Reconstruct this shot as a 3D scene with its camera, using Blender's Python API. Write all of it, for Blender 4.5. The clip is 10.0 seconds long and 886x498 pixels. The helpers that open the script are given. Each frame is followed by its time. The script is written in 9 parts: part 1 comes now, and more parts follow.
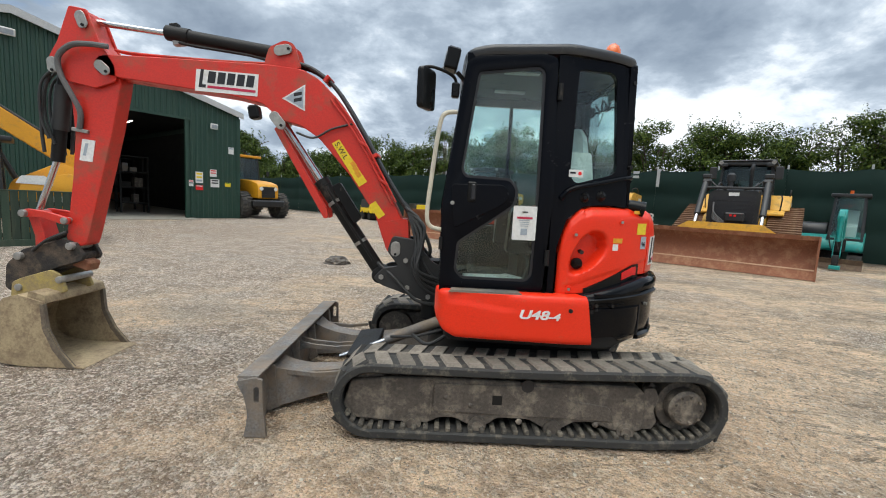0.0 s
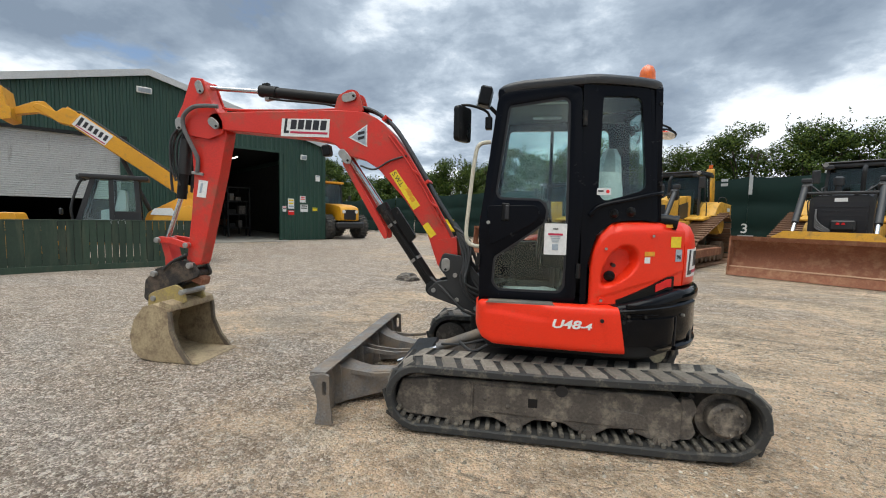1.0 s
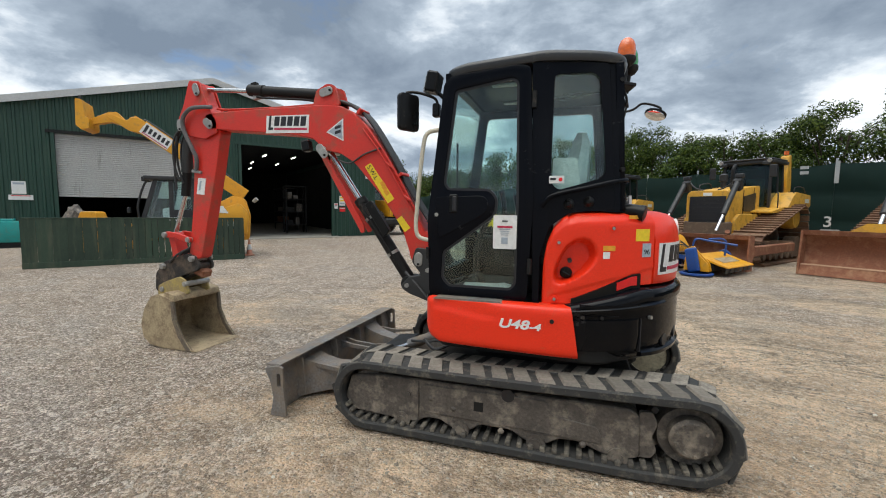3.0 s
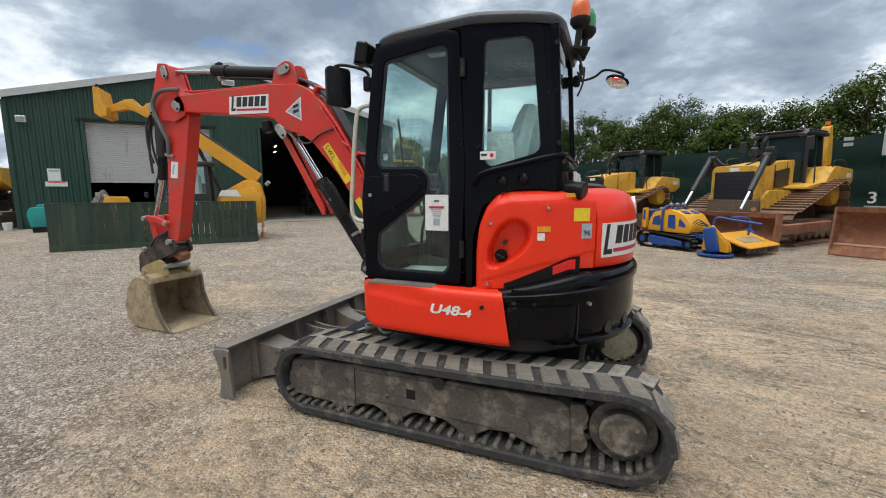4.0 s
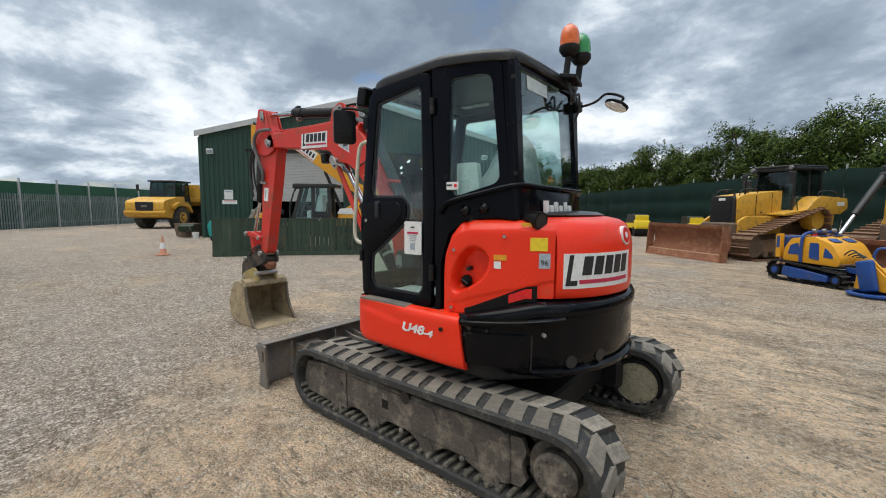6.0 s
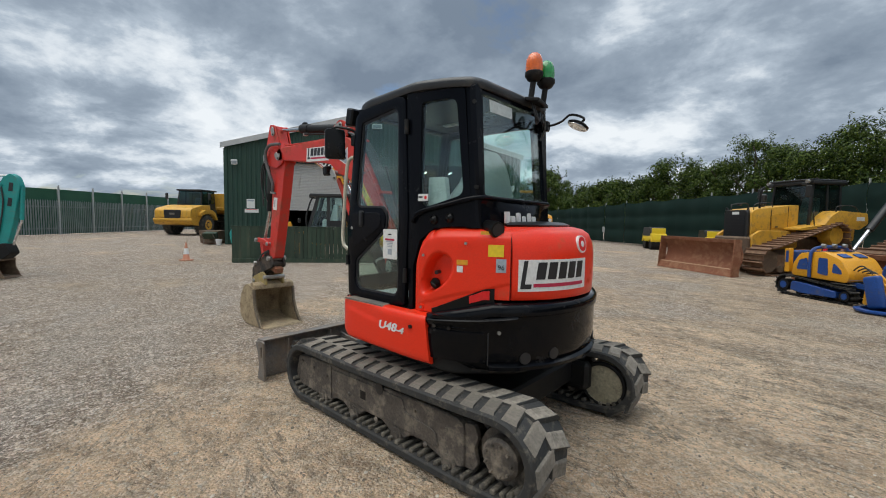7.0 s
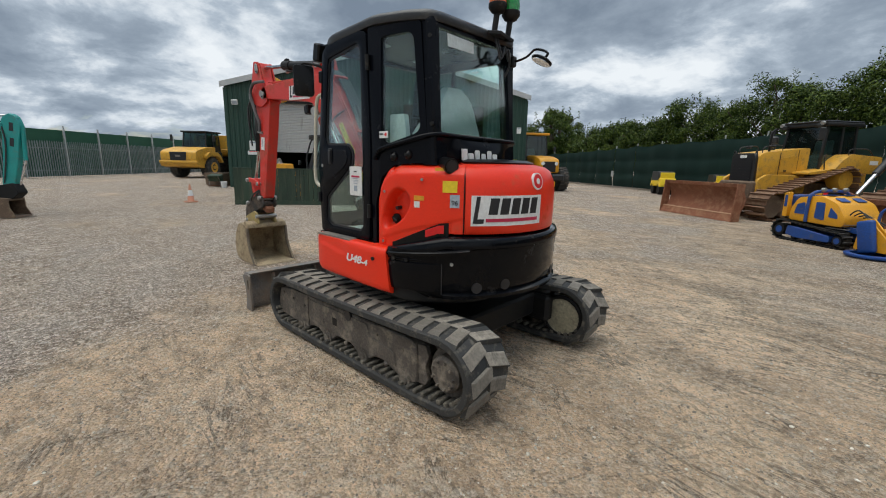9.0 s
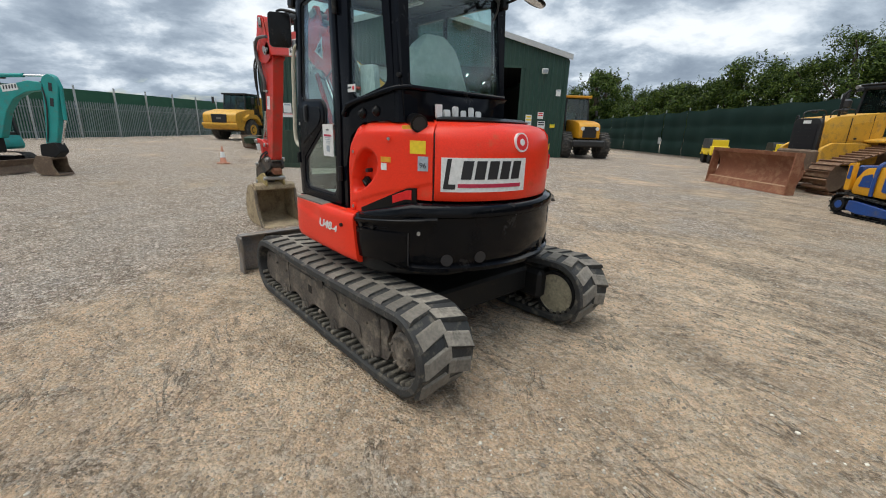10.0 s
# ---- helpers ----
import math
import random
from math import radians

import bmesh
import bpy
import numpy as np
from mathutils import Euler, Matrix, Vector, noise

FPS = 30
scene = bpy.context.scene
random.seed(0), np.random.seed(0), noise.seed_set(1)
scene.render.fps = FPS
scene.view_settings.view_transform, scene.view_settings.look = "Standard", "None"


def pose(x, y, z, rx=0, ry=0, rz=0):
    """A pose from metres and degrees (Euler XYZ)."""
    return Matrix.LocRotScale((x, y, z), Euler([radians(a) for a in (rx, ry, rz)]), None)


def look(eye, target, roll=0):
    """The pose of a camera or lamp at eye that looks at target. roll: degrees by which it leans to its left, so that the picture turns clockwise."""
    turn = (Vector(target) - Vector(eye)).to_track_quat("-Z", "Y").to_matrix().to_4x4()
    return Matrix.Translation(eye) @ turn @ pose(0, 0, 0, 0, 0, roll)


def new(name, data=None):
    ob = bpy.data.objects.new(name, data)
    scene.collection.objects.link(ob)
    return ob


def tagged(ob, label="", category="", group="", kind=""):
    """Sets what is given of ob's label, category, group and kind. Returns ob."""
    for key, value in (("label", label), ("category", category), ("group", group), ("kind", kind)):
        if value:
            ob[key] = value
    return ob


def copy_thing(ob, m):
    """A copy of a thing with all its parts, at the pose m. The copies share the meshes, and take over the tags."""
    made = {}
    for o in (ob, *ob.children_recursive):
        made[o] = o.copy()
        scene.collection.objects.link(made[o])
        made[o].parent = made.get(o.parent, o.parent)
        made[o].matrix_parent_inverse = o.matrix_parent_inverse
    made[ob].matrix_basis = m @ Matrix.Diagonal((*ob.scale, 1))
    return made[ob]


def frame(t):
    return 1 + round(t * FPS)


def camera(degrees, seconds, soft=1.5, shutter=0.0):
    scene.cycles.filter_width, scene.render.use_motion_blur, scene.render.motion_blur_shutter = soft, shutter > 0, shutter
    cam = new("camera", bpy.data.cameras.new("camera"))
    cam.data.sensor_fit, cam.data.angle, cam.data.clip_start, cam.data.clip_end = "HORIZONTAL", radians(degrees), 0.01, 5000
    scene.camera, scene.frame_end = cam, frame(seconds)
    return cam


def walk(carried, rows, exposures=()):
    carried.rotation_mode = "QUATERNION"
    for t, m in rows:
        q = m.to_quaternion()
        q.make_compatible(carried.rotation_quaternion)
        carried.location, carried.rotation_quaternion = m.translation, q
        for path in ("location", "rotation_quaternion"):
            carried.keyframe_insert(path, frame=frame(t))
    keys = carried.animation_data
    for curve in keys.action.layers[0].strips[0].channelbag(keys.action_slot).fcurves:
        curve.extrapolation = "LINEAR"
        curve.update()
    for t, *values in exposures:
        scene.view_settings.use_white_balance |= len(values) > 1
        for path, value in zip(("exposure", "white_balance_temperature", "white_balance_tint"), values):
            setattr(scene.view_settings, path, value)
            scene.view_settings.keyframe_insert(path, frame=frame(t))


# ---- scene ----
cam = camera(93.3, 10.0, soft=1.05)
PATH = [
    (0, (0.021, -0.011, 1.532), (0.058, 1.976, 1.304), 3.2),
    (0.5, (0.153, -0.183, 1.533), (-0.002, 1.801, 1.336), 2.1),
    (1, (0.296, -0.335, 1.568), (-0.033, 1.631, 1.407), 1.3),
    (1.5, (0.576, -0.399, 1.554), (0.106, 1.54, 1.419), 0.9),
    (2, (0.743, -0.364, 1.57), (0.19, 1.554, 1.436), 1.0),
    (2.5, (0.843, -0.159, 1.559), (0.256, 1.747, 1.406), 1.0),
    (3, (1.04, -0.029, 1.556), (0.431, 1.867, 1.371), 0.7),
    (3.1, (1.117, -0.014, 1.553), (0.507, 1.881, 1.361), 0.7),
    (3.2, (1.193, 0.008, 1.551), (0.575, 1.9, 1.352), 0.5),
    (4.3, (1.677, 0.415, 1.553), (0.875, 2.22, 1.242), 0.2),
    (4.5, (1.743, 0.476, 1.563), (0.889, 2.253, 1.229), 0.4),
    (5, (1.982, 0.695, 1.562), (0.969, 2.383, 1.21), 0.5),
    (5.5, (2.191, 0.702, 1.584), (1.042, 2.313, 1.292), 0.5),
    (6, (2.497, 0.651, 1.617), (1.246, 2.199, 1.423), 0.4),
    (6.2, (2.598, 0.685, 1.633), (1.317, 2.212, 1.472), 0.6),
    (7.3, (3.025, 0.585, 1.607), (1.697, 2.074, 1.463), 1.1),
    (7.5, (3.071, 0.514, 1.627), (1.755, 2.009, 1.44), 0.9),
    (8, (3.115, 0.478, 1.604), (1.812, 1.973, 1.348), 1.1),
    (8.5, (3.153, 0.538, 1.592), (1.844, 2.014, 1.264), 1.3),
    (9, (3.298, 0.776, 1.572), (1.965, 2.211, 1.167), 1.3),
    (9.5, (3.403, 0.992, 1.55), (2.026, 2.359, 1.065), 1.5),
    (10, (3.435, 1.268, 1.539), (2.007, 2.55, 0.976), 1.8),
]
EXPOSURES = [(0, 0.60), (1, 0.55), (2.5, 0.42), (4.4, 0.50), (5.2, 0.54), (6, 0.38), (7.5, 0.16), (8.5, 0.16), (9.5, 0.24), (10, 0.36)]
walk(cam, [(t, look(eye, target, roll)) for t, eye, target, roll in PATH], EXPOSURES)

# ---- light ----
SUN_EL, SUN_AZ = 70.0, 205.0      # degrees; azimuth clockwise from +y
world = bpy.data.worlds.new("overcast_sky")
scene.world = world
world.use_nodes = True
wn, wl = world.node_tree.nodes, world.node_tree.links
wn.clear()
w_out, w_bg = wn.new("ShaderNodeOutputWorld"), wn.new("ShaderNodeBackground")
w_sky = wn.new("ShaderNodeTexSky")
w_sky.sky_type, w_sky.sun_disc = "NISHITA", False
w_sky.sun_elevation, w_sky.sun_rotation = radians(SUN_EL), radians(SUN_AZ)
w_co, w_sep = wn.new("ShaderNodeTexCoord"), wn.new("ShaderNodeSeparateXYZ")
wl.new(w_co.outputs["Generated"], w_sep.inputs[0])


def wmath(op, a, b=None, clamp=False):
    n = wn.new("ShaderNodeMath")
    n.operation, n.use_clamp = op, clamp
    for k, v in enumerate((a, b)):
        if v is None:
            continue
        if isinstance(v, (int, float)):
            n.inputs[k].default_value = v
        else:
            wl.new(v, n.inputs[k])
    return n.outputs[0]


def wnoise(vec, scale, detail, rough, distort=0.0, off=(0, 0, 0)):
    m = wn.new("ShaderNodeMapping")
    m.inputs["Location"].default_value = off
    wl.new(vec, m.inputs[0])
    n = wn.new("ShaderNodeTexNoise")
    n.inputs["Scale"].default_value, n.inputs["Detail"].default_value = scale, detail
    n.inputs["Roughness"].default_value, n.inputs["Distortion"].default_value = rough, distort
    wl.new(m.outputs[0], n.inputs["Vector"])
    return n.outputs[0]


def wramp(fac, stops):
    r = wn.new("ShaderNodeValToRGB")
    el = r.color_ramp.elements
    while len(el) < len(stops):
        el.new(0.5)
    for e, (p, c) in zip(el, stops):
        e.position, e.color = p, (*c, 1)
    wl.new(fac, r.inputs[0])
    return r.outputs[0]


# cloud layer seen as a flat deck: direction divided by its height
w_den = wmath("ADD", wmath("MAXIMUM", w_sep.outputs[2], 0.0), 0.30)
w_cmb = wn.new("ShaderNodeCombineXYZ")
wl.new(wmath("DIVIDE", w_sep.outputs[0], w_den), w_cmb.inputs[0])
wl.new(wmath("DIVIDE", w_sep.outputs[1], w_den), w_cmb.inputs[1])
cl_big = wnoise(w_cmb.outputs[0], 0.95, 6, 0.52, 0.25, (3.1, 0.7, 0))
cl_det = wnoise(w_cmb.outputs[0], 2.9, 12, 0.60, 0.15, (9.4, 5.2, 2))
cl_mix = wmath("ADD", wmath("MULTIPLY", cl_big, 0.60), wmath("MULTIPLY", cl_det, 0.40))
# the deck thins towards the horizon, where the lit flanks of the clouds show
w_low = wn.new("ShaderNodeMapRange")
w_low.interpolation_type = "SMOOTHSTEP"
for k_, v_ in zip(("From Min", "From Max", "To Min", "To Max"), (0.06, 0.50, -0.055, 0.018)):
    w_low.inputs[k_].default_value = v_
wl.new(w_sep.outputs[2], w_low.inputs[0])
cl_fac = wmath("ADD", wmath("SUBTRACT", wmath("MULTIPLY", cl_mix, 1.45), 0.216), w_low.outputs[0])
cl_fac = wmath("ADD", cl_fac, wmath("MULTIPLY", w_sep.outputs[0], -0.036))      # thicker towards -x
cl_col = wramp(cl_fac, [(0.36, (0.84, 0.89, 0.93)), (0.42, (0.66, 0.725, 0.79)), (0.465, (0.43, 0.505, 0.59)), (0.52, (0.30, 0.365, 0.445)), (0.64, (0.19, 0.243, 0.315))])
gap = wramp(wnoise(w_cmb.outputs[0], 0.8, 8, 0.62, 0.4, (1.7, 8.8, 4)), [(0.585, (0, 0, 0)), (0.635, (1, 1, 1))])
w_skyc = wn.new("ShaderNodeMix")
w_skyc.data_type = "RGBA"
w_scale = wn.new("ShaderNodeVectorMath")
w_scale.operation = "SCALE"
w_scale.inputs["Scale"].default_value = 0.10
wl.new(w_sky.outputs[0], w_scale.inputs[0])
wl.new(gap, w_skyc.inputs[0])
wl.new(cl_col, w_skyc.inputs[6])
wl.new(w_scale.outputs[0], w_skyc.inputs[7])
# an overcast sky grows brighter towards the zenith
w_zen = wn.new("ShaderNodeMapRange")
w_zen.interpolation_type = "SMOOTHSTEP"
for k_, v_ in zip(("From Min", "From Max", "To Min", "To Max"), (0.42, 1.0, 0.90, 3.6)):
    w_zen.inputs[k_].default_value = v_
wl.new(w_sep.outputs[2], w_zen.inputs[0])
w_warm = wn.new("ShaderNodeMix")
w_warm.data_type, w_warm.blend_type = "RGBA", "MULTIPLY"
w_warm.inputs[7].default_value = (1.06, 1.0, 0.90, 1)
wl.new(wmath("SUBTRACT", w_zen.outputs[0], 1.0, True), w_warm.inputs[0])
wl.new(w_skyc.outputs[2], w_warm.inputs[6])
wl.new(w_warm.outputs[2], w_bg.inputs[0])
wl.new(w_zen.outputs[0], w_bg.inputs[1])
wl.new(w_bg.outputs[0], w_out.inputs[0])

sun = new("sun", bpy.data.lights.new("sun", "SUN"))
sun.data.energy, sun.data.angle, sun.data.color = 1.4, radians(60), (1.0, 0.92, 0.81)
a_, e_ = radians(SUN_AZ), radians(SUN_EL)
sun.matrix_world = look((math.sin(a_) * math.cos(e_) * 50, math.cos(a_) * math.cos(e_) * 50, math.sin(e_) * 50), (0, 0, 0))

# ---- building tools ----
ORG = Vector((0, 0, 0))


def set_org(x=0.0, y=0.0, z=0.0):
    global ORG
    ORG = Vector((x, y, z))


def thing(name, m, label, category, group="", kind=""):
    ob = new(name)
    ob.empty_display_size = 0.2
    ob.matrix_basis = m
    return tagged(ob, label, category, group, kind)


def finish(bm, smooth):
    bmesh.ops.recalc_face_normals(bm, faces=bm.faces)
    if smooth:
        for f in bm.faces:
            f.smooth = True
        for e in bm.edges:
            if len(e.link_faces) == 2 and e.calc_face_angle(0) > radians(smooth if smooth is not True else 35):
                e.smooth = False


def to_mesh(name, bm, material, smooth=True):
    finish(bm, smooth)
    if ORG.length:
        bmesh.ops.translate(bm, verts=bm.verts, vec=-ORG)
    me = bpy.data.meshes.new(name)
    bm.to_mesh(me)
    bm.free()
    for m in material if isinstance(material, (list, tuple)) else (material,):
        me.materials.append(m)
    return me


def part(name, bm, material, parent=None, label="", smooth=True, category="", kind="", group=""):
    ob = new(name, to_mesh(name, bm, material, smooth))
    if parent is not None:
        ob.parent = parent
    return tagged(ob, label, category, group, kind)


def bevel(bm, geom_edges, w, seg=1):
    if w > 0 and geom_edges:
        bmesh.ops.bevel(bm, geom=geom_edges, offset=w, segments=seg, affect="EDGES", profile=0.5, clamp_overlap=True)


def sharp_edges(faces_or_edges, lim=25):
    return [e for e in faces_or_edges if e.is_valid and len(e.link_faces) == 2 and e.calc_face_angle(0) > radians(lim)]


def box(bm, c, s, rot=(0, 0, 0), bev=0.0, seg=1):
    m = pose(*c, *rot) @ Matrix.Diagonal((s[0], s[1], s[2], 1))
    r = bmesh.ops.create_cube(bm, size=1, matrix=m)
    if bev:
        bevel(bm, list({e for v in r["verts"] for e in v.link_edges}), bev, seg)
    return bm


def B(c, s, rot=(0, 0, 0), bev=0.0, seg=1):
    return box(bmesh.new(), c, s, rot, bev, seg)


AX = {"y": lambda u, v, w: (u, w, v), "x": lambda u, v, w: (w, u, v), "z": lambda u, v, w: (u, v, w)}


def prism(bm, pts, a, b, axis="y", bev=0.0, seg=1, holes=()):
    """A plate with the outline pts, from a to b along the axis, with holes through it."""
    f = AX[axis]
    loops = [pts, *holes]
    start = len(bm.verts)
    if not holes:
        lo = [bm.verts.new(f(u, v, a)) for u, v in pts]
        hi = [bm.verts.new(f(u, v, b)) for u, v in pts]
        faces = [bm.faces.new(lo), bm.faces.new(hi[::-1])]
        for i in range(len(pts)):
            j = (i + 1) % len(pts)
            faces.append(bm.faces.new((lo[j], lo[i], hi[i], hi[j])))
    else:
        rings = []
        for w in (a, b):
            vs = [[bm.verts.new(f(u, v, w)) for u, v in lp] for lp in loops]
            es = [bm.edges.new((lp[i], lp[(i + 1) % len(lp)])) for lp in vs for i in range(len(lp))]
            bmesh.ops.triangle_fill(bm, edges=es, use_beauty=True, use_dissolve=False)
            rings.append(vs)
        for lo, hi in zip(*rings):
            for i in range(len(lo)):
                j = (i + 1) % len(lo)
                bm.faces.new((lo[j], lo[i], hi[i], hi[j]))
    bmesh.ops.recalc_face_normals(bm, faces=bm.faces)
    if bev:
        bm.verts.ensure_lookup_table()
        es = {e for v in bm.verts[start:] for e in v.link_edges}
        bevel(bm, sharp_edges(es, 30), bev, seg)
    return bm


def P(pts, a, b, axis="y", bev=0.0, seg=1, holes=()):
    return prism(bmesh.new(), pts, a, b, axis, bev, seg, holes)


def cyl(bm, p, q, r, r2=None, n=16, bev=0.0):
    p, q = Vector(p), Vector(q)
    d = q - p
    m = Matrix.Translation((p + q) / 2) @ d.to_track_quat("Z", "Y").to_matrix().to_4x4()
    res = bmesh.ops.create_cone(bm, cap_ends=True, segments=n, radius1=r, radius2=r if r2 is None else r2, depth=d.length, matrix=m)
    if bev:
        bevel(bm, sharp_edges({e for v in res["verts"] for e in v.link_edges}, 50), bev, 2)
    return bm


def C(p, q, r, r2=None, n=16, bev=0.0):
    return cyl(bmesh.new(), p, q, r, r2, n, bev)


def smooth_path(pts, k=6):
    pts = [Vector(p) for p in pts]
    if len(pts) < 3:
        return pts
    out = []
    for i in range(len(pts) - 1):
        p0, p1, p2, p3 = pts[max(i - 1, 0)], pts[i], pts[i + 1], pts[min(i + 2, len(pts) - 1)]
        for j in range(k):
            t = j / k
            out.append(0.5 * ((2 * p1) + (p2 - p0) * t + (2 * p0 - 5 * p1 + 4 * p2 - p3) * t * t + (3 * p1 - p0 - 3 * p2 + p3) * t ** 3))
    return out + [pts[-1]]


def tube(bm, pts, r, n=8, k=6):
    pts = smooth_path(pts, k)
    rings, up = [], Vector((0, 0, 1))
    for i, p in enumerate(pts):
        d = (pts[min(i + 1, len(pts) - 1)] - pts[max(i - 1, 0)]).normalized()
        if i == 0:
            up = d.orthogonal().normalized()
        side = d.cross(up)
        side.normalize()
        up = side.cross(d).normalized()
        rings.append([bm.verts.new(p + r * (math.cos(a) * up + math.sin(a) * side)) for a in (2 * math.pi * j / n for j in range(n))])
    for a, b in zip(rings, rings[1:]):
        for j in range(n):
            bm.faces.new((a[j], a[(j + 1) % n], b[(j + 1) % n], b[j]))
    bm.faces.new(rings[0][::-1])
    bm.faces.new(rings[-1])
    return bm


def T(pts, r, n=8, k=6):
    return tube(bmesh.new(), pts, r, n, k)


def loft(bm, rings, cap=True, closed=True):
    vs = [[bm.verts.new(p) for p in r] for r in rings]
    n = len(vs[0])
    for a, b in zip(vs, vs[1:]):
        for j in range(n if closed else n - 1):
            bm.faces.new((a[j], a[(j + 1) % n], b[(j + 1) % n], b[j]))
    if cap:
        bm.faces.new(vs[0][::-1])
        bm.faces.new(vs[-1])
    return bm


def lathe(bm, c, axis_to, prof, n=24):
    """Turned body: prof is (distance along the axis, radius)."""
    c, d = Vector(c), (Vector(axis_to) - Vector(c)).normalized()
    u = d.orthogonal().normalized()
    w = d.cross(u)
    loft(bm, [[c + d * h + max(r, 1e-4) * (math.cos(t) * u + math.sin(t) * w) for t in (2 * math.pi * j / n for j in range(n))] for h, r in prof])
    return bm


def rrect(x0, x1, y0, y1, r, n=4):
    out = []
    for cx, cy, a0 in ((x1 - r, y1 - r, 0), (x0 + r, y1 - r, 90), (x0 + r, y0 + r, 180), (x1 - r, y0 + r, 270)):
        out += [(cx + r * math.cos(radians(a0 + 90 * i / n)), cy + r * math.sin(radians(a0 + 90 * i / n))) for i in range(n + 1)]
    return out


def round_poly(pts, r, n=3):
    """The outline with its corners rounded by about r."""
    out, k = [], len(pts)
    for i in range(k):
        p, a, b = Vector(pts[i]), Vector(pts[i - 1]), Vector(pts[(i + 1) % k])
        da, db = (a - p), (b - p)
        ra, rb = min(r, da.length * 0.45), min(r, db.length * 0.45)
        s, e = p + da.normalized() * ra, p + db.normalized() * rb
        for j in range(n + 1):
            t = j / n
            q = s * (1 - t) ** 2 + p * 2 * t * (1 - t) + e * t * t
            out.append((q.x, q.y))
    return out


def offset_poly(pts, d):
    """The outline moved inwards by d (counter-clockwise or not)."""
    area = sum(pts[i - 1][0] * pts[i][1] - pts[i][0] * pts[i - 1][1] for i in range(len(pts)))
    s = 1 if area > 0 else -1
    out = []
    for i in range(len(pts)):
        p, a, b = Vector(pts[i]), Vector(pts[i - 1]), Vector(pts[(i + 1) % len(pts)])
        n1 = Vector((-(p - a).y, (p - a).x)).normalized() * s
        n2 = Vector((-(b - p).y, (b - p).x)).normalized() * s
        m = (n1 + n2)
        m = m.normalized() * (d / max(0.35, m.normalized().dot(n1))) if m.length > 1e-6 else n1 * d
        out.append((p.x + m.x, p.y + m.y))
    return out


# ---- materials ----
def mat(name, col, col2=None, rough=0.5, metal=0.0, scale=3.0, fine=40.0, bump=0.1, dirt=None, dirt_amt=0.0, dirt_scale=6.0, rvar=0.12, coat=0.0, streak=False, rand=0.0, bump_d=0.01, spec=0.5):
    m = bpy.data.materials.new(name)
    m.use_nodes = True
    nt = m.node_tree
    n, l = nt.nodes, nt.links
    bs = n["Principled BSDF"]
    co = n.new("ShaderNodeTexCoord")
    col2 = col2 or tuple(c * 0.78 for c in col)

    def noise_tex(s, det=5, ro=0.6, vec=None):
        t = n.new("ShaderNodeTexNoise")
        t.inputs["Scale"].default_value, t.inputs["Detail"].default_value, t.inputs["Roughness"].default_value = s, det, ro
        l.new(vec or co.outputs["Object"], t.inputs["Vector"])
        return t.outputs[0]

    def ramp(fac, a, b):
        r = n.new("ShaderNodeMapRange")
        r.inputs["From Min"].default_value, r.inputs["From Max"].default_value = a, b
        l.new(fac, r.inputs[0])
        return r.outputs[0]

    def mix(fac, a, b):
        x = n.new("ShaderNodeMix")
        x.data_type = "RGBA"
        if isinstance(fac, float):
            x.inputs[0].default_value = fac
        else:
            l.new(fac, x.inputs[0])
        for k, v in ((6, a), (7, b)):
            if isinstance(v, tuple):
                x.inputs[k].default_value = (*v[:3], 1)
            else:
                l.new(v, x.inputs[k])
        return x.outputs[2]

    big, small = noise_tex(scale), noise_tex(fine, 3)
    c = mix(ramp(big, 0.3, 0.7), col, col2)
    c = mix(ramp(small, 0.35, 0.75), c, tuple(x * 0.85 for x in col2))
    if rand:
        oi = n.new("ShaderNodeObjectInfo")
        hsv = n.new("ShaderNodeHueSaturation")
        l.new(c, hsv.inputs["Color"])
        r = n.new("ShaderNodeMapRange")
        r.inputs["To Min"].default_value, r.inputs["To Max"].default_value = 1 - rand, 1 + rand
        l.new(oi.outputs["Random"], r.inputs[0])
        l.new(r.outputs[0], hsv.inputs["Value"])
        c = hsv.outputs[0]
    rr = n.new("ShaderNodeMapRange")
    rr.inputs["To Min"].default_value, rr.inputs["To Max"].default_value = max(0.02, rough - rvar), min(1, rough + rvar)
    l.new(big, rr.inputs[0])
    rough_out = rr.outputs[0]
    if dirt:
        vec = None
        if streak:
            mp = n.new("ShaderNodeMapping")
            mp.inputs["Scale"].default_value = (1, 1, 0.12)
            l.new(co.outputs["Object"], mp.inputs[0])
            vec = mp.outputs[0]
        d = ramp(noise_tex(dirt_scale, 9, 0.68, vec), 0.62 - 0.32 * dirt_amt, 0.72)
        c = mix(d, c, dirt)
        mr = n.new("ShaderNodeMix")
        l.new(d, mr.inputs[0])
        l.new(rough_out, mr.inputs[2])
        mr.inputs[3].default_value = 0.9
        rough_out = mr.outputs[0]
    l.new(c, bs.inputs["Base Color"])
    l.new(rough_out, bs.inputs["Roughness"])
    bs.inputs["Metallic"].default_value = metal
    bs.inputs["Coat Weight"].default_value = coat
    bs.inputs["Specular IOR Level"].default_value = spec
    if bump:
        bp = n.new("ShaderNodeBump")
        bp.inputs["Strength"].default_value, bp.inputs["Distance"].default_value = bump, bump_d
        l.new(small, bp.inputs["Height"])
        l.new(bp.outputs[0], bs.inputs["Normal"])
    return m


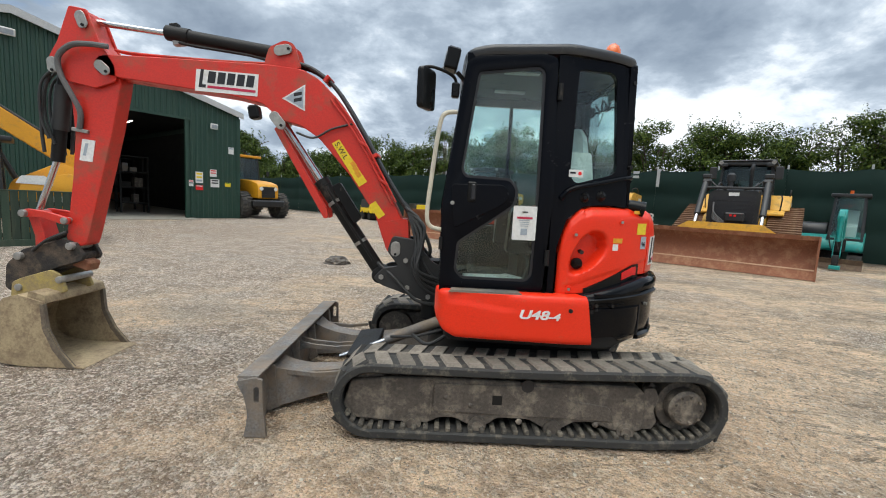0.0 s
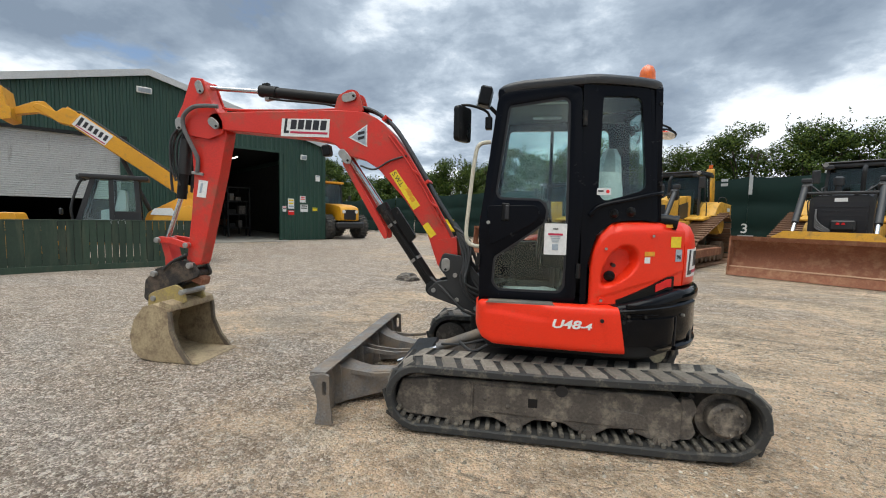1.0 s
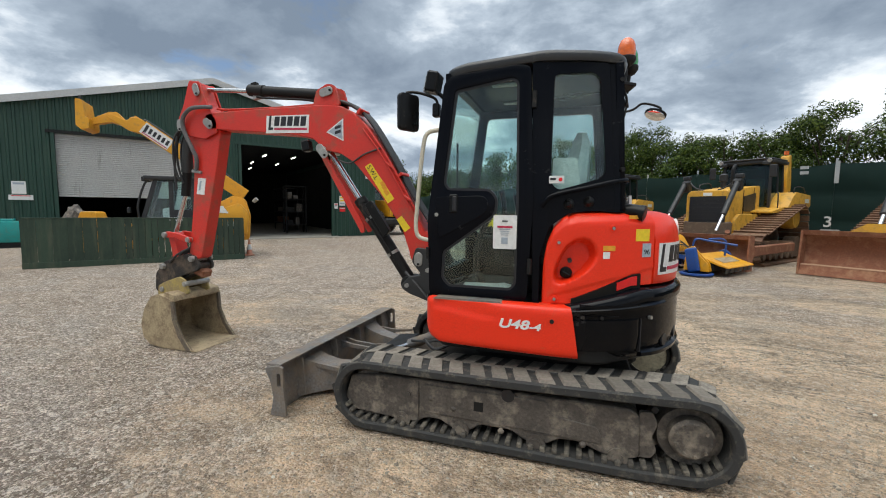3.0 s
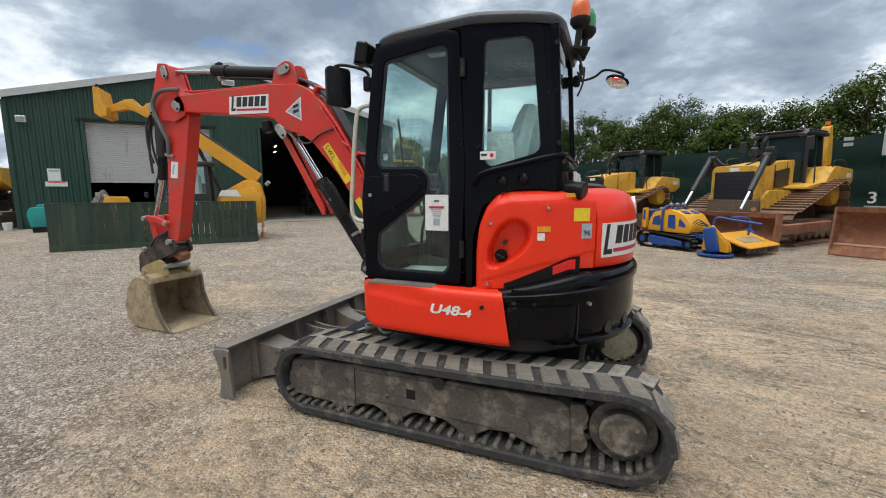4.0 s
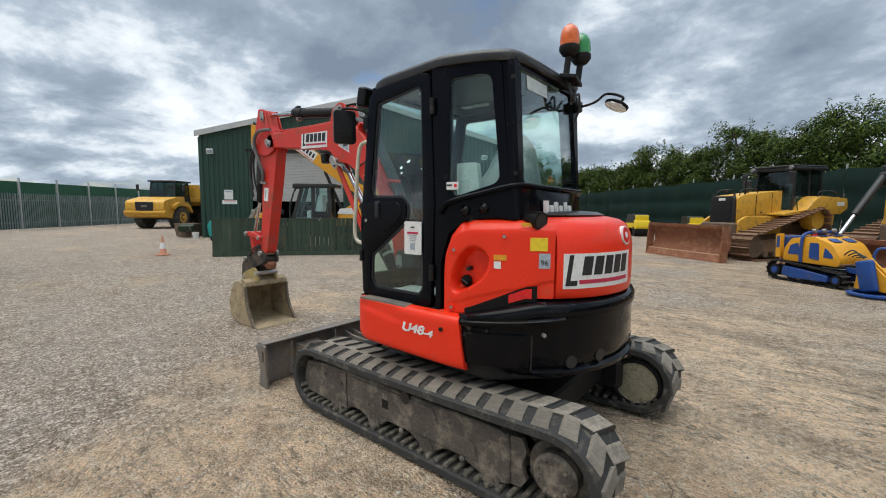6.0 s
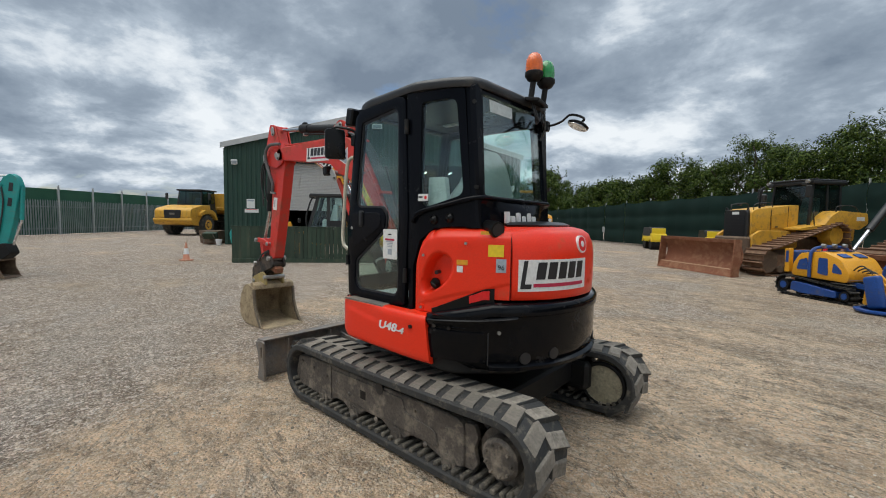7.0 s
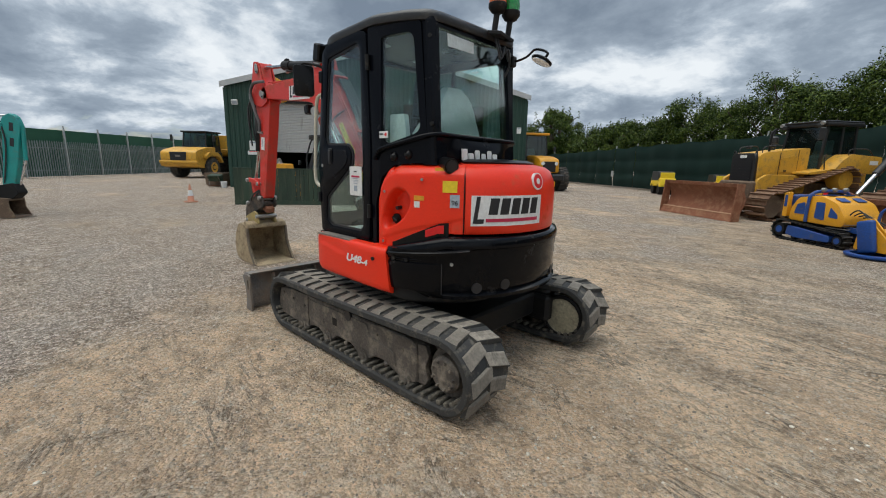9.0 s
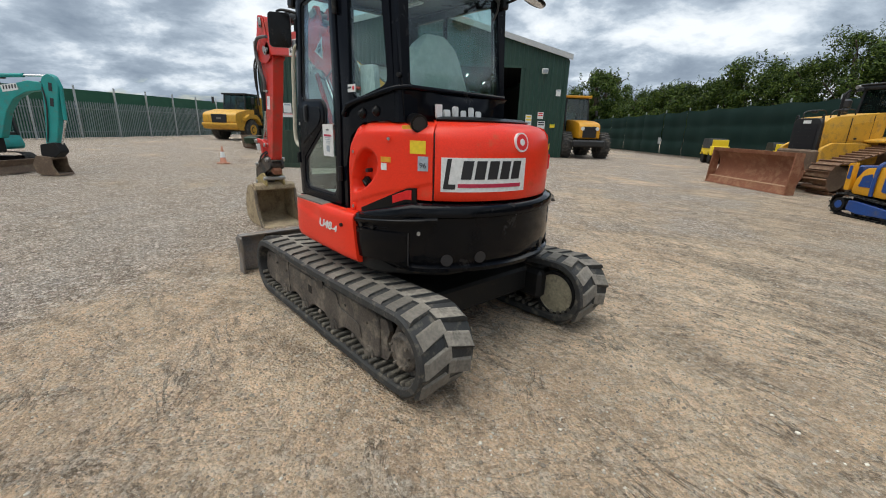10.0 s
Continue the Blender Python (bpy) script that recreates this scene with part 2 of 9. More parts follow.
def glow(name, col, strength):
    m = bpy.data.materials.new(name)
    m.use_nodes = True
    bs = m.node_tree.nodes["Principled BSDF"]
    bs.inputs["Base Color"].default_value = (*col, 1)
    bs.inputs["Emission Color"].default_value, bs.inputs["Emission Strength"].default_value = (*col, 1), strength
    return m


def window_glass(name, tint, film=0.06):
    m = bpy.data.materials.new(name)
    m.use_nodes = True
    n, l = m.node_tree.nodes, m.node_tree.links
    out = n["Material Output"]
    n.remove(n["Principled BSDF"])
    tr, gl, df = n.new("ShaderNodeBsdfTransparent"), n.new("ShaderNodeBsdfGlossy"), n.new("ShaderNodeBsdfDiffuse")
    tr.inputs[0].default_value = (*tint, 1)
    gl.inputs["Roughness"].default_value = 0.02
    gl.inputs[0].default_value = (0.95, 0.98, 1, 1)
    df.inputs[0].default_value = (0.42, 0.42, 0.38, 1)
    lw, pw, fr = n.new("ShaderNodeLayerWeight"), n.new("ShaderNodeMath"), n.new("ShaderNodeMath")
    lw.inputs[0].default_value = 0.5
    pw.operation, pw.inputs[1].default_value = "POWER", 3.2
    fr.operation, fr.inputs[1].default_value, fr.inputs[2].default_value = "MULTIPLY_ADD", 0.85, 0.036
    l.new(lw.outputs["Facing"], pw.inputs[0])
    l.new(pw.outputs[0], fr.inputs[0])
    co, nz, mr = n.new("ShaderNodeTexCoord"), n.new("ShaderNodeTexNoise"), n.new("ShaderNodeMapRange")
    nz.inputs["Scale"].default_value, nz.inputs["Detail"].default_value = 4, 6
    l.new(co.outputs["Object"], nz.inputs["Vector"])
    mr.inputs["From Min"].default_value, mr.inputs["From Max"].default_value = 0.35, 0.8
    mr.inputs["To Max"].default_value = film * 2
    l.new(nz.outputs[0], mr.inputs[0])
    a, b = n.new("ShaderNodeMixShader"), n.new("ShaderNodeMixShader")
    l.new(mr.outputs[0], a.inputs[0])
    l.new(tr.outputs[0], a.inputs[1])
    l.new(df.outputs[0], a.inputs[2])
    l.new(fr.outputs[0], b.inputs[0])
    l.new(a.outputs[0], b.inputs[1])
    l.new(gl.outputs[0], b.inputs[2])
    l.new(b.outputs[0], out.inputs[0])
    return m


M_RED = mat("red_paint", (0.84, 0.036, 0.009), (0.79, 0.033, 0.009), rough=0.34, scale=1.5, fine=120, bump=0.012, dirt=(0.60, 0.09, 0.04), dirt_amt=0.05, coat=0.04, rvar=0.06, spec=0.32)
M_REDARM = mat("worn_red_paint", (0.66, 0.029, 0.014), (0.56, 0.028, 0.016), rough=0.42, scale=2.5, fine=90, bump=0.04, dirt=(0.30, 0.09, 0.055), dirt_amt=0.3, dirt_scale=5)
M_CAB = mat("black_cab_paint", (0.0024, 0.0030, 0.0052), (0.0036, 0.0043, 0.0068), rough=0.20, scale=3, fine=200, bump=0.015, dirt=(0.04, 0.039, 0.038), dirt_amt=0.015, spec=0.10)
M_PLAST = mat("black_plastic", (0.004, 0.004, 0.0045), (0.007, 0.007, 0.007), rough=0.30, fine=250, bump=0.05, dirt=(0.07, 0.06, 0.05), dirt_amt=0.03, spec=0.2)
M_CWT = mat("glossy_black_casting", (0.0028, 0.0032, 0.0045), (0.004, 0.0045, 0.006), rough=0.10, scale=2, fine=60, bump=0.018, dirt=(0.04, 0.037, 0.035), dirt_amt=0.03, spec=0.15)
M_ROOF = mat("grey_roof_plastic", (0.014, 0.015, 0.017), (0.024, 0.025, 0.027), rough=0.38, fine=200, bump=0.05, dirt=(0.10, 0.095, 0.085), dirt_amt=0.2)
M_RUBBER = mat("track_rubber", (0.018, 0.019, 0.019), (0.036, 0.035, 0.033), rough=0.8, fine=60, bump=0.25, dirt=(0.15, 0.13, 0.10), dirt_amt=0.30, dirt_scale=12)
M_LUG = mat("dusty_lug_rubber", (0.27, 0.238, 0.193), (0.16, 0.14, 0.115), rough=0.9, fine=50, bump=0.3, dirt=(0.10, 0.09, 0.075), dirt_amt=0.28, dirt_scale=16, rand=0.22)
M_FRAME = mat("muddy_steel", (0.135, 0.113, 0.092), (0.060, 0.051, 0.043), rough=0.62, scale=5, fine=55, bump=0.5, dirt=(0.29, 0.245, 0.19), dirt_amt=0.40, dirt_scale=9)
M_DRIVE = mat("dusty_inner_rubber", (0.12, 0.105, 0.083), (0.06, 0.054, 0.045), rough=0.88, scale=9, fine=60, bump=0.2, dirt=(0.24, 0.21, 0.16), dirt_amt=0.4, dirt_scale=14)
M_DISC = mat("dusty_yellowed_cover", (0.42, 0.375, 0.26), (0.25, 0.22, 0.15), rough=0.8, scale=8, fine=50, bump=0.15, dirt=(0.07, 0.06, 0.045), dirt_amt=0.4, dirt_scale=9)
M_STEEL = mat("worn_grey_steel", (0.25, 0.245, 0.24), (0.115, 0.11, 0.105), rough=0.5, metal=0.3, scale=5, fine=60, bump=0.25, dirt=(0.27, 0.205, 0.145), dirt_amt=0.75, dirt_scale=6)
M_HITCH = mat("mud_caked_hitch_steel", (0.030, 0.025, 0.021), (0.014, 0.012, 0.011), rough=0.75, scale=9, fine=60, bump=0.6, dirt=(0.15, 0.108, 0.075), dirt_amt=0.6, dirt_scale=8)
M_DARK = mat("dark_steel", (0.007, 0.007, 0.0075), (0.012, 0.0115, 0.011), rough=0.55, fine=80, bump=0.12, dirt=(0.075, 0.062, 0.05), dirt_amt=0.10, spec=0.25)
M_CHROME = mat("chromed_rod", (0.62, 0.62, 0.63), (0.55, 0.55, 0.55), rough=0.18, metal=1.0, bump=0.0)
M_PIN = mat("zinc_pin", (0.42, 0.41, 0.38), (0.32, 0.31, 0.29), rough=0.45, metal=0.6, bump=0.08)
M_HOSE = mat("black_hose", (0.014, 0.014, 0.014), (0.03, 0.03, 0.03), rough=0.5, fine=300, bump=0.2)
M_GHOSE = mat("grey_hose_sleeve", (0.16, 0.155, 0.15), (0.10, 0.10, 0.10), rough=0.7, fine=300, bump=0.3)
M_BUCKET = mat("muddy_bucket_steel", (0.46, 0.36, 0.21), (0.30, 0.225, 0.135), rough=0.8, scale=5, fine=50, bump=0.3, dirt=(0.13, 0.085, 0.055), dirt_amt=0.5, dirt_scale=7)
M_BUCKIN = mat("bucket_inside_steel", (0.20, 0.155, 0.105), (0.12, 0.095, 0.07), rough=0.8, scale=5, fine=40, bump=0.3, dirt=(0.10, 0.07, 0.05), dirt_amt=0.4)
M_YELW = mat("faded_yellow_paint", (0.50, 0.37, 0.05), (0.36, 0.28, 0.12), rough=0.75, scale=9, fine=60, bump=0.4, dirt=(0.22, 0.165, 0.10), dirt_amt=0.85, dirt_scale=12)
M_CREAM = mat("cream_rail_paint", (0.62, 0.58, 0.46), (0.52, 0.48, 0.38), rough=0.45, bump=0.03, dirt=(0.25, 0.22, 0.18), dirt_amt=0.2)
M_GLASS = window_glass("cab_glass", (0.85, 0.94, 0.92), 0.004)
M_SEAT = mat("plastic_covered_seat", (0.70, 0.75, 0.74), (0.55, 0.61, 0.60), rough=0.28, scale=9, fine=30, bump=0.5, bump_d=0.02)
M_WHITE = mat("white_label", (0.78, 0.78, 0.76), (0.70, 0.70, 0.68), rough=0.45, bump=0.0, dirt=(0.5, 0.47, 0.42), dirt_amt=0.1)
M_INK = mat("black_ink", (0.015, 0.015, 0.018), rough=0.45, bump=0.0)
M_PINK = mat("crimson_ink", (0.55, 0.02, 0.07), rough=0.45, bump=0.0)
M_YLAB = mat("yellow_label", (0.85, 0.62, 0.02), (0.78, 0.56, 0.02), rough=0.45, bump=0.0)
M_OLAB = mat("orange_label", (0.85, 0.38, 0.02), rough=0.45, bump=0.0)
M_GLAB = mat("grey_blue_label", (0.40, 0.46, 0.52), rough=0.45, bump=0.0)
M_LENSR = mat("red_reflector", (0.72, 0.010, 0.010), (0.64, 0.009, 0.009), rough=0.38, bump=0.0)
M_AMBER = mat("amber_lens", (0.80, 0.16, 0.015), (0.66, 0.11, 0.01), rough=0.22, bump=0.0, coat=0.4)
M_GRNL = mat("green_lens", (0.015, 0.30, 0.06), (0.012, 0.22, 0.05), rough=0.22, bump=0.0, coat=0.4)
M_MIRROR = mat("mirror_glass", (0.8, 0.82, 0.84), (0.8, 0.82, 0.84), rough=0.03, metal=1.0, bump=0.0, rvar=0.01)
M_CATY = mat("plant_yellow_paint", (0.72, 0.385, 0.035), (0.62, 0.33, 0.035), rough=0.45, scale=1.5, fine=60, bump=0.04, dirt=(0.32, 0.20, 0.07), dirt_amt=0.35)
M_RUST = mat("rusty_blade_steel", (0.27, 0.098, 0.046), (0.20, 0.075, 0.038), rough=0.8, scale=1.6, fine=35, bump=0.15, dirt=(0.34, 0.18, 0.10), dirt_amt=0.45, dirt_scale=4)
M_RUSTY2 = mat("rusty_track_plate", (0.22, 0.115, 0.06), (0.14, 0.075, 0.045), rough=0.75, scale=3, fine=40, bump=0.2, dirt=(0.30, 0.20, 0.12), dirt_amt=0.4)
M_BLUE = mat("blue_paint", (0.010, 0.070, 0.30), (0.010, 0.050, 0.21), rough=0.4, bump=0.04, dirt=(0.10, 0.10, 0.14), dirt_amt=0.2)
M_TEAL = mat("teal_paint", (0.01, 0.32, 0.29), (0.01, 0.25, 0.23), rough=0.42, bump=0.03, dirt=(0.10, 0.20, 0.18), dirt_amt=0.25)
M_CLAD = mat("green_cladding", (0.012, 0.052, 0.034), (0.010, 0.042, 0.028), rough=0.5, scale=0.5, fine=12, bump=0.03, dirt=(0.035, 0.07, 0.05), dirt_amt=0.3, streak=True, dirt_scale=3)
M_SHUT = mat("grey_shutter_steel", (0.56, 0.56, 0.54), (0.48, 0.48, 0.47), rough=0.5, metal=0.2, scale=0.6, fine=20, bump=0.03, dirt=(0.32, 0.31, 0.29), dirt_amt=0.1, streak=True)
M_TRIM = mat("grey_roof_trim", (0.52, 0.53, 0.53), (0.44, 0.45, 0.45), rough=0.5, bump=0.03)
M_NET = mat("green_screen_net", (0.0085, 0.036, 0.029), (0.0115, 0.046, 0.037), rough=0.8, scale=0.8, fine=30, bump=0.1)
# lighter copy of the screen net, with sunlight put into its colour
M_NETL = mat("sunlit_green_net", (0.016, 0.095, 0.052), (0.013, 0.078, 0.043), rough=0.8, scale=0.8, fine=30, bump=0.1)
M_GALV = mat("galvanised_steel", (0.36, 0.40, 0.405), (0.26, 0.29, 0.30), rough=0.6, metal=0.2, bump=0.05, rand=0.15)
M_POST = mat("pale_galvanised_post", (0.46, 0.48, 0.48), (0.38, 0.40, 0.40), rough=0.55, metal=0.1, bump=0.04)
M_TIMB = mat("green_stained_timber", (0.030, 0.055, 0.032), (0.022, 0.042, 0.026), rough=0.75, scale=2, fine=35, bump=0.2, dirt=(0.075, 0.085, 0.055), dirt_amt=0.4, streak=True, rand=0.3)
M_BARK = mat("bark", (0.10, 0.075, 0.05), (0.06, 0.045, 0.032), rough=0.9, bump=0.4)
M_TYRE = mat("tyre_rubber", (0.03, 0.029, 0.028), (0.05, 0.047, 0.043), rough=0.85, bump=0.2, dirt=(0.15, 0.13, 0.10), dirt_amt=0.4)
M_CONE = mat("cone_orange", (0.60, 0.20, 0.10), (0.55, 0.25, 0.16), rough=0.6, bump=0.05, dirt=(0.35, 0.22, 0.15), dirt_amt=0.35)
M_DGLASS = window_glass("dark_machine_glass", (0.40, 0.52, 0.51), 0.012)
M_CONC = mat("pale_concrete", (0.36, 0.33, 0.28), (0.28, 0.26, 0.22), rough=0.85, scale=1, fine=30, bump=0.1)
# near-black: the shade of the unlit shed is put into the colour
M_INSIDE = mat("shed_inside_shade", (0.018, 0.017, 0.016), (0.010, 0.010, 0.010), rough=0.8)


def leaf_mat():
    m = bpy.data.materials.new("hedge_leaf")
    m.use_nodes = True
    n, l = m.node_tree.nodes, m.node_tree.links
    bs = n["Principled BSDF"]
    g, r = n.new("ShaderNodeNewGeometry"), n.new("ShaderNodeValToRGB")
    el = r.color_ramp.elements
    el.new(0.5)
    for e, (p, c) in zip(el, ((0.0, (0.010, 0.022, 0.004)), (0.5, (0.042, 0.076, 0.010)), (1.0, (0.115, 0.155, 0.024)))):
        e.position, e.color = p, (*c, 1)
    l.new(g.outputs["Random Per Island"], r.inputs[0])
    l.new(r.outputs[0], bs.inputs["Base Color"])
    bs.inputs["Roughness"].default_value = 0.6
    bs.inputs["Specular IOR Level"].default_value = 0.18
    return m


M_LEAF = leaf_mat()


def ground_mat():
    m = bpy.data.materials.new("compacted_gravel")
    m.use_nodes = True
    n, l = m.node_tree.nodes, m.node_tree.links
    bs = n["Principled BSDF"]
    co = n.new("ShaderNodeTexCoord")

    def nz(s, det, ro, sc=None, rot=0.0, dist=0.0):
        vec = co.outputs["Object"]
        if sc:
            mp = n.new("ShaderNodeMapping")
            mp.vector_type = "TEXTURE"
            mp.inputs["Scale"].default_value = sc
            mp.inputs["Rotation"].default_value = (0, 0, rot)
            l.new(vec, mp.inputs[0])
            vec = mp.outputs[0]
        t = n.new("ShaderNodeTexNoise")
        t.inputs["Scale"].default_value, t.inputs["Detail"].default_value, t.inputs["Roughness"].default_value = s, det, ro
        t.inputs["Distortion"].default_value = dist
        l.new(vec, t.inputs["Vector"])
        return t.outputs[0]

    def rng(f, a, b, lo=0.0, hi=1.0):
        r = n.new("ShaderNodeMapRange")
        for k, v in zip(("From Min", "From Max", "To Min", "To Max"), (a, b, lo, hi)):
            r.inputs[k].default_value = v
        l.new(f, r.inputs[0])
        return r.outputs[0]

    def mix(f, a, b, mode="MIX"):
        x = n.new("ShaderNodeMix")
        x.data_type, x.blend_type = "RGBA", mode
        if isinstance(f, float):
            x.inputs[0].default_value = f
        else:
            l.new(f, x.inputs[0])
        for k, v in ((6, a), (7, b)):
            if isinstance(v, tuple):
                x.inputs[k].default_value = (*v, 1)
            else:
                l.new(v, x.inputs[k])
        return x.outputs[2]

    def times(a, b):
        q = n.new("ShaderNodeMath")
        q.operation = "MULTIPLY"
        l.new(a, q.inputs[0])
        l.new(b, q.inputs[1])
        return q.outputs[0]

    sepx = n.new("ShaderNodeSeparateXYZ")
    l.new(co.outputs["Object"], sepx.inputs[0])
    ga = n.new("ShaderNodeMath")
    l.new(nz(0.30, 5, 0.6), ga.inputs[0])
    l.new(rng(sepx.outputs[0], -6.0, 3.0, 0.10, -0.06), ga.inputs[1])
    shade_lift = n.new("ShaderNodeVectorMath")            # lighter earth painted behind the excavator, offsetting shade that falls too deep there
    shade_lift.operation = "DISTANCE"
    l.new(co.outputs["Object"], shade_lift.inputs[0])
    shade_lift.inputs[1].default_value = (2.2, 3.9, 0)
    gb = n.new("ShaderNodeMath")
    l.new(ga.outputs[0], gb.inputs[0])
    l.new(rng(shade_lift.outputs["Value"], 0.9, 3.4, -0.17, 0.0), gb.inputs[1])
    gravel = rng(gb.outputs[0], 0.44, 0.56)          # 1 loose grey chippings, 0 trodden earth
    patch = nz(0.55, 7, 0.65)
    ruts = nz(1.0, 7, 0.66, (1.7, 0.55, 1), -0.5, 1.4)
    ruts2 = nz(1.0, 7, 0.66, (1.4, 0.42, 1), 0.3, 1.4)
    pale = nz(1.0, 6, 0.65, (1.8, 0.7, 1), -0.1, 1.0)
    c = mix(rng(patch, 0.40, 0.60), (0.76, 0.532, 0.342), (1.0, 0.742, 0.495))
    c = mix(rng(gravel, 0.0, 1.0, 0.0, 0.85), c, mix(rng(nz(2.1, 7, 0.7), 0.42, 0.59), (0.31, 0.242, 0.18), (0.60, 0.482, 0.370)))
    c = mix(rng(pale, 0.56, 0.68, 0.0, 0.6), c, (0.74, 0.61, 0.45))
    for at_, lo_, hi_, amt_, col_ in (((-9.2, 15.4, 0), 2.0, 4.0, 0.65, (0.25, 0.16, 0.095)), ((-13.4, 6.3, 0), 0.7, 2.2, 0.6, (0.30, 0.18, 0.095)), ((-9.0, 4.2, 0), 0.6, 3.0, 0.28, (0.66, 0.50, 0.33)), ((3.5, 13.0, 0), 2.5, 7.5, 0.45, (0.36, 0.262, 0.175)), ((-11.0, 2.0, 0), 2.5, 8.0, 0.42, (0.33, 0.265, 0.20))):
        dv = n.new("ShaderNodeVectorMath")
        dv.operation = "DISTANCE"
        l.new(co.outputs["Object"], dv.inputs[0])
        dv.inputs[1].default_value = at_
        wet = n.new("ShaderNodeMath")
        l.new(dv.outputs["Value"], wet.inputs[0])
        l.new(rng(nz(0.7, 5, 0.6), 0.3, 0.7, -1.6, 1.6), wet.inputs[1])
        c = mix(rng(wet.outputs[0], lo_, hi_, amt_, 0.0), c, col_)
    worn = rng(gb.outputs[0], 0.36, 0.54, 0.42, 1.0)      # dark marks are weaker on trodden earth and the lightened spot, full on loose ground
    c = mix(times(rng(ruts, 0.55, 0.66, 0.0, 0.60), worn), c, (0.27, 0.195, 0.125))
    c = mix(times(rng(ruts2, 0.57, 0.66, 0.0, 0.50), worn), c, (0.29, 0.21, 0.137))
    # narrow scrapes and wheel lines across the yard
    side = times(rng(sepx.outputs[0], -3.5, 1.0, 0.55, 1.0), rng(nz(0.33, 4, 0.6, (1.6, 0.8, 1), -0.2), 0.42, 0.58, 0.08, 1.0))
    for sc_, ro_, lo_, hi_, amt_, col_ in (((1.5, 0.26, 1), -0.17, 0.57, 0.615, 0.72, (0.180, 0.136, 0.096)), ((1.9, 0.34, 1), -0.48, 0.58, 0.63, 0.66, (0.20, 0.152, 0.108)), ((1.3, 0.25, 1), 0.22, 0.58, 0.625, 0.66, (0.19, 0.145, 0.102)), ((1.6, 0.30, 1), -0.10, 0.57, 0.65, 0.55, (0.92, 0.74, 0.55))):
        c = mix(times(rng(nz(1.0, 9, 0.70, sc_, ro_, 1.2), lo_, hi_, 0.0, amt_), side), c, col_)
    c = mix(times(rng(nz(4.6, 8, 0.75), 0.545, 0.60, 0.0, 0.62), worn), c, (0.25, 0.18, 0.12))
    c = mix(times(rng(nz(1.35, 7, 0.68, (1.3, 0.8, 1), 0.3, 0.5), 0.52, 0.60, 0.0, 0.66), worn), c, (0.29, 0.205, 0.135))
    c = mix(times(rng(nz(2.6, 9, 0.74, (1.2, 0.8, 1), -0.3, 0.4), 0.54, 0.59, 0.0, 0.66), worn), c, (0.22, 0.160, 0.108))
    c = mix(rng(nz(5.7, 8, 0.75, (1, 1, 1), 0.4), 0.55, 0.61, 0.0, 0.5), c, (0.84, 0.69, 0.52))
    c = mix(rng(nz(7, 5, 0.7), 0.54, 0.68, 0.0, 0.45), c, (0.27, 0.197, 0.133))
    c = mix(rng(nz(16, 5, 0.75, (1, 1, 1), 0.9), 0.54, 0.66, 0.0, 0.45), c, (0.22, 0.163, 0.112))
    c = mix(rng(nz(21, 5, 0.75, (1, 1, 1), 2.1), 0.54, 0.68, 0.0, 0.6), c, (0.82, 0.69, 0.54))
    # torn edges of tyre and crawler marks: thin, broken, wandering lines
    # relief of the marks is painted: shade in the cracks, light on their lips
    for s_, sc_, ro_, a_, mask_ in ((1.0, (1.1, 0.26, 1), -0.25, 0.80, (0.7, 0.50, 0.58)), (1.0, (0.9, 0.20, 1), 0.25, 0.75, (0.9, 0.52, 0.60)), (1.0, (0.55, 0.16, 1), -0.6, 0.75, (0.8, 0.53, 0.61)), (2.0, (0.8, 0.25, 1), 0.9, 0.6, (1.1, 0.54, 0.62))):
        w_ = nz(s_, 7, 0.66, sc_, ro_, 0.7)
        line = times(rng(w_, 0.470, 0.494), rng(w_, 0.532, 0.508))
        c = mix(times(times(line, rng(nz(mask_[0], 5, 0.65, (1.4, 0.8, 1), ro_), mask_[1] - 0.03, mask_[2] - 0.03, 0.09, a_ + 0.12)), times(rng(nz(3.0, 3, 0.6), 0.36, 0.54, 0.2, 1.0), rng(sepx.outputs[0], -2.5, 1.0, 0.65, 1.0))), c, (0.14, 0.106, 0.076))
        lip = times(rng(w_, 0.505, 0.522), rng(w_, 0.545, 0.524))
        c = mix(times(lip, rng(nz(mask_[0], 5, 0.65, (1.4, 0.8, 1), ro_), mask_[1], mask_[2], 0.0, a_ * 0.5)), c, (0.86, 0.70, 0.53))
    drift = nz(0.62, 6, 0.66, (1.5, 0.8, 1), -0.25, 0.6)
    c = mix(times(rng(drift, 0.52, 0.62, 0.0, 0.55), rng(shade_lift.outputs["Value"], 1.0, 3.2)), c, mix(rng(nz(34, 4, 0.8), 0.42, 0.58), (0.20, 0.172, 0.145), (0.66, 0.585, 0.49)))
    # wheel and crawler prints, in wandering bands
    def bands(scale, rot, dist, det):
        mp = n.new("ShaderNodeMapping")
        mp.vector_type = "TEXTURE"
        mp.inputs["Rotation"].default_value = (0, 0, rot)
        l.new(co.outputs["Object"], mp.inputs[0])
        w = n.new("ShaderNodeTexWave")
        w.bands_direction = "Y"
        for k_, v_ in (("Scale", scale), ("Distortion", dist), ("Detail", det), ("Detail Scale", 0.35)):
            w.inputs[k_].default_value = v_
        l.new(mp.outputs[0], w.inputs["Vector"])
        return w.outputs["Fac"]

    earth = rng(gravel, 0.0, 1.0, 1.0, 0.15)
    for sc_, rot_, di_ in ((0.16, -0.55, 5.0), (0.21, 0.15, 7.0)):
        print_ = times(rng(bands(sc_, rot_, di_, 2), 0.78, 0.93), rng(bands(4.2, rot_ + 1.45, 3.5, 4), 0.15, 0.8, 0.18, 0.42))
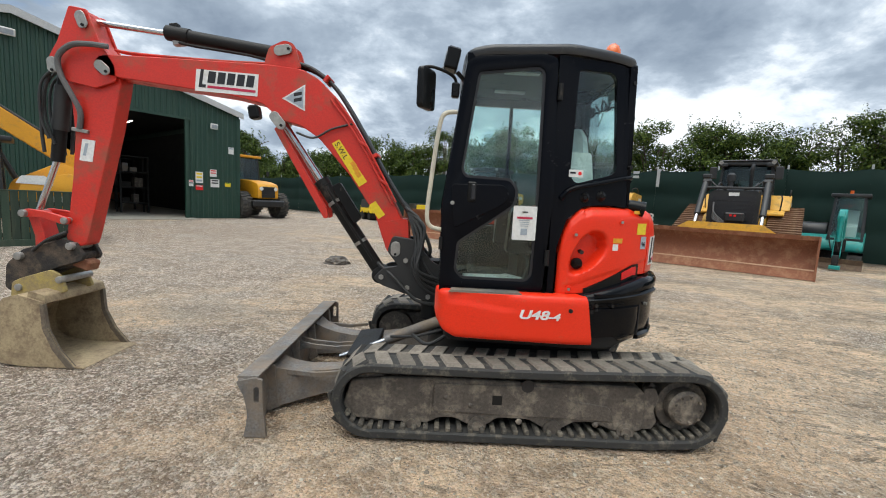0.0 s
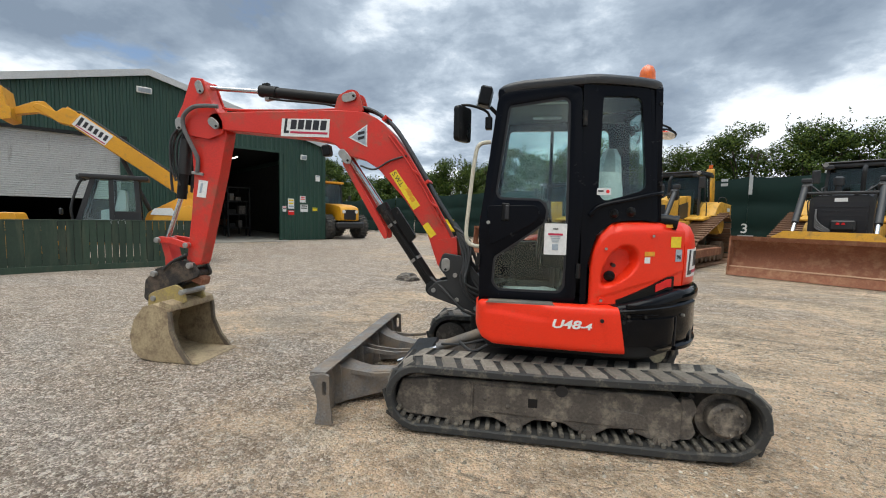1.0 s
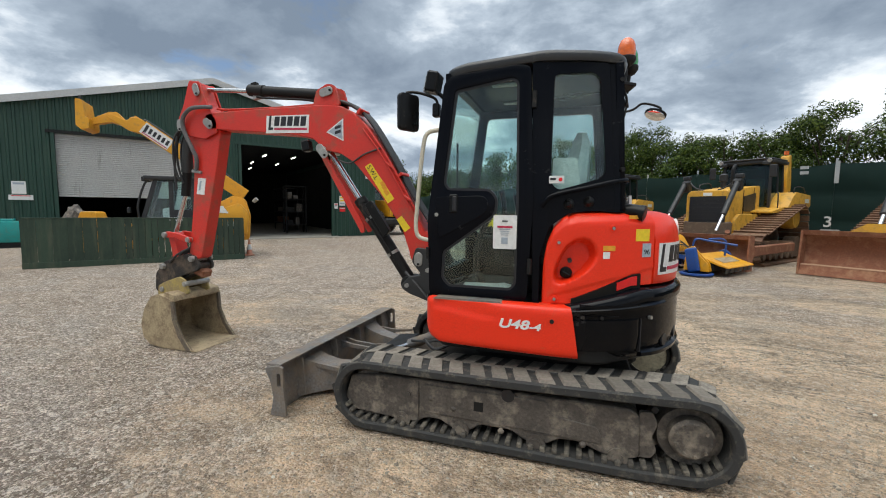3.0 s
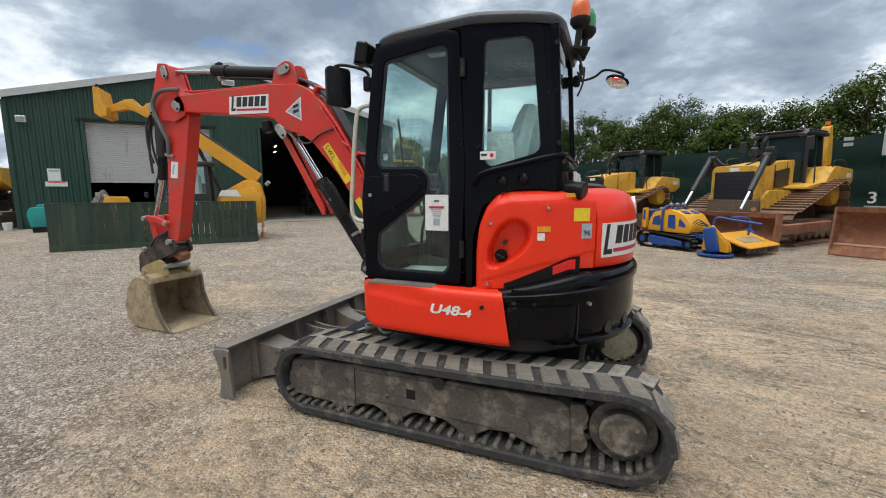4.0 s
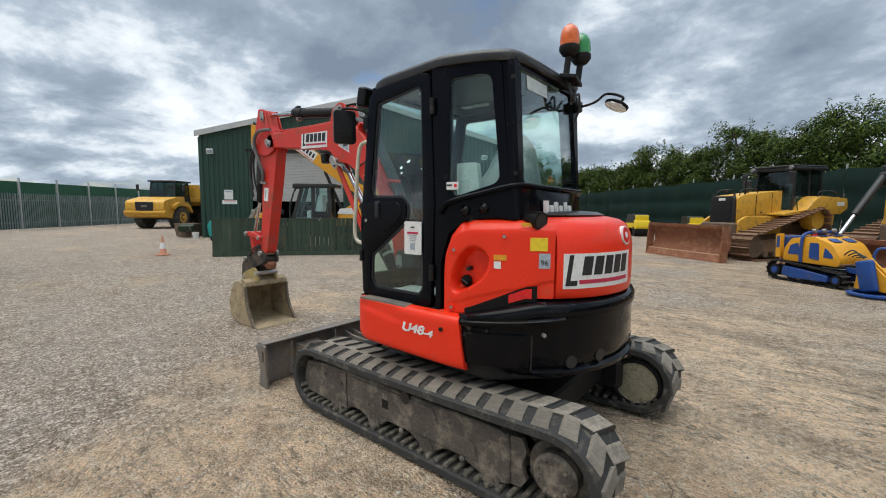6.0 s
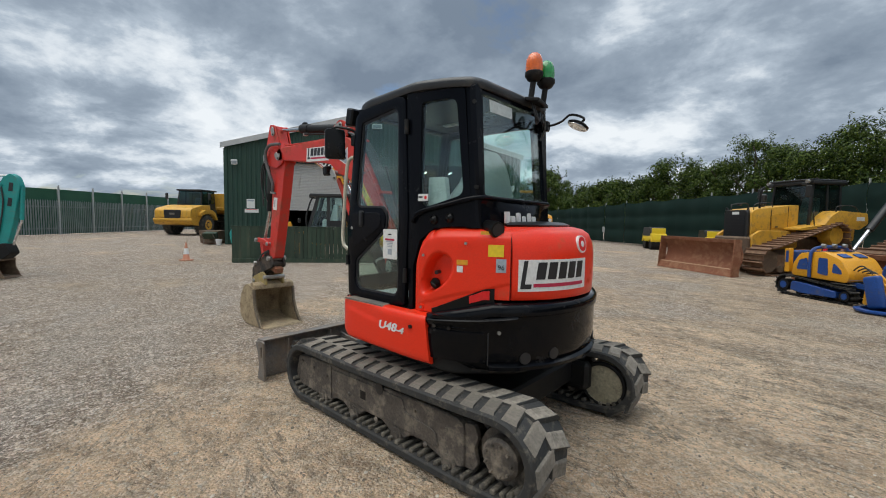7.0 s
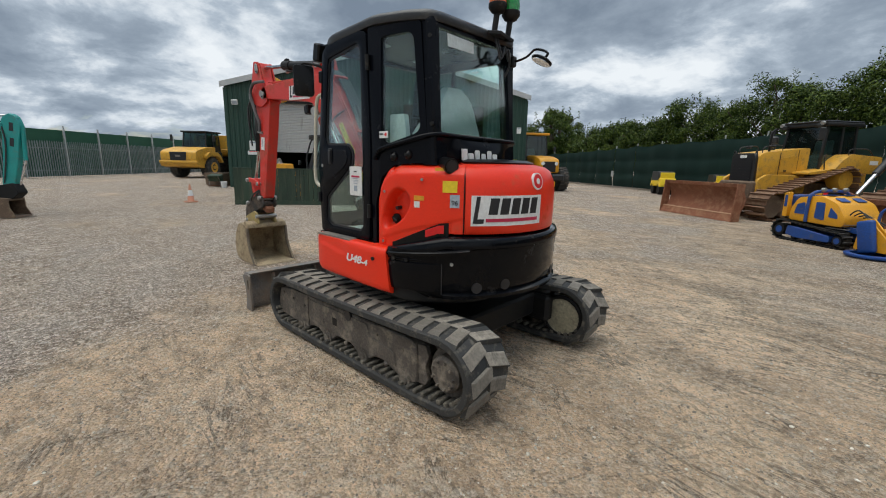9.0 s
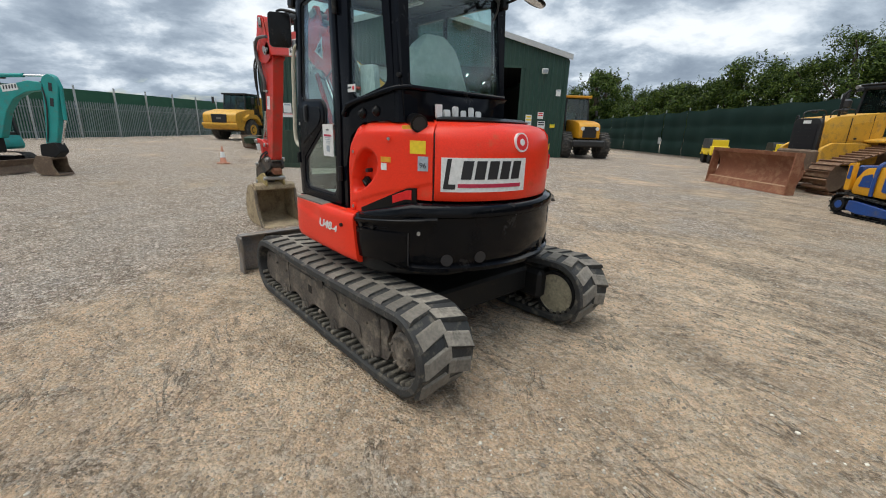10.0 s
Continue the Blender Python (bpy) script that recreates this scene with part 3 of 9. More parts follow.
        c = mix(times(times(print_, earth), rng(nz(0.5, 4, 0.6), 0.42, 0.60, 0.0, 1.0)), c, (0.20, 0.15, 0.107))
    v1 = n.new("ShaderNodeTexVoronoi")
    v1.inputs["Scale"].default_value = 52
    v2 = n.new("ShaderNodeTexVoronoi")
    v2.inputs["Scale"].default_value = 105
    v3 = n.new("ShaderNodeTexVoronoi")
    v3.inputs["Scale"].default_value = 21
    for v in (v1, v2, v3):
        l.new(co.outputs["Object"], v.inputs["Vector"])
    sep3 = n.new("ShaderNodeSeparateColor")
    l.new(v3.outputs["Color"], sep3.inputs[0])
    sep = n.new("ShaderNodeSeparateColor")
    l.new(v1.outputs["Color"], sep.inputs[0])
    sep2 = n.new("ShaderNodeSeparateColor")
    l.new(v2.outputs["Color"], sep2.inputs[0])
    amt = rng(gravel, 0.0, 1.0, 0.34, 0.80)

    def grain(src, a, b, top, col, cc):
        q = n.new("ShaderNodeMath")
        q.operation = "MULTIPLY"
        l.new(rng(src, a, b, 0.0, top), q.inputs[0])
        l.new(amt, q.inputs[1])
        return mix(q.outputs[0], cc, col)

    ve = n.new("ShaderNodeTexVoronoi")
    ve.feature = "DISTANCE_TO_EDGE"
    ve.inputs["Scale"].default_value = 52
    l.new(co.outputs["Object"], ve.inputs["Vector"])
    c = mix(times(rng(ve.outputs["Distance"], 0.0, 0.14, 0.42, 0.0), amt), c, (0.13, 0.10, 0.075))
    c = grain(sep3.outputs[0], 0.90, 0.93, 0.75, (0.86, 0.77, 0.64), c)
    c = grain(sep3.outputs[1], 0.91, 0.94, 0.65, (0.16, 0.125, 0.095), c)
    c = grain(sep.outputs[0], 0.74, 0.79, 0.75, (0.93, 0.81, 0.65), c)
    c = grain(sep.outputs[1], 0.80, 0.86, 0.80, (0.15, 0.116, 0.086), c)
    c = grain(sep2.outputs[0], 0.76, 0.82, 0.55, (0.93, 0.79, 0.62), c)
    c = grain(sep2.outputs[1], 0.74, 0.82, 0.75, (0.16, 0.118, 0.083), c)
    c = mix(gravel, c, mix(1.0, c, (0.995, 1.0, 1.05), "MULTIPLY"))
    l.new(c, bs.inputs["Base Color"])
    bs.inputs["Roughness"].default_value = 0.95
    bs.inputs["Specular IOR Level"].default_value = 0.25
    h = n.new("ShaderNodeMath")
    h.operation = "MULTIPLY_ADD"
    l.new(v1.outputs["Distance"], h.inputs[0])
    h.inputs[1].default_value = -1.1
    l.new(nz(70, 5, 0.75), h.inputs[2])
    h2 = n.new("ShaderNodeMath")
    h2.operation = "MULTIPLY_ADD"
    l.new(nz(9, 5, 0.65), h2.inputs[0])
    h2.inputs[1].default_value = 1.2
    l.new(h.outputs[0], h2.inputs[2])
    bp = n.new("ShaderNodeBump")
    bp.inputs["Strength"].default_value, bp.inputs["Distance"].default_value = 1.0, 0.035
    l.new(h2.outputs[0], bp.inputs["Height"])
    l.new(bp.outputs[0], bs.inputs["Normal"])
    return m


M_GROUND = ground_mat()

# ---- ground ----
def ground_height(x, y):
    """Gentle unevenness of the yard; level where the machines stand."""
    n = noise.noise(Vector((x * 0.35, y * 0.35, 0))) * 0.02 + noise.noise(Vector((x * 1.3, y * 1.3, 5))) * 0.008
    near = max(0.0, 1.0 - max(abs(x + 0.6) / 4.2, abs(y - 3.3) / 2.4) ** 4)
    return n * (1 - 0.8 * near) - 0.004


def build_ground():
    bm = bmesh.new()
    xs = sorted({round(v, 3) for v in list(np.linspace(-8, 8, 81)) + list(np.linspace(-60, 60, 61)) + [-1500, -400, -150, 150, 400, 1500]})
    ys = sorted({round(v, 3) for v in list(np.linspace(-4, 12, 81)) + list(np.linspace(-40, 70, 56)) + [-1500, -400, -120, 150, 400, 1500]})
    grid = [[bm.verts.new((x, y, ground_height(x, y) if abs(x) < 60 and -40 < y < 70 else 0.0)) for y in ys] for x in xs]
    for i in range(len(xs) - 1):
        for j in range(len(ys) - 1):
            bm.faces.new((grid[i][j], grid[i + 1][j], grid[i + 1][j + 1], grid[i][j + 1]))
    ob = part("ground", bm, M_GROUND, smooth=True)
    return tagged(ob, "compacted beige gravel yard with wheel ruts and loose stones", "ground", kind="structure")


build_ground()


# ---- shed ----
SHED = pose(-21.1, 9.8, 0, 0, 0, 50.85)
SW, SE, SP, SD = 16.6, 5.38, 7.55, 22.0        # width, eaves, peak, depth
DX0, DX1, DH = 9.42, 14.02, 4.70               # open doorway
HX0, HX1, HH, HB = 2.47, 7.2, 4.52, 1.93       # shutter opening, foot of its curtain


def roof_z(x):
    return SE + (SP - SE) * (1 - abs(x - SW / 2) / (SW / 2))


def build_shed():
    s = thing("shed", SHED, "dark green ribbed steel shed with a grey roof trim", "shed")
    tall = [(0, 0), (HX0, 0), (HX0, HH), (HX1, HH), (HX1, 0), (DX0, 0), (DX0, DH), (DX1, DH), (DX1, 0), (SW, 0), (SW, SE), (SW / 2, SP), (0, SE)]
    w = part("wall_front", P(tall, 0.0, 0.12), M_CLAD, s, "dark green ribbed steel sheet wall", smooth=False)
    # cladding ribs, sheet by sheet
    k, sheet, x = 0, bmesh.new(), 0.12
    while x < SW - 0.05:
        lo = 0.05
        if HX0 - 0.1 < x < HX1 + 0.1:
            lo = HH + 0.12
        if DX0 - 0.1 < x < DX1 + 0.1:
            lo = DH + 0.12
        hi = roof_z(x) - 0.12
        a, b = 0.062, 0.034
        prism(sheet, [(x - a, 0.0), (x + a, 0.0), (x + b, -0.035), (x - b, -0.035)], lo, hi, "z")
        k += 1
        x += 0.24
        if k % 4 == 0:
            part("cladding_sheet", sheet, M_CLAD, w, smooth=False)
            sheet = bmesh.new()
    part("cladding_sheet", sheet, M_CLAD, w, smooth=False)
    for nm, x0, x1 in (("wall_left", 0.0, 0.12), ("wall_right", SW - 0.12, SW)):
        part(nm, B(((x0 + x1) / 2, SD / 2 + 0.06, SE / 2), (0.12, SD - 0.12, SE)), M_CLAD, s, smooth=False)
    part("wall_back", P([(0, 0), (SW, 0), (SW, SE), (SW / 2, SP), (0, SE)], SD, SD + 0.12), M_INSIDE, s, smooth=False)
    for sgn, nm in ((1, "roof_left"), (-1, "roof_right")):
        x0, x1 = (-0.15, SW / 2) if sgn > 0 else (SW / 2, SW + 0.15)
        z0, z1 = (SE - 0.04, SP) if sgn > 0 else (SP, SE - 0.04)
        part(nm, P([(x0, z0 + 0.003), (x1, z1 + 0.003), (x1, z1 + 0.1), (x0, z0 + 0.1)], -0.16, SD + 0.2), M_TRIM, s, "grey profiled roof", smooth=False)
        part("barge_board", P([(x0, z0 - 0.16), (x1, z1 - 0.16), (x1, z1 + 0.12), (x0, z0 + 0.12)], -0.21, -0.165), M_TRIM, s, "pale grey roof trim", smooth=False)
    for x in (0.05, SW - 0.05):
        part("corner_trim", B((x, -0.045, SE / 2 - 0.1), (0.16, 0.05, SE - 0.2)), M_CLAD, s)
    for x0, x1, h in ((HX0, HX1, HH), (DX0, DX1, DH)):
        part("door_frame", B((x0 - 0.05, -0.05, h / 2), (0.12, 0.06, h)), M_CLAD, s)
        part("door_frame", B((x1 + 0.05, -0.05, h / 2), (0.12, 0.06, h)), M_CLAD, s)
        part("lintel", B(((x0 + x1) / 2, -0.06, h + 0.06), (x1 - x0 + 0.5, 0.08, 0.12)), M_DARK if x0 == HX0 else M_CLAD, s)
    # roller shutter, curtain half raised
    sh = part("roller_shutter", B(((HX0 + HX1) / 2, 0.16, (HB + HH) / 2 + 0.2), (HX1 - HX0 + 0.1, 0.03, HH - HB + 0.4)), M_SHUT, s, "pale grey steel roller shutter, partly raised")
    z = HB
    while z < HH:
        part("slat", P([(0.145, z + 0.005), (0.115, z + 0.02), (0.115, z + 0.062), (0.145, z + 0.078)], HX0 + 0.02, HX1 - 0.02, "x"), M_SHUT, sh, smooth=False)
        z += 0.085
    # inside: floor, partition, back racks and strip lamps
    part("shed_floor", B((SW / 2, SD / 2, 0.012), (SW - 0.3, SD - 0.3, 0.03)), M_CONC, s)
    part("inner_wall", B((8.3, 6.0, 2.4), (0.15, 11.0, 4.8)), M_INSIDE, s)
    # two panels added to darken the inside with painted shade
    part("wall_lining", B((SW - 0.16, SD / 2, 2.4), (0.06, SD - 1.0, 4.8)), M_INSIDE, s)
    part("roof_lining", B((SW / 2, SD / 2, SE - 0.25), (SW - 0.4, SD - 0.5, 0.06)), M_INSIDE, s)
    part("threshold", B(((DX0 + DX1) / 2, -0.4, 0.008), (DX1 - DX0 + 0.6, 1.0, 0.03)), M_CONC, s, "worn concrete threshold")
    return s


shed = build_shed()
M_STRIP = glow("strip_lamp_glow", (1.0, 0.97, 0.9), 6.0)


def strip_lamp():
    o = thing("strip_lamp", SHED @ pose(9.6, 6, 4.9), "white fluorescent strip lamp under the shed roof", "ceiling lamp", "strip lamps in the shed")
    part("housing", B((0, 0, 0.05), (0.12, 1.2, 0.06)), M_WHITE, o)
    part("tube", C((0, -0.55, 0), (0, 0.55, 0), 0.022, n=8), M_STRIP, o, "lit tube")
    return o


lamp0 = strip_lamp()
for x, y in ((11.6, 6), (13.4, 6), (9.6, 11), (11.6, 11), (13.4, 11), (9.8, 16), (12.2, 16)):
    copy_thing(lamp0, SHED @ pose(x, y, 4.9))


def shed_rack(x, y, w, d, h):
    o = thing("storage_rack", SHED @ pose(x, y, 0.03), "dark steel storage rack with boxes inside the shed", "rack")
    for px in (-w / 2, w / 2):
        for py in (-d / 2, d / 2):
            part("post", B((px, py, h / 2), (0.08, 0.08, h)), M_DARK, o)
    for z in (0.5, 1.3, 2.1, h):
        part("shelf", B((0, 0, z), (w + 0.1, d + 0.1, 0.06)), M_DARK, o)
    rng = random.Random(int(x * 10 + y))
    for z in (0.53, 1.33, 2.13):
        px = -w / 2 + 0.25
        while px < w / 2 - 0.2:
            bw, bh = rng.uniform(0.25, 0.5), rng.uniform(0.2, 0.5)
            part("box", B((px, 0, z + bh / 2 + 0.002), (bw * 0.9, d * 0.7, bh), bev=0.01), rng.choice((M_FRAME, M_DARK, M_STEEL, M_RUST)), o)
            px += bw + 0.08


shed_rack(13.0, 4.2, 1.2, 0.7, 2.9)
shed_rack(13.4, 8.5, 0.9, 3.0, 2.9)
shed_rack(9.3, 13.5, 1.0, 4.0, 3.0)


def wall_sign(x, z, w, h, colours, label, kind_name="notice"):
    o = thing(kind_name, SHED @ pose(x, -0.045, z), label, "sign")
    part("board", B((0, 0, 0), (w, 0.012, h)), colours[0], o)
    for i, c in enumerate(colours[1:]):
        part("print", B((0, -0.009, h * (0.32 - 0.30 * i)), (w * 0.78, 0.004, h * 0.16)), c, o)


wall_sign(1.32, 2.25, 0.42, 0.5, (M_WHITE, M_GLAB), "white notice board on the green shed wall")
wall_sign(1.36, 1.86, 0.72, 0.2, (M_WHITE, M_LENSR), "white notice strip with a red mark on the shed wall")
wall_sign(14.62, 2.02, 0.34, 0.55, (M_WHITE, M_YLAB, M_YLAB, M_GLAB), "yellow and white safety notice beside the doorway")
wall_sign(14.62, 1.52, 0.34, 0.24, (M_LENSR, M_WHITE), "red safety notice beside the doorway")
wall_sign(14.25, 1.72, 0.2, 0.3, (M_WHITE, M_LENSR, M_INK), "small white notice beside the doorway")
wall_sign(15.28, 2.28, 0.32, 0.36, (M_WHITE, M_LENSR, M_LENSR), "white and red notice on the shed wall")
wall_sign(15.36, 1.78, 0.42, 0.4, (M_WHITE, M_INK, M_INK), "white notice with dark print on the shed wall")
wall_sign(16.0, 1.74, 0.28, 0.2, (M_YLAB, M_GRNL), "small yellow-green notice near the shed corner")
wall_sign(16.17, 3.5, 0.26, 0.34, (M_WHITE, M_GLAB), "white panel near the shed corner")


def shed_floodlight(x, z, w=0.5):
    o = thing("floodlight", SHED @ pose(x, -0.05, z), "white floodlight fixed to the shed wall", "floodlight")
    part("bracket", B((0, -0.04, 0), (0.08, 0.1, 0.12)), M_PIN, o)
    part("lamp_head", B((0, -0.14, 0), (w, 0.14, 0.26), (15, 0, 0), 0.02), M_WHITE, o)
    part("lens", B((0, -0.215, -0.02), (w * 0.8, 0.01, 0.17), (15, 0, 0)), M_GLAB, o)


shed_floodlight(8.12, 6.72, 0.55)
shed_floodlight(0.55, 4.45, 0.3)
shed_floodlight(15.28, 4.58, 0.32)


# ---- green timber hoarding ----
def build_hoarding():
    p0, p1, h = Vector((-11.75, 6.43, 0)), Vector((-8.68, 10.25, 0)), 1.24
    L = (p1 - p0).length
    yaw = math.degrees(math.atan2((p1 - p0).y, (p1 - p0).x))
    o = thing("timber_hoarding", Matrix.Translation(p0) @ pose(0, 0, 0, 0, 0, yaw), "low green-stained timber hoarding of upright boards", "fence")
    for x in (0.06, L / 2, L - 0.06):
        part("post", B((x, 0.06, h / 2 - 0.02), (0.09, 0.09, h - 0.04)), M_TIMB, o)
    for z in (0.25, 0.95):
        part("rail", B((L / 2, 0.03, z), (L, 0.05, 0.09)), M_TIMB, o)
    part("kick_board", B((L / 2, -0.045, 0.075), (L, 0.03, 0.15), bev=0.004), M_TIMB, o)
    rng, x = random.Random(4), 0.0
    while x < L - 0.03:
        wide = 0.145 if x > 1.9 else 0.29
        part("board", B((x + wide / 2, -0.012 + rng.uniform(-0.004, 0.004), h / 2 + rng.uniform(-0.006, 0.006)), (wide - (0.012 if wide < 0.2 else 0.006), 0.025, h - 0.02), (0, rng.uniform(-0.3, 0.3), 0)), M_TIMB, o, smooth=False)
        x += wide
    part("cap_rail", B((L / 2, 0.0, h + 0.0), (L, 0.07, 0.03), bev=0.004), M_TIMB, o)
    return o


build_hoarding()


# ---- screened boundary fence and hedge behind it ----
FENCE = [(26, 2, 3.3), (19.5, 11.5, 3.5), (12.5, 18.5, 3.6), (9.8, 20.2, 3.52), (7, 22, 3.4), (3, 25, 3.3), (0, 27, 3.22), (-6.4, 31.5, 3.05), (-13, 36, 2.8), (-20, 40.5, 2.6), (-32, 48, 2.5)]


def along(poly, step):
    """Points every step metres along a chain of (x, y, height)."""
    out, carry = [], 0.0
    for a, b in zip(poly, poly[1:]):
        va, vb = Vector(a), Vector(b)
        L = (vb.xy - va.xy).length
        d = carry
        while d < L:
            out.append(va.lerp(vb, d / L))
            d += step
        carry = d - L
    return out


def build_fence():
    pts = along(FENCE, 2.4)
    o = thing("boundary_fence", Matrix.Identity(4), "tall boundary fence screened with dark green netting", "fence")
    rng = random.Random(7)
    for p in pts:
        part("post", C((p.x, p.y, 0), (p.x, p.y, p.z + 0.16), 0.035, n=8), M_POST, o)
    for a, b in zip(pts, pts[1:]):
        d = (b - a).xy.normalized()
        nrm = Vector((-d.y, d.x))
        if nrm.dot(-a.xy) < 0:
            nrm = -nrm
        bm, nx, nz = bmesh.new(), 8, 24
        rows = []
        ph = rng.uniform(0, 6)
        for i in range(nx + 1):
            t = i / nx
            q = a.lerp(b, t)
            top = q.z - 0.10 * math.sin(math.pi * t) - rng.uniform(0, 0.02)
            col = []
            for j in range(nz + 1):
                z = 0.12 + (top - 0.12) * j / nz
                bulge = 0.05 + 0.035 * math.sin(3 * t * math.pi + ph) + 0.06 * abs(math.sin(3.0 * math.pi * j / nz))
                col.append((q.x + nrm.x * bulge, q.y + nrm.y * bulge, z))
            rows.append(col)
        loft(bm, rows, cap=False, closed=False)
        bmesh.ops.solidify(bm, geom=bm.faces[:], thickness=0.006)
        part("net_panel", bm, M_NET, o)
    return o


fence = build_fence()


def net_mark(x, y, z, w, h, m=None):
    """A pale strip or plate hung on the net, facing the yard."""
    d = Vector((2.7, -1.7, 0)).normalized()
    yaw = math.degrees(math.atan2(d.y, d.x))
    return part("net_strip", B((x - 0.53 * 0.36, y - 0.85 * 0.36, z), (w, 0.012, h), (0, 0, yaw)), m or M_POST, fence, "white strip tied to the net", smooth=False)


net_mark(10.37, 19.84, 3.15, 0.13, 0.82)
net_mark(10.32, 19.87, 0.98, 0.55, 0.05)
for z in (3.18, 3.38):
    net_mark(9.57, 20.35, z, 0.26, 0.12)
net_mark(-8.6, 31.9, 1.05, 0.25, 0.4)


def leaf_clump(verts, faces, c, r, n, size, rng):
    for _ in range(n):
        d = Vector((rng.gauss(0, 1), rng.gauss(0, 1), rng.gauss(0, 1))).normalized()
        p = Vector(c) + Vector((d.x * r[0], d.y * r[1], d.z * r[2])) * (rng.uniform(0.72, 1.04) if rng.random() < 0.68 else rng.uniform(0.15, 0.72))
        nrm = (d * 1.1 + Vector((rng.uniform(-1, 1), rng.uniform(-1, 1), rng.uniform(-0.3, 1.1)))).normalized()
        u = nrm.orthogonal().normalized()
        a = rng.uniform(0, 6.28)
        u = (u * math.cos(a) + nrm.cross(u) * math.sin(a))
        v = nrm.cross(u)
        s = size * rng.uniform(0.6, 1.4)
        k = len(verts)
        verts += [p - u * s, p - v * s * 0.42 + nrm * s * 0.1, p + u * s, p + v * s * 0.42 + nrm * s * 0.1]
        faces.append((k, k + 1, k + 2, k + 3))


def shrub(name, x, y, h, spread, seed, leaves, label, category, group, low=0.6, size=0.09):
    rng = random.Random(seed)
    o = thing(name, pose(x, y, 0, 0, 0, rng.uniform(0, 360)), label, category, group)
    bm = bmesh.new()
    for _ in range(4 if name != "tree" else 1):
        a, b = rng.uniform(0, 6.28), rng.uniform(0.1, 0.5) * spread * (0.3 if name == "tree" else 1)
        tube(bm, [(0, 0, -0.05), (math.cos(a) * b * 0.4, math.sin(a) * b * 0.4, h * 0.35), (math.cos(a) * b, math.sin(a) * b, h * 0.8)], 0.05 if name != "tree" else 0.16, 6, 3)
    for _ in range(7):
        a, z = rng.uniform(0, 6.28), rng.uniform(0.3, 0.75) * h
        tube(bm, [(0, 0, z * 0.8), (math.cos(a) * spread * 0.5, math.sin(a) * spread * 0.5, z + 0.1 * h), (math.cos(a) * spread * 0.9, math.sin(a) * spread * 0.9, z + 0.2 * h)], 0.03, 5, 3)
    part("trunk", bm, M_BARK, o)
    verts, faces = [], []
    n_cl = 60
    for i in range(n_cl):
        z = low + (h - low - 0.2) * (i + rng.random()) / n_cl
        wide = spread * (1.0 if name != "tree" else math.sin(math.pi * min(1, max(0.12, (z - low) / (h - low)))) ** 0.6)
        wide *= 1.0 - 0.35 * max(0, (z - 0.75 * h) / (0.25 * h))
        a, rr = rng.uniform(0, 6.28), wide * math.sqrt(rng.random())
        cr = rng.uniform(0.34, 0.72)
        leaf_clump(verts, faces, (math.cos(a) * rr, math.sin(a) * rr, z), (cr * 1.1, cr * 1.1, cr * 0.8), leaves // n_cl, size, rng)
    for _ in range(9):       # loose shoots over the outline
        a, rr = rng.uniform(0, 6.28), spread * rng.random()
        zt = h + rng.uniform(-0.2, 0.40)
        for j in range(5):
            leaf_clump(verts, faces, (math.cos(a) * rr + rng.uniform(-.1, .1), math.sin(a) * rr + rng.uniform(-.1, .1), zt - 0.16 * j), (0.09, 0.09, 0.1), 5, size * 0.8, rng)
    me = bpy.data.meshes.new("crown")
    me.from_pydata([tuple(v) for v in verts], [], faces)
    me.materials.append(M_LEAF)
    c = new("crown", me)
    c.parent = o
    return o


def build_hedge():
    pts = along([(x + 1.5, y + 2.0, h) for x, y, h in FENCE], 1.9)
    rng = random.Random(11)
    for i, p in enumerate(pts):
        far = p.y > 33
        tall = np.interp(p.x, [-32, -14, -9, -6, -1, 4, 9, 13, 16, 22], [4.4, 4.6, 4.9, 5.6, 5.85, 6.05, 5.85, 5.55, 5.5, 5.2])
        h = float(tall) + rng.uniform(-0.6, 0.5)
        shrub("hedge_shrub", p.x + rng.uniform(-0.3, 0.3), p.y + rng.uniform(-0.3, 0.3), h, rng.uniform(1.5, 1.9), 100 + i, 9000 if far else 20000,
              "dense green hawthorn hedge shrub behind the screened fence", "hedge", "hedge behind the fence", low=1.2, size=0.09 if far else 0.064)


build_hedge()
shrub("tree", -19.3, 41.2, 7.0, 3.0, 5, 13000, "broad green tree beyond the shed", "tree", "", low=2.4, size=0.11)
shrub("tree", -21.0, 46.5, 7.4, 2.6, 6, 10000, "green tree in the far hedge line", "tree", "", low=2.0, size=0.11)


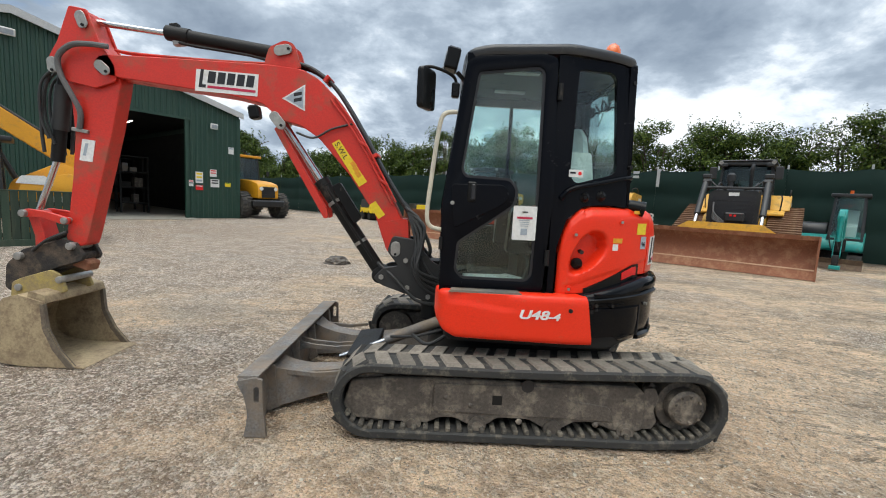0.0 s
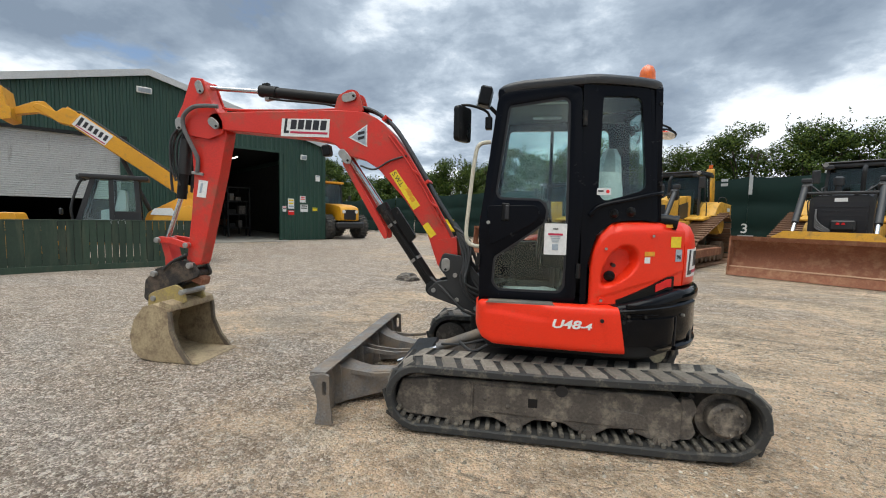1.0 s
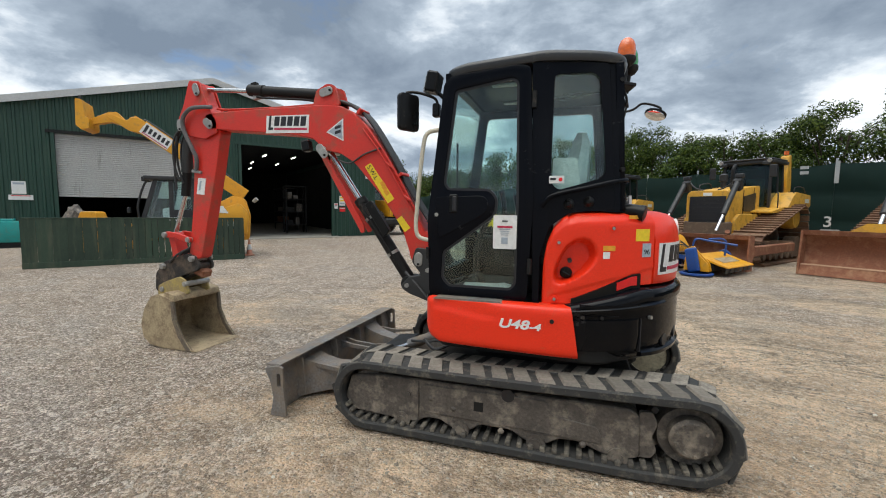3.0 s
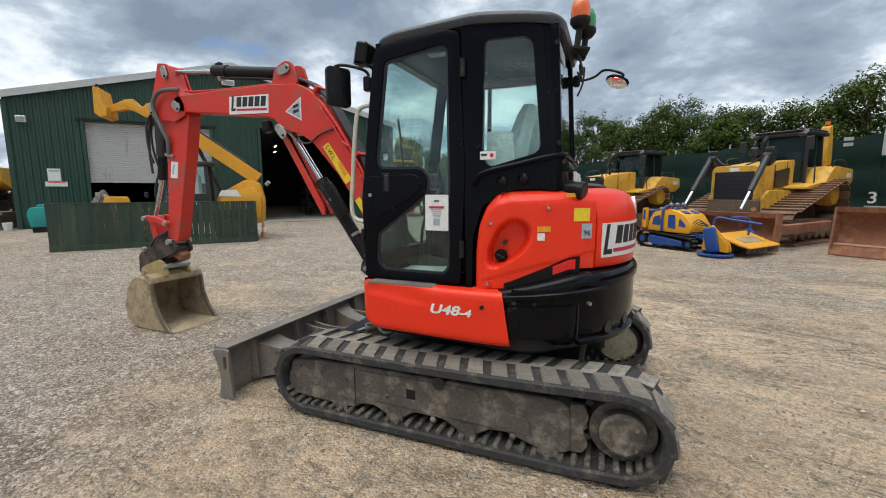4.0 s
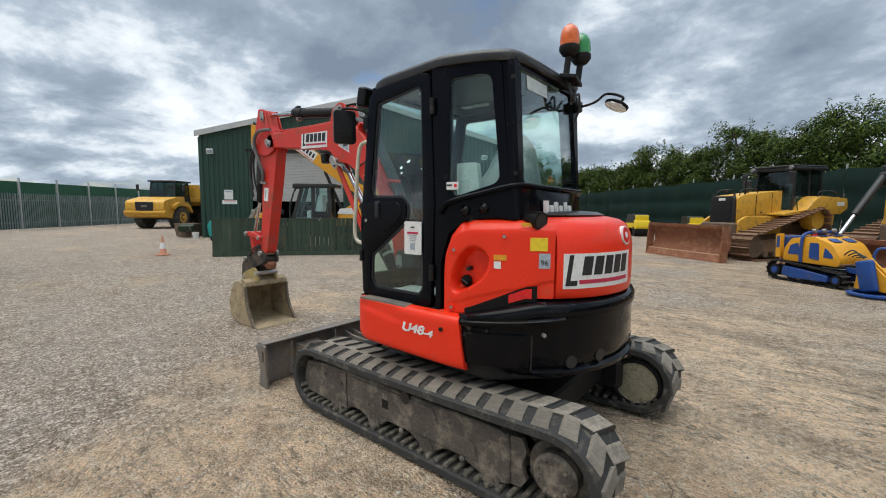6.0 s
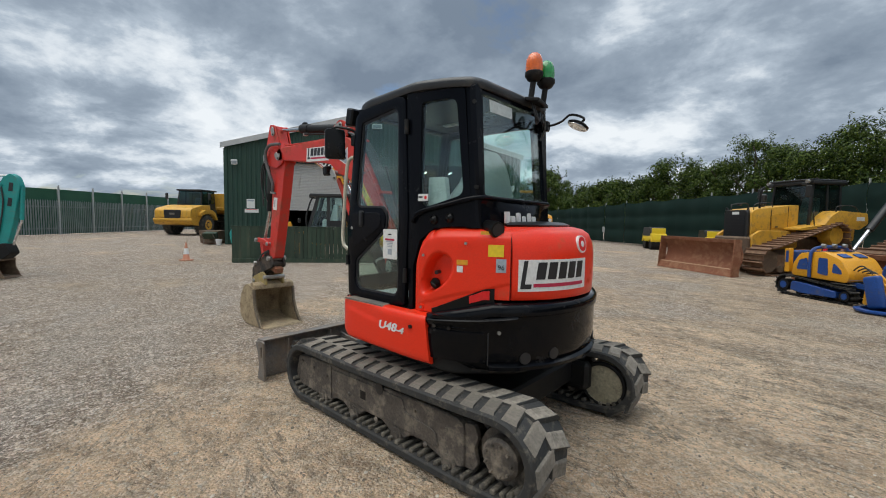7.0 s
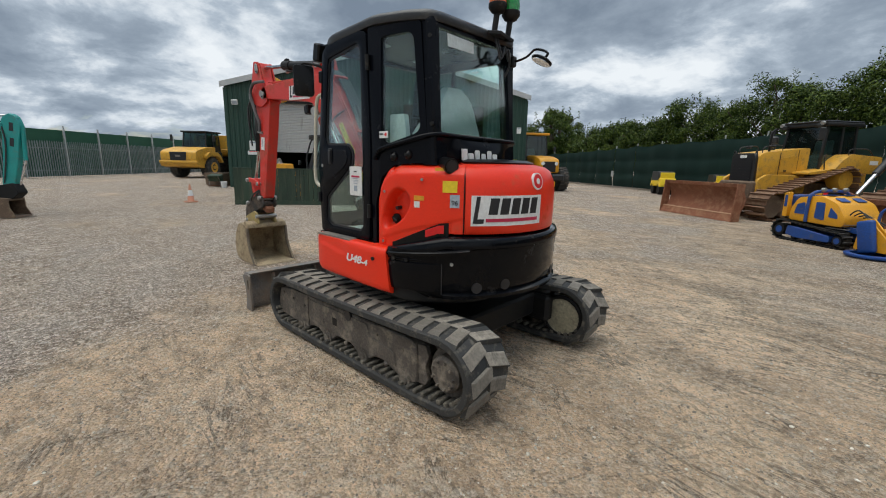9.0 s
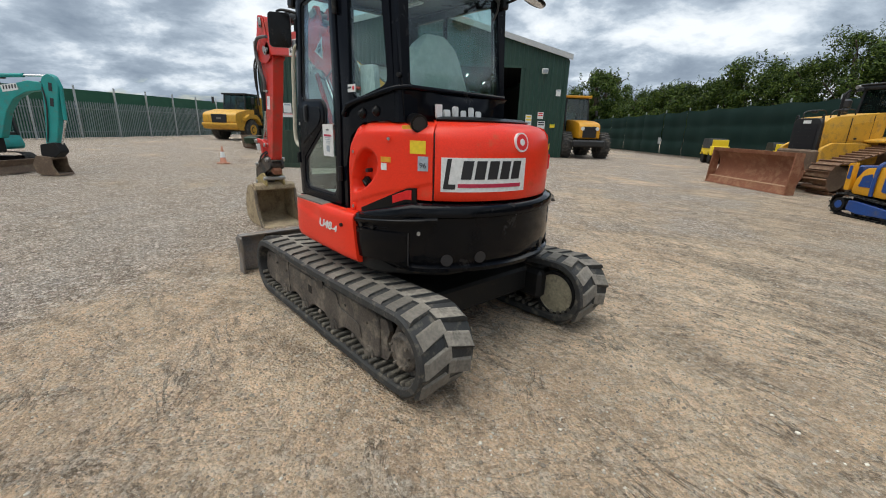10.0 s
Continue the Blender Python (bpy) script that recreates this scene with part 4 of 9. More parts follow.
# ---- palisade fence ----
def build_palisade():
    poly = [(-27.0, -9.0, 3.2), (-31.5, -2.5, 3.2), (-36.3, 4.4, 3.25), (-44.5, 14.2, 3.3), (-50, 21, 3.3)]
    o = thing("palisade_fence", Matrix.Identity(4), "galvanised steel palisade fence with green netting above", "fence")
    pts = along(poly, 2.75)
    for p in pts:
        part("post", B((p.x + 0.14, p.y + 0.11, 1.72), (0.08, 0.08, 3.40), (0, 0, 40)), M_POST, o, smooth=False)
    me = None
    for q in along(poly, 0.155):
        if me is None:
            bm = P([(-0.034, 0.06), (0.034, 0.06), (0.034, 2.3), (0.0, 2.42), (-0.034, 2.3)], -0.008, 0.012)
            me = to_mesh("pale", bm, M_GALV, False)
        ob = new("pale", me)
        ob.parent = o
        ob.matrix_basis = pose(q.x + 0.06, q.y - 0.05, 0, 0, 0, 52)
    for a, b in zip(pts, pts[1:]):
        d = b - a
        yaw = math.degrees(math.atan2(d.y, d.x))
        m = (a + b) / 2
        for z in (0.45, 1.95):
            part("rail", B((m.x, m.y, z), (d.xy.length, 0.05, 0.05), (0, 0, yaw)), M_GALV, o, smooth=False)
        part("net_panel", B((m.x - 0.06, m.y + 0.05, 1.61), (d.xy.length - 0.02, 0.012, 3.1), (0, 0, yaw)), M_NETL, o, "green netting, coloured as if sunlit", smooth=False)
    return o


build_palisade()

# ---- red mini excavator ----
CX, CY = 0.775, 3.465       # slew centre
set_org(CX, CY, 0)
exc = thing("mini_excavator", pose(CX, CY, 0), "red and black mini excavator on dusty rubber tracks, bucket lowered", "excavator")


def run_of_track():
    """Closed outline of a track belt: points, tangents, from two wheels and the ground."""
    c0, r0, c1, r1 = Vector((-0.335, 0.258)), 0.225, Vector((1.690, 0.284)), 0.234
    pts = []
    for a in np.linspace(268, 92, 15):
        pts.append(c0 + r0 * Vector((math.cos(radians(a)), math.sin(radians(a)))))
    for t in np.linspace(0.08, 0.92, 14):
        sag = -0.012 * math.sin(math.pi * t)
        p = c0 + Vector((0, r0))
        q = c1 + Vector((0, r1))
        pts.append(p.lerp(q, t) + Vector((0, sag)))
    for a in np.linspace(90, -84, 15):
        pts.append(c1 + r1 * Vector((math.cos(radians(a)), math.sin(radians(a)))))
    for x in np.linspace(1.58, -0.25, 14):
        pts.append(Vector((x, 0.036 + max(0.0, (x - 1.48) * 0.08))))
    return pts


def resample(pts, n):
    loop = pts + [pts[0]]
    cum = [0.0]
    for a, b in zip(loop, loop[1:]):
        cum.append(cum[-1] + (b - a).length)
    out = []
    for k in range(n):
        s = cum[-1] * k / n
        i = max(j for j in range(len(cum) - 1) if cum[j] <= s)
        a, b = loop[i], loop[i + 1]
        out.append((a.lerp(b, (s - cum[i]) / max(1e-9, cum[i + 1] - cum[i])), (b - a).normalized()))
    return out


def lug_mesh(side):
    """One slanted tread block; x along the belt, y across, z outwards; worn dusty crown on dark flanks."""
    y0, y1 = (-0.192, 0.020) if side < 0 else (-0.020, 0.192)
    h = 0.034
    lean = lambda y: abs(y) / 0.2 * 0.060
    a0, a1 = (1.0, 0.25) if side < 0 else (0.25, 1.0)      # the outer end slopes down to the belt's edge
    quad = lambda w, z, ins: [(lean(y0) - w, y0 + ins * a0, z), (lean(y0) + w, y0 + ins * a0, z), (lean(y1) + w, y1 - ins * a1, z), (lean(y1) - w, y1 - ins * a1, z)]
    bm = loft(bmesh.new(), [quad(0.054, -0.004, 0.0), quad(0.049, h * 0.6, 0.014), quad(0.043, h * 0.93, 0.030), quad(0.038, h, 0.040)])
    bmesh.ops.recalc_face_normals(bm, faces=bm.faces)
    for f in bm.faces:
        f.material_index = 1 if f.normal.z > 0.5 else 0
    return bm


SPX = 1.70                  # sprocket axle


def build_track(yc, nm):
    half = 0.2
    pts = run_of_track()
    tr = part("rubber_track", bmesh_belt(pts, yc, half), M_RUBBER, exc, "dusty black rubber track")
    keep = ORG.copy()
    set_org()
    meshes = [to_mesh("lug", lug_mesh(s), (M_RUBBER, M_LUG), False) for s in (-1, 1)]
    set_org(*keep)
    n = 38
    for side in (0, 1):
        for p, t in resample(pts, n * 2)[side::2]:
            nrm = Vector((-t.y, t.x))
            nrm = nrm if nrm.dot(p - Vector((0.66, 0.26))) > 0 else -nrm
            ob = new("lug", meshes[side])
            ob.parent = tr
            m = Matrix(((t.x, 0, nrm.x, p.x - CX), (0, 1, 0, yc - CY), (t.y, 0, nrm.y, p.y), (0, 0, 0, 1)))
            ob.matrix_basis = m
    inner = bmesh.new()
    for p, t in resample(pts, 76):
        if p.y > 0.16:
            continue
        nrm = Vector((-t.y, t.x))
        nrm = nrm if nrm.dot(p - Vector((0.66, 0.26))) > 0 else -nrm
        q = p - nrm * 0.050
        yaw = math.degrees(math.atan2(t.y, t.x))
        box(inner, (q.x, yc, q.y), (0.032, 0.365, 0.030), (0, -yaw, 0), 0.006)
    part("drive_bar", inner, M_DRIVE, tr, kind="stuff", smooth=False)
    s = 1 if yc < CY else -1          # outwards is -y for the near track
    o = yc - s * 0.132
    i = yc + s * 0.12
    fr = round_poly([(-0.52, 0.20), (-0.47, 0.37), (-0.2, 0.40), (0.05, 0.405), (0.7, 0.405), (1.37, 0.41), (1.43, 0.37), (1.44, 0.12), (1.38, 0.10), (1.25, 0.10), (1.09, 0.155), (0.98, 0.15), (0.9, 0.10), (0.78, 0.10), (0.68, 0.155), (0.48, 0.155), (0.41, 0.10), (0.29, 0.10), (0.2, 0.145), (0.10, 0.14), (0.03, 0.10), (-0.12, 0.10), (-0.44, 0.115)], 0.025)
    f = part("track_frame", P(fr, o, i, bev=0.008), M_FRAME, exc, "mud-streaked steel track frame")
    part("frame_seam", B((0.045, o, 0.26), (0.012, 0.02, 0.26)), M_FRAME, f)
    part("cover_plate", P(round_poly([(0.06, 0.19), (0.06, 0.375), (0.9, 0.385), (0.93, 0.30), (1.20, 0.27), (1.24, 0.17)], 0.03), o - s * 0.010, o, bev=0.003), M_FRAME, f, "mud-caked bolted side plate")
    part("grease_port", C((0.66, o - s * 0.013, 0.385), (0.66, o + s * 0.02, 0.385), 0.042, n=16), M_INK, f)
    for x in (0.14, 0.30, 0.62, 1.12):
        part("mud_lump", lathe(bmesh.new(), (x, o - s * 0.006, 0.20 + 0.09 * math.sin(x * 9)), (x, o - s, 0.2), [(0, 0.022), (0.006, 0.018), (0.012, 0.006)], 7), M_FRAME, f)
    part("grease_cover", B((0.47, o - s * 0.004, 0.28), (0.07, 0.014, 0.07), bev=0.004), M_DARK, f)
    for x in (-0.07, 0.35, 0.84, 1.32):
        r = part("bottom_roller", C((x, o - s * 0.01, 0.102), (x, i, 0.102), 0.058, n=18), M_FRAME, f)
        part("roller_cap", C((x, o - s * 0.022, 0.102), (x, o - s * 0.01, 0.102), 0.033, n=12), M_FRAME, r)
    part("top_roller", C((0.66, o + s * 0.02, 0.43), (0.66, i, 0.43), 0.035, n=14), M_DARK, f)
    part("idler", lathe(bmesh.new(), (-0.335, o + s * 0.03, 0.245), (-0.335, i, 0.245), [(0, 0.04), (0.0, 0.165), (0.05, 0.185), (0.2, 0.185), (0.26, 0.165), (0.26, 0.04)], 28), M_FRAME, exc, "steel front idler wheel")
    sp = part("sprocket", lathe(bmesh.new(), (SPX, o + s * 0.05, 0.275), (SPX, i, 0.275), [(0, 0.05), (0.0, 0.17), (0.05, 0.185), (0.16, 0.185), (0.22, 0.17), (0.22, 0.05)], 28), M_FRAME, exc, "steel drive sprocket")
    part("final_drive", lathe(bmesh.new(), (SPX, o - s * 0.030, 0.285), (SPX, i, 0.285), [(0, 0.03), (0.004, 0.10), (0.02, 0.118), (0.12, 0.122), (0.13, 0.15)], 26), M_FRAME, sp, "round mud-caked final drive hub")
    for k in range(9):
        a = 2 * math.pi * k / 9
        part("hub_bolt", C((SPX + 0.085 * math.cos(a), o - s * 0.045, 0.285 + 0.085 * math.sin(a)), (SPX + 0.085 * math.cos(a), o - s * 0.02, 0.285 + 0.085 * math.sin(a)), 0.009, n=6), M_FRAME, sp)
    for k in range(12):
        a = 2 * math.pi * k / 12
        part("tooth", B((SPX + 0.195 * math.cos(a), yc, 0.275 + 0.195 * math.sin(a)), (0.05, 0.05, 0.035), (0, -math.degrees(a), 0)), M_FRAME, sp)
    # inner cover of the travel motor
    tm = part("travel_motor_cover", lathe(bmesh.new(), (SPX - 0.01, yc + s * 0.085, 0.262), (SPX - 0.01, yc + s, 0.262), [(0, 0.19), (0.075, 0.19), (0.085, 0.178), (0.085, 0.162), (0.079, 0.155), (0.082, 0.12), (0.087, 0.06), (0.088, 0.01)], 32), M_DISC, exc, "pale dusty round travel motor cover")
    part("cover_ring", lathe(bmesh.new(), (SPX - 0.01, yc + s * 0.160, 0.262), (SPX - 0.01, yc + s, 0.262), [(0, 0.158), (0.014, 0.160), (0.016, 0.178), (0.0, 0.192)], 32), M_DARK, tm)
    for k in range(3):
        part("hose_fitting", C((SPX - 0.17 + 0.02 * k, yc + s * 0.15, 0.33 - 0.05 * k), (SPX - 0.30, yc + s * 0.19, 0.33 - 0.05 * k), 0.016, n=8), M_HOSE, tm)
    # ribs and bolts on the face of the frame
    for k, x in enumerate((-0.40, -0.22, -0.02, 0.10, 0.52, 0.74, 1.02, 1.30)):
        part("frame_bolt", C((x, o - s * 0.012, 0.335 - 0.02 * (k % 3)), (x, o + s * 0.01, 0.335 - 0.02 * (k % 3)), 0.011, n=6), M_FRAME, f)
    part("guard_plate", P(round_poly([(1.40, 0.115), (1.43, 0.395), (1.50, 0.40), (1.53, 0.33), (1.50, 0.25), (1.53, 0.17), (1.50, 0.12)], 0.015), o + s * 0.015, o + s * 0.05, bev=0.004), M_FRAME, f, "muddy sprocket guard")


def bmesh_belt(pts, yc, half):
    bm = bmesh.new()
    sec = [(-half, 0.010), (-half + 0.012, 0.020), (half - 0.012, 0.020), (half, 0.010), (half, -0.028), (half - 0.012, -0.038), (-half + 0.012, -0.038), (-half, -0.028)]
    rings = []
    fine = resample(pts, 120)
    for p, t in fine:
        nrm = Vector((-t.y, t.x))
        nrm = nrm if nrm.dot(p - Vector((0.66, 0.26))) > 0 else -nrm
        rings.append([(p.x + nrm.x * h, yc + y, p.y + nrm.y * h) for y, h in sec])
    vs = [[bm.verts.new(q) for q in r] for r in rings]
    for a, b in zip(vs, vs[1:] + vs[:1]):
        for j in range(len(sec)):
            bm.faces.new((a[j], a[(j + 1) % len(sec)], b[(j + 1) % len(sec)], b[j]))
    bmesh.ops.translate(bm, verts=bm.verts, vec=(0, 0, 0.0))
    return bm


build_track(2.682, "near")
build_track(4.240, "far")

# undercarriage and blade
part("undercarriage", P(round_poly([(0.0, 2.87), (1.45, 2.87), (1.45, 4.07), (0.0, 4.07)], 0.1), 0.24, 0.44, "z", 0.02), M_DARK, exc, "dark steel undercarriage")
part("slew_ring", C((CX, CY, 0.43), (CX, CY, 0.66), 0.42, n=40), M_DARK, exc)
for y in (2.88, 4.05):
    part("travel_motor_guard", B((1.42, y, 0.31), (0.34, 0.12, 0.24), bev=0.03), M_DARK, exc)
bl = part("dozer_blade", P([(-1.155, 0.375), (-1.12, 0.375), (-1.075, 0.25), (-1.068, 0.13), (-1.085, 0.0), (-1.112, 0.0), (-1.098, 0.13), (-1.105, 0.25)], 2.475, 4.475, bev=0.004), M_STEEL, exc, "worn grey steel dozer blade")
for y in (2.475, 4.455):
    slot = rrect(-1.052, -1.018, 0.22, 0.33, 0.015)
    part("end_plate", P(round_poly([(-1.16, 0.36), (-1.05, 0.385), (-1.0, 0.375), (-0.995, 0.2), (-0.975, 0.0), (-1.115, 0.0), (-1.085, 0.14), (-1.11, 0.26)], 0.012), y - 0.01, y + 0.012, holes=[slot]), M_STEEL, bl)
part("top_flange", P([(-1.16, 0.372), (-1.03, 0.38), (-1.03, 0.392), (-1.16, 0.386)], 2.487, 4.447), M_STEEL, bl)
for y in (2.88, 3.42, 3.52, 4.05):
    part("stay_plate", P(round_poly([(-1.09, 0.30), (-0.98, 0.275), (-0.78, 0.262), (-0.60, 0.285), (-0.60, 0.262), (-0.80, 0.235), (-1.0, 0.24), (-1.085, 0.22)], 0.012), y - 0.012, y + 0.012), M_STEEL, bl, "curved stiffening plate")
for y in (2.75, 3.25, 3.68, 4.18):
    part("rib", P([(-1.075, 0.03), (-1.0, 0.06), (-1.03, 0.36), (-1.10, 0.36)], y - 0.008, y + 0.008), M_STEEL, bl)


def blade_arm(y0, y1):
    bm = bmesh.new()
    secs = [(x, y0 + (y1 - y0) * k, z, w, h) for x, k, z, w, h in ((-1.075, -0.45, 0.165, 0.15, 0.15), (-1.0, -0.30, 0.155, 0.125, 0.125), (-0.88, -0.1, 0.150, 0.105, 0.100), (-0.7, 0.25, 0.160, 0.09, 0.080), (-0.45, 0.5, 0.195, 0.085, 0.075), (-0.2, 0.75, 0.245, 0.08, 0.075), (0.1, 1.0, 0.31, 0.07, 0.08))]
    loft(bm, [[(x, y - w, z - h), (x, y + w, z - h), (x, y + w * 0.8, z + h), (x, y - w * 0.8, z + h)] for x, y, z, w, h in secs])
    bevel(bm, sharp_edges(bm.edges, 30), 0.012)
    return bm


part("blade_arm", blade_arm(3.02, 3.20), M_STEEL, exc, "mud-caked blade push arm")
part("blade_arm", blade_arm(3.91, 3.73), M_STEEL, exc, "mud-caked blade push arm")
part("blade_bridge", B((-0.52, 3.465, 0.30), (0.22, 0.62, 0.04), (0, -8, 0), 0.01), M_DARK, exc)
part("blade_cylinder", C((-0.35, 3.36, 0.36), (0.12, 3.36, 0.56), 0.045, n=16), M_STEEL, exc, "grey blade ram")
part("blade_rod", C((-0.72, 3.36, 0.20), (-0.3, 3.36, 0.38), 0.022, n=12), M_CHROME, exc)
part("blade_hose", T([(0.1, 3.25, 0.5), (-0.1, 3.2, 0.46), (-0.3, 3.28, 0.42)], 0.012), M_HOSE, exc)
part("blade_hose", T([(0.15, 3.1, 0.52), (0.0, 3.05, 0.45), (-0.12, 3.12, 0.50)], 0.014), M_HOSE, exc)

# ---- upper body ----
part("deck", P(round_poly([(0.1, 2.72), (1.2, 2.66), (1.55, 3.0), (1.6, 3.5), (1.5, 4.0), (1.15, 4.28), (0.2, 4.28)], 0.1), 0.60, 0.93, "z", 0.02), M_DARK, exc, "black machine deck")
SKIRT = [(0.036, 2.80), (0.042, 2.735), (0.066, 2.672), (0.115, 2.630), (0.20, 2.608), (0.35, 2.601), (0.60, 2.598), (0.85, 2.600), (0.95, 2.606), (1.022, 2.618)]


def build_skirt():
    """Pressed side skirt: rounded front corner, turned edges, a shallow stepped field."""
    path = smooth_path(SKIRT, 5)
    rows = []
    for k, p in enumerate(path):
        d = (path[min(k + 1, len(path) - 1)] - path[max(k - 1, 0)]).normalized()
        nx, ny = d.y, -d.x
        z0, z1 = float(np.interp(p.x, [0.03, 0.05, 0.085, 0.17, 1.07], [0.79, 0.74, 0.69, 0.656, 0.640])), 0.967
        col = []
        prof = [(0.10, 0.0), (0.03, 0.0), (0.010, 0.03), (0.002, 0.09)] + [(0.0, t) for t in np.linspace(0.16, 0.84, 14)] + [(0.002, 0.90), (0.012, 0.965), (0.028, 0.995), (0.06, 1.0), (0.12, 1.0)]
        for dep, t in prof:
            z = z0 + (z1 - z0) * t
            step = 0.010 * min(1.0, max(0.0, (z - (0.868 + 0.02 * math.sin(p.x * 9))) / 0.018)) * min(1.0, max(0.0, (p.x - 0.10) / 0.05)) * min(1.0, max(0.0, (0.60 - p.x) / 0.12))
            dd = dep + (step if t < 0.93 else 0.0)
            x = p.x - nx * dd + 0.055 * (z1 - z) / 0.33 * (max(0.0, p.x) / 1.022) ** 5
            col.append((x, p.y - ny * dd, z))
        rows.append(col)
    return loft(bmesh.new(), rows)


sk = part("side_skirt", build_skirt(), M_RED, exc, "red steel side skirt with scuffed top edge", smooth=45)
part("scuff_strip", P([(0.14, 0.971), (0.58, 0.971), (0.60, 0.958), (0.12, 0.958)], 2.616, 2.70), M_STEEL, sk, "bare scuffed step edge")
part("skirt_plug", C((0.910, 2.590, 0.876), (0.910, 2.61, 0.876), 0.013, n=12), M_DARK, sk)
part("right_skirt", P(round_poly([(0.1, 0.965), (0.1, 0.70), (0.2, 0.655), (1.065, 0.642), (1.02, 0.968)], 0.03), 4.17, 4.352, bev=0.02, seg=2), M_RED, exc, "red steel side skirt")
part("right_hood", P(round_poly([(0.12, 0.93), (0.16, 1.2), (0.4, 1.36), (1.2, 1.5), (1.25, 0.93)], 0.08), 3.78, 4.30, bev=0.05, seg=3), M_RED, exc, "red bonnet beside the cab")


def ring_pt(r, deg, z):
    return (CX + r * math.cos(radians(deg)), CY + r * math.sin(radians(deg)), z)


def cw_top(deg):
    d = abs(deg)
    return 1.085 if d < 45 else 1.085 - (d - 45) / 30 * 0.115


def cring(r, deg, z):
    """The casting is flatter along the machine's sides than behind."""
    return ring_pt(r * (1.0 - 0.115 * (max(0.0, abs(deg) - 38) / 31) ** 1.25), deg, z)


cw = bmesh.new()
loft(cw, [[cring(0.60, a, 0.64), cring(0.85, a, 0.625), cring(0.925, a, 0.645), cring(0.965, a, 0.70), cring(0.978, a, 0.78), cring(0.976, a, cw_top(a) - 0.085), cring(0.992, a, cw_top(a) - 0.075), cring(0.994, a, cw_top(a) - 0.03), cring(0.980, a, cw_top(a) - 0.008), cring(0.94, a, cw_top(a)), cring(0.60, a, cw_top(a))] for a in np.linspace(-75, 75, 41)])
cwo = part("counterweight", cw, M_CWT, exc, "rounded glossy black counterweight", smooth=50)
# flush black discs stand in for the shade inside the recess holes
for a, z in ((-32, 0.735), (-19, 0.747), (19, 0.747), (32, 0.735)):
    p, q = Vector(cring(0.90, a, z)), Vector(cring(0.9795, a, z))
    part("recess_hole", C(p, q, 0.038, n=18), M_INK, cwo)

def cw_panel(a0, a1, lo, hi, lift, n=12):
    """A raised field on the counterweight; lo and hi give heights over the angle."""
    rows = []
    for a in np.linspace(a0, a1, n):
        e = 0.0 if a in (a0, a1) else 1.0
        z0, z1 = lo(a), hi(a)
        rows.append([cring(0.955, a, z0), cring(0.972 + lift * e, a, z0 + 0.012), cring(0.980 + lift * e, a, (z0 + z1) / 2), cring(0.978 + lift * e, a, z1 - 0.010), cring(0.955, a, z1)])
    return loft(bmesh.new(), rows)


part("side_panel", cw_panel(-74.5, -47, lambda a: 0.675 + 0.0009 * (a + 74), lambda a: 0.893 + 0.0006 * (a + 74), 0.020), M_CWT, cwo, "removable black side panel", smooth=50)
# no slot is cut: a black strip paints the shade inside it
part("hand_slot", cw_panel(-72, -55, lambda a: 0.897 + 0.0006 * (a + 72), lambda a: 0.918 + 0.0005 * (a + 72), 0.006, 8), M_INK, cwo)
part("lower_lip", loft(bmesh.new(), [[cring(0.955, a, 0.655), cring(0.985, a, 0.66), cring(0.99, a, 0.685), cring(0.965, a, 0.70)] for a in np.linspace(-46, 46, 22)]), M_CWT, cwo)
part("handle_ledge", loft(bmesh.new(), [[cring(0.95, a, 0.955 + (a + 72) * 0.0008), cring(1.0, a, 0.958 + (a + 72) * 0.0008), cring(1.0, a, 0.978 + (a + 72) * 0.0008), cring(0.95, a, 0.985 + (a + 72) * 0.0008)] for a in np.linspace(-70, -48, 10)]), M_CWT, cwo)
# two more holes whose shade is a black disc
for z in (0.955, 0.885):
    part("recess_hole", C(cring(0.90, 30, z), cring(0.9795, 30, z), 0.030, n=16), M_INK, cwo)
for a in (-69, -62):
    part("slot_bolt", C(cring(0.96, a, 0.908), cring(1.0, a, 0.908), 0.013, n=8), M_DARK, cwo)
part("panel_seam", loft(bmesh.new(), [[cring(r_, a_, z) for a_, r_ in ((-46.6, 0.96), (-46.6, 0.9835), (-46.2, 0.9835), (-46.2, 0.96))] for z in (0.69, 0.90)]), M_INK, cwo)
part("panel_catch", C(cring(0.97, -42.5, 0.905), cring(0.995, -42.5, 0.905), 0.012, n=6), M_PIN, cwo)
part("upper_ledge", loft(bmesh.new(), [[cring(0.94, a, z - 0.03), cring(1.004, a, z - 0.024), cring(1.010, a, z - 0.006), cring(0.985, a, z + 0.012), cring(0.94, a, z + 0.016)] for a, z in ((b_, 0.945 + 0.0016 * (b_ + 74)) for b_ in np.linspace(-74, -36, 14))]), M_CWT, cwo, "sloping black ledge over the hand slot")

SIDE_Y = 2.706
COVER = smooth_path([(0.835, 2.702), (0.95, 2.703), (1.05, 2.712), (1.15, 2.732), (1.25, 2.762), (1.35, 2.805), (1.43, 2.850), (1.505, 2.902)], 8)
COVER_S = [0.0]
for p_, q_ in zip(COVER, COVER[1:]):
    COVER_S.append(COVER_S[-1] + (q_ - p_).length)
COVER_END = COVER_S[-1]


def plan_of_cover(s):
    """Point and outward normal on the engine cover's plan; s in metres from its front edge."""
    k = min(len(COVER) - 2, max(j for j in range(len(COVER)) if COVER_S[j] <= max(0.0, s)))
    d = (COVER[k + 1] - COVER[k]).normalized()
    p = COVER[k] + d * (s - COVER_S[k])
    return (p.x, p.y), (d.y, -d.x)


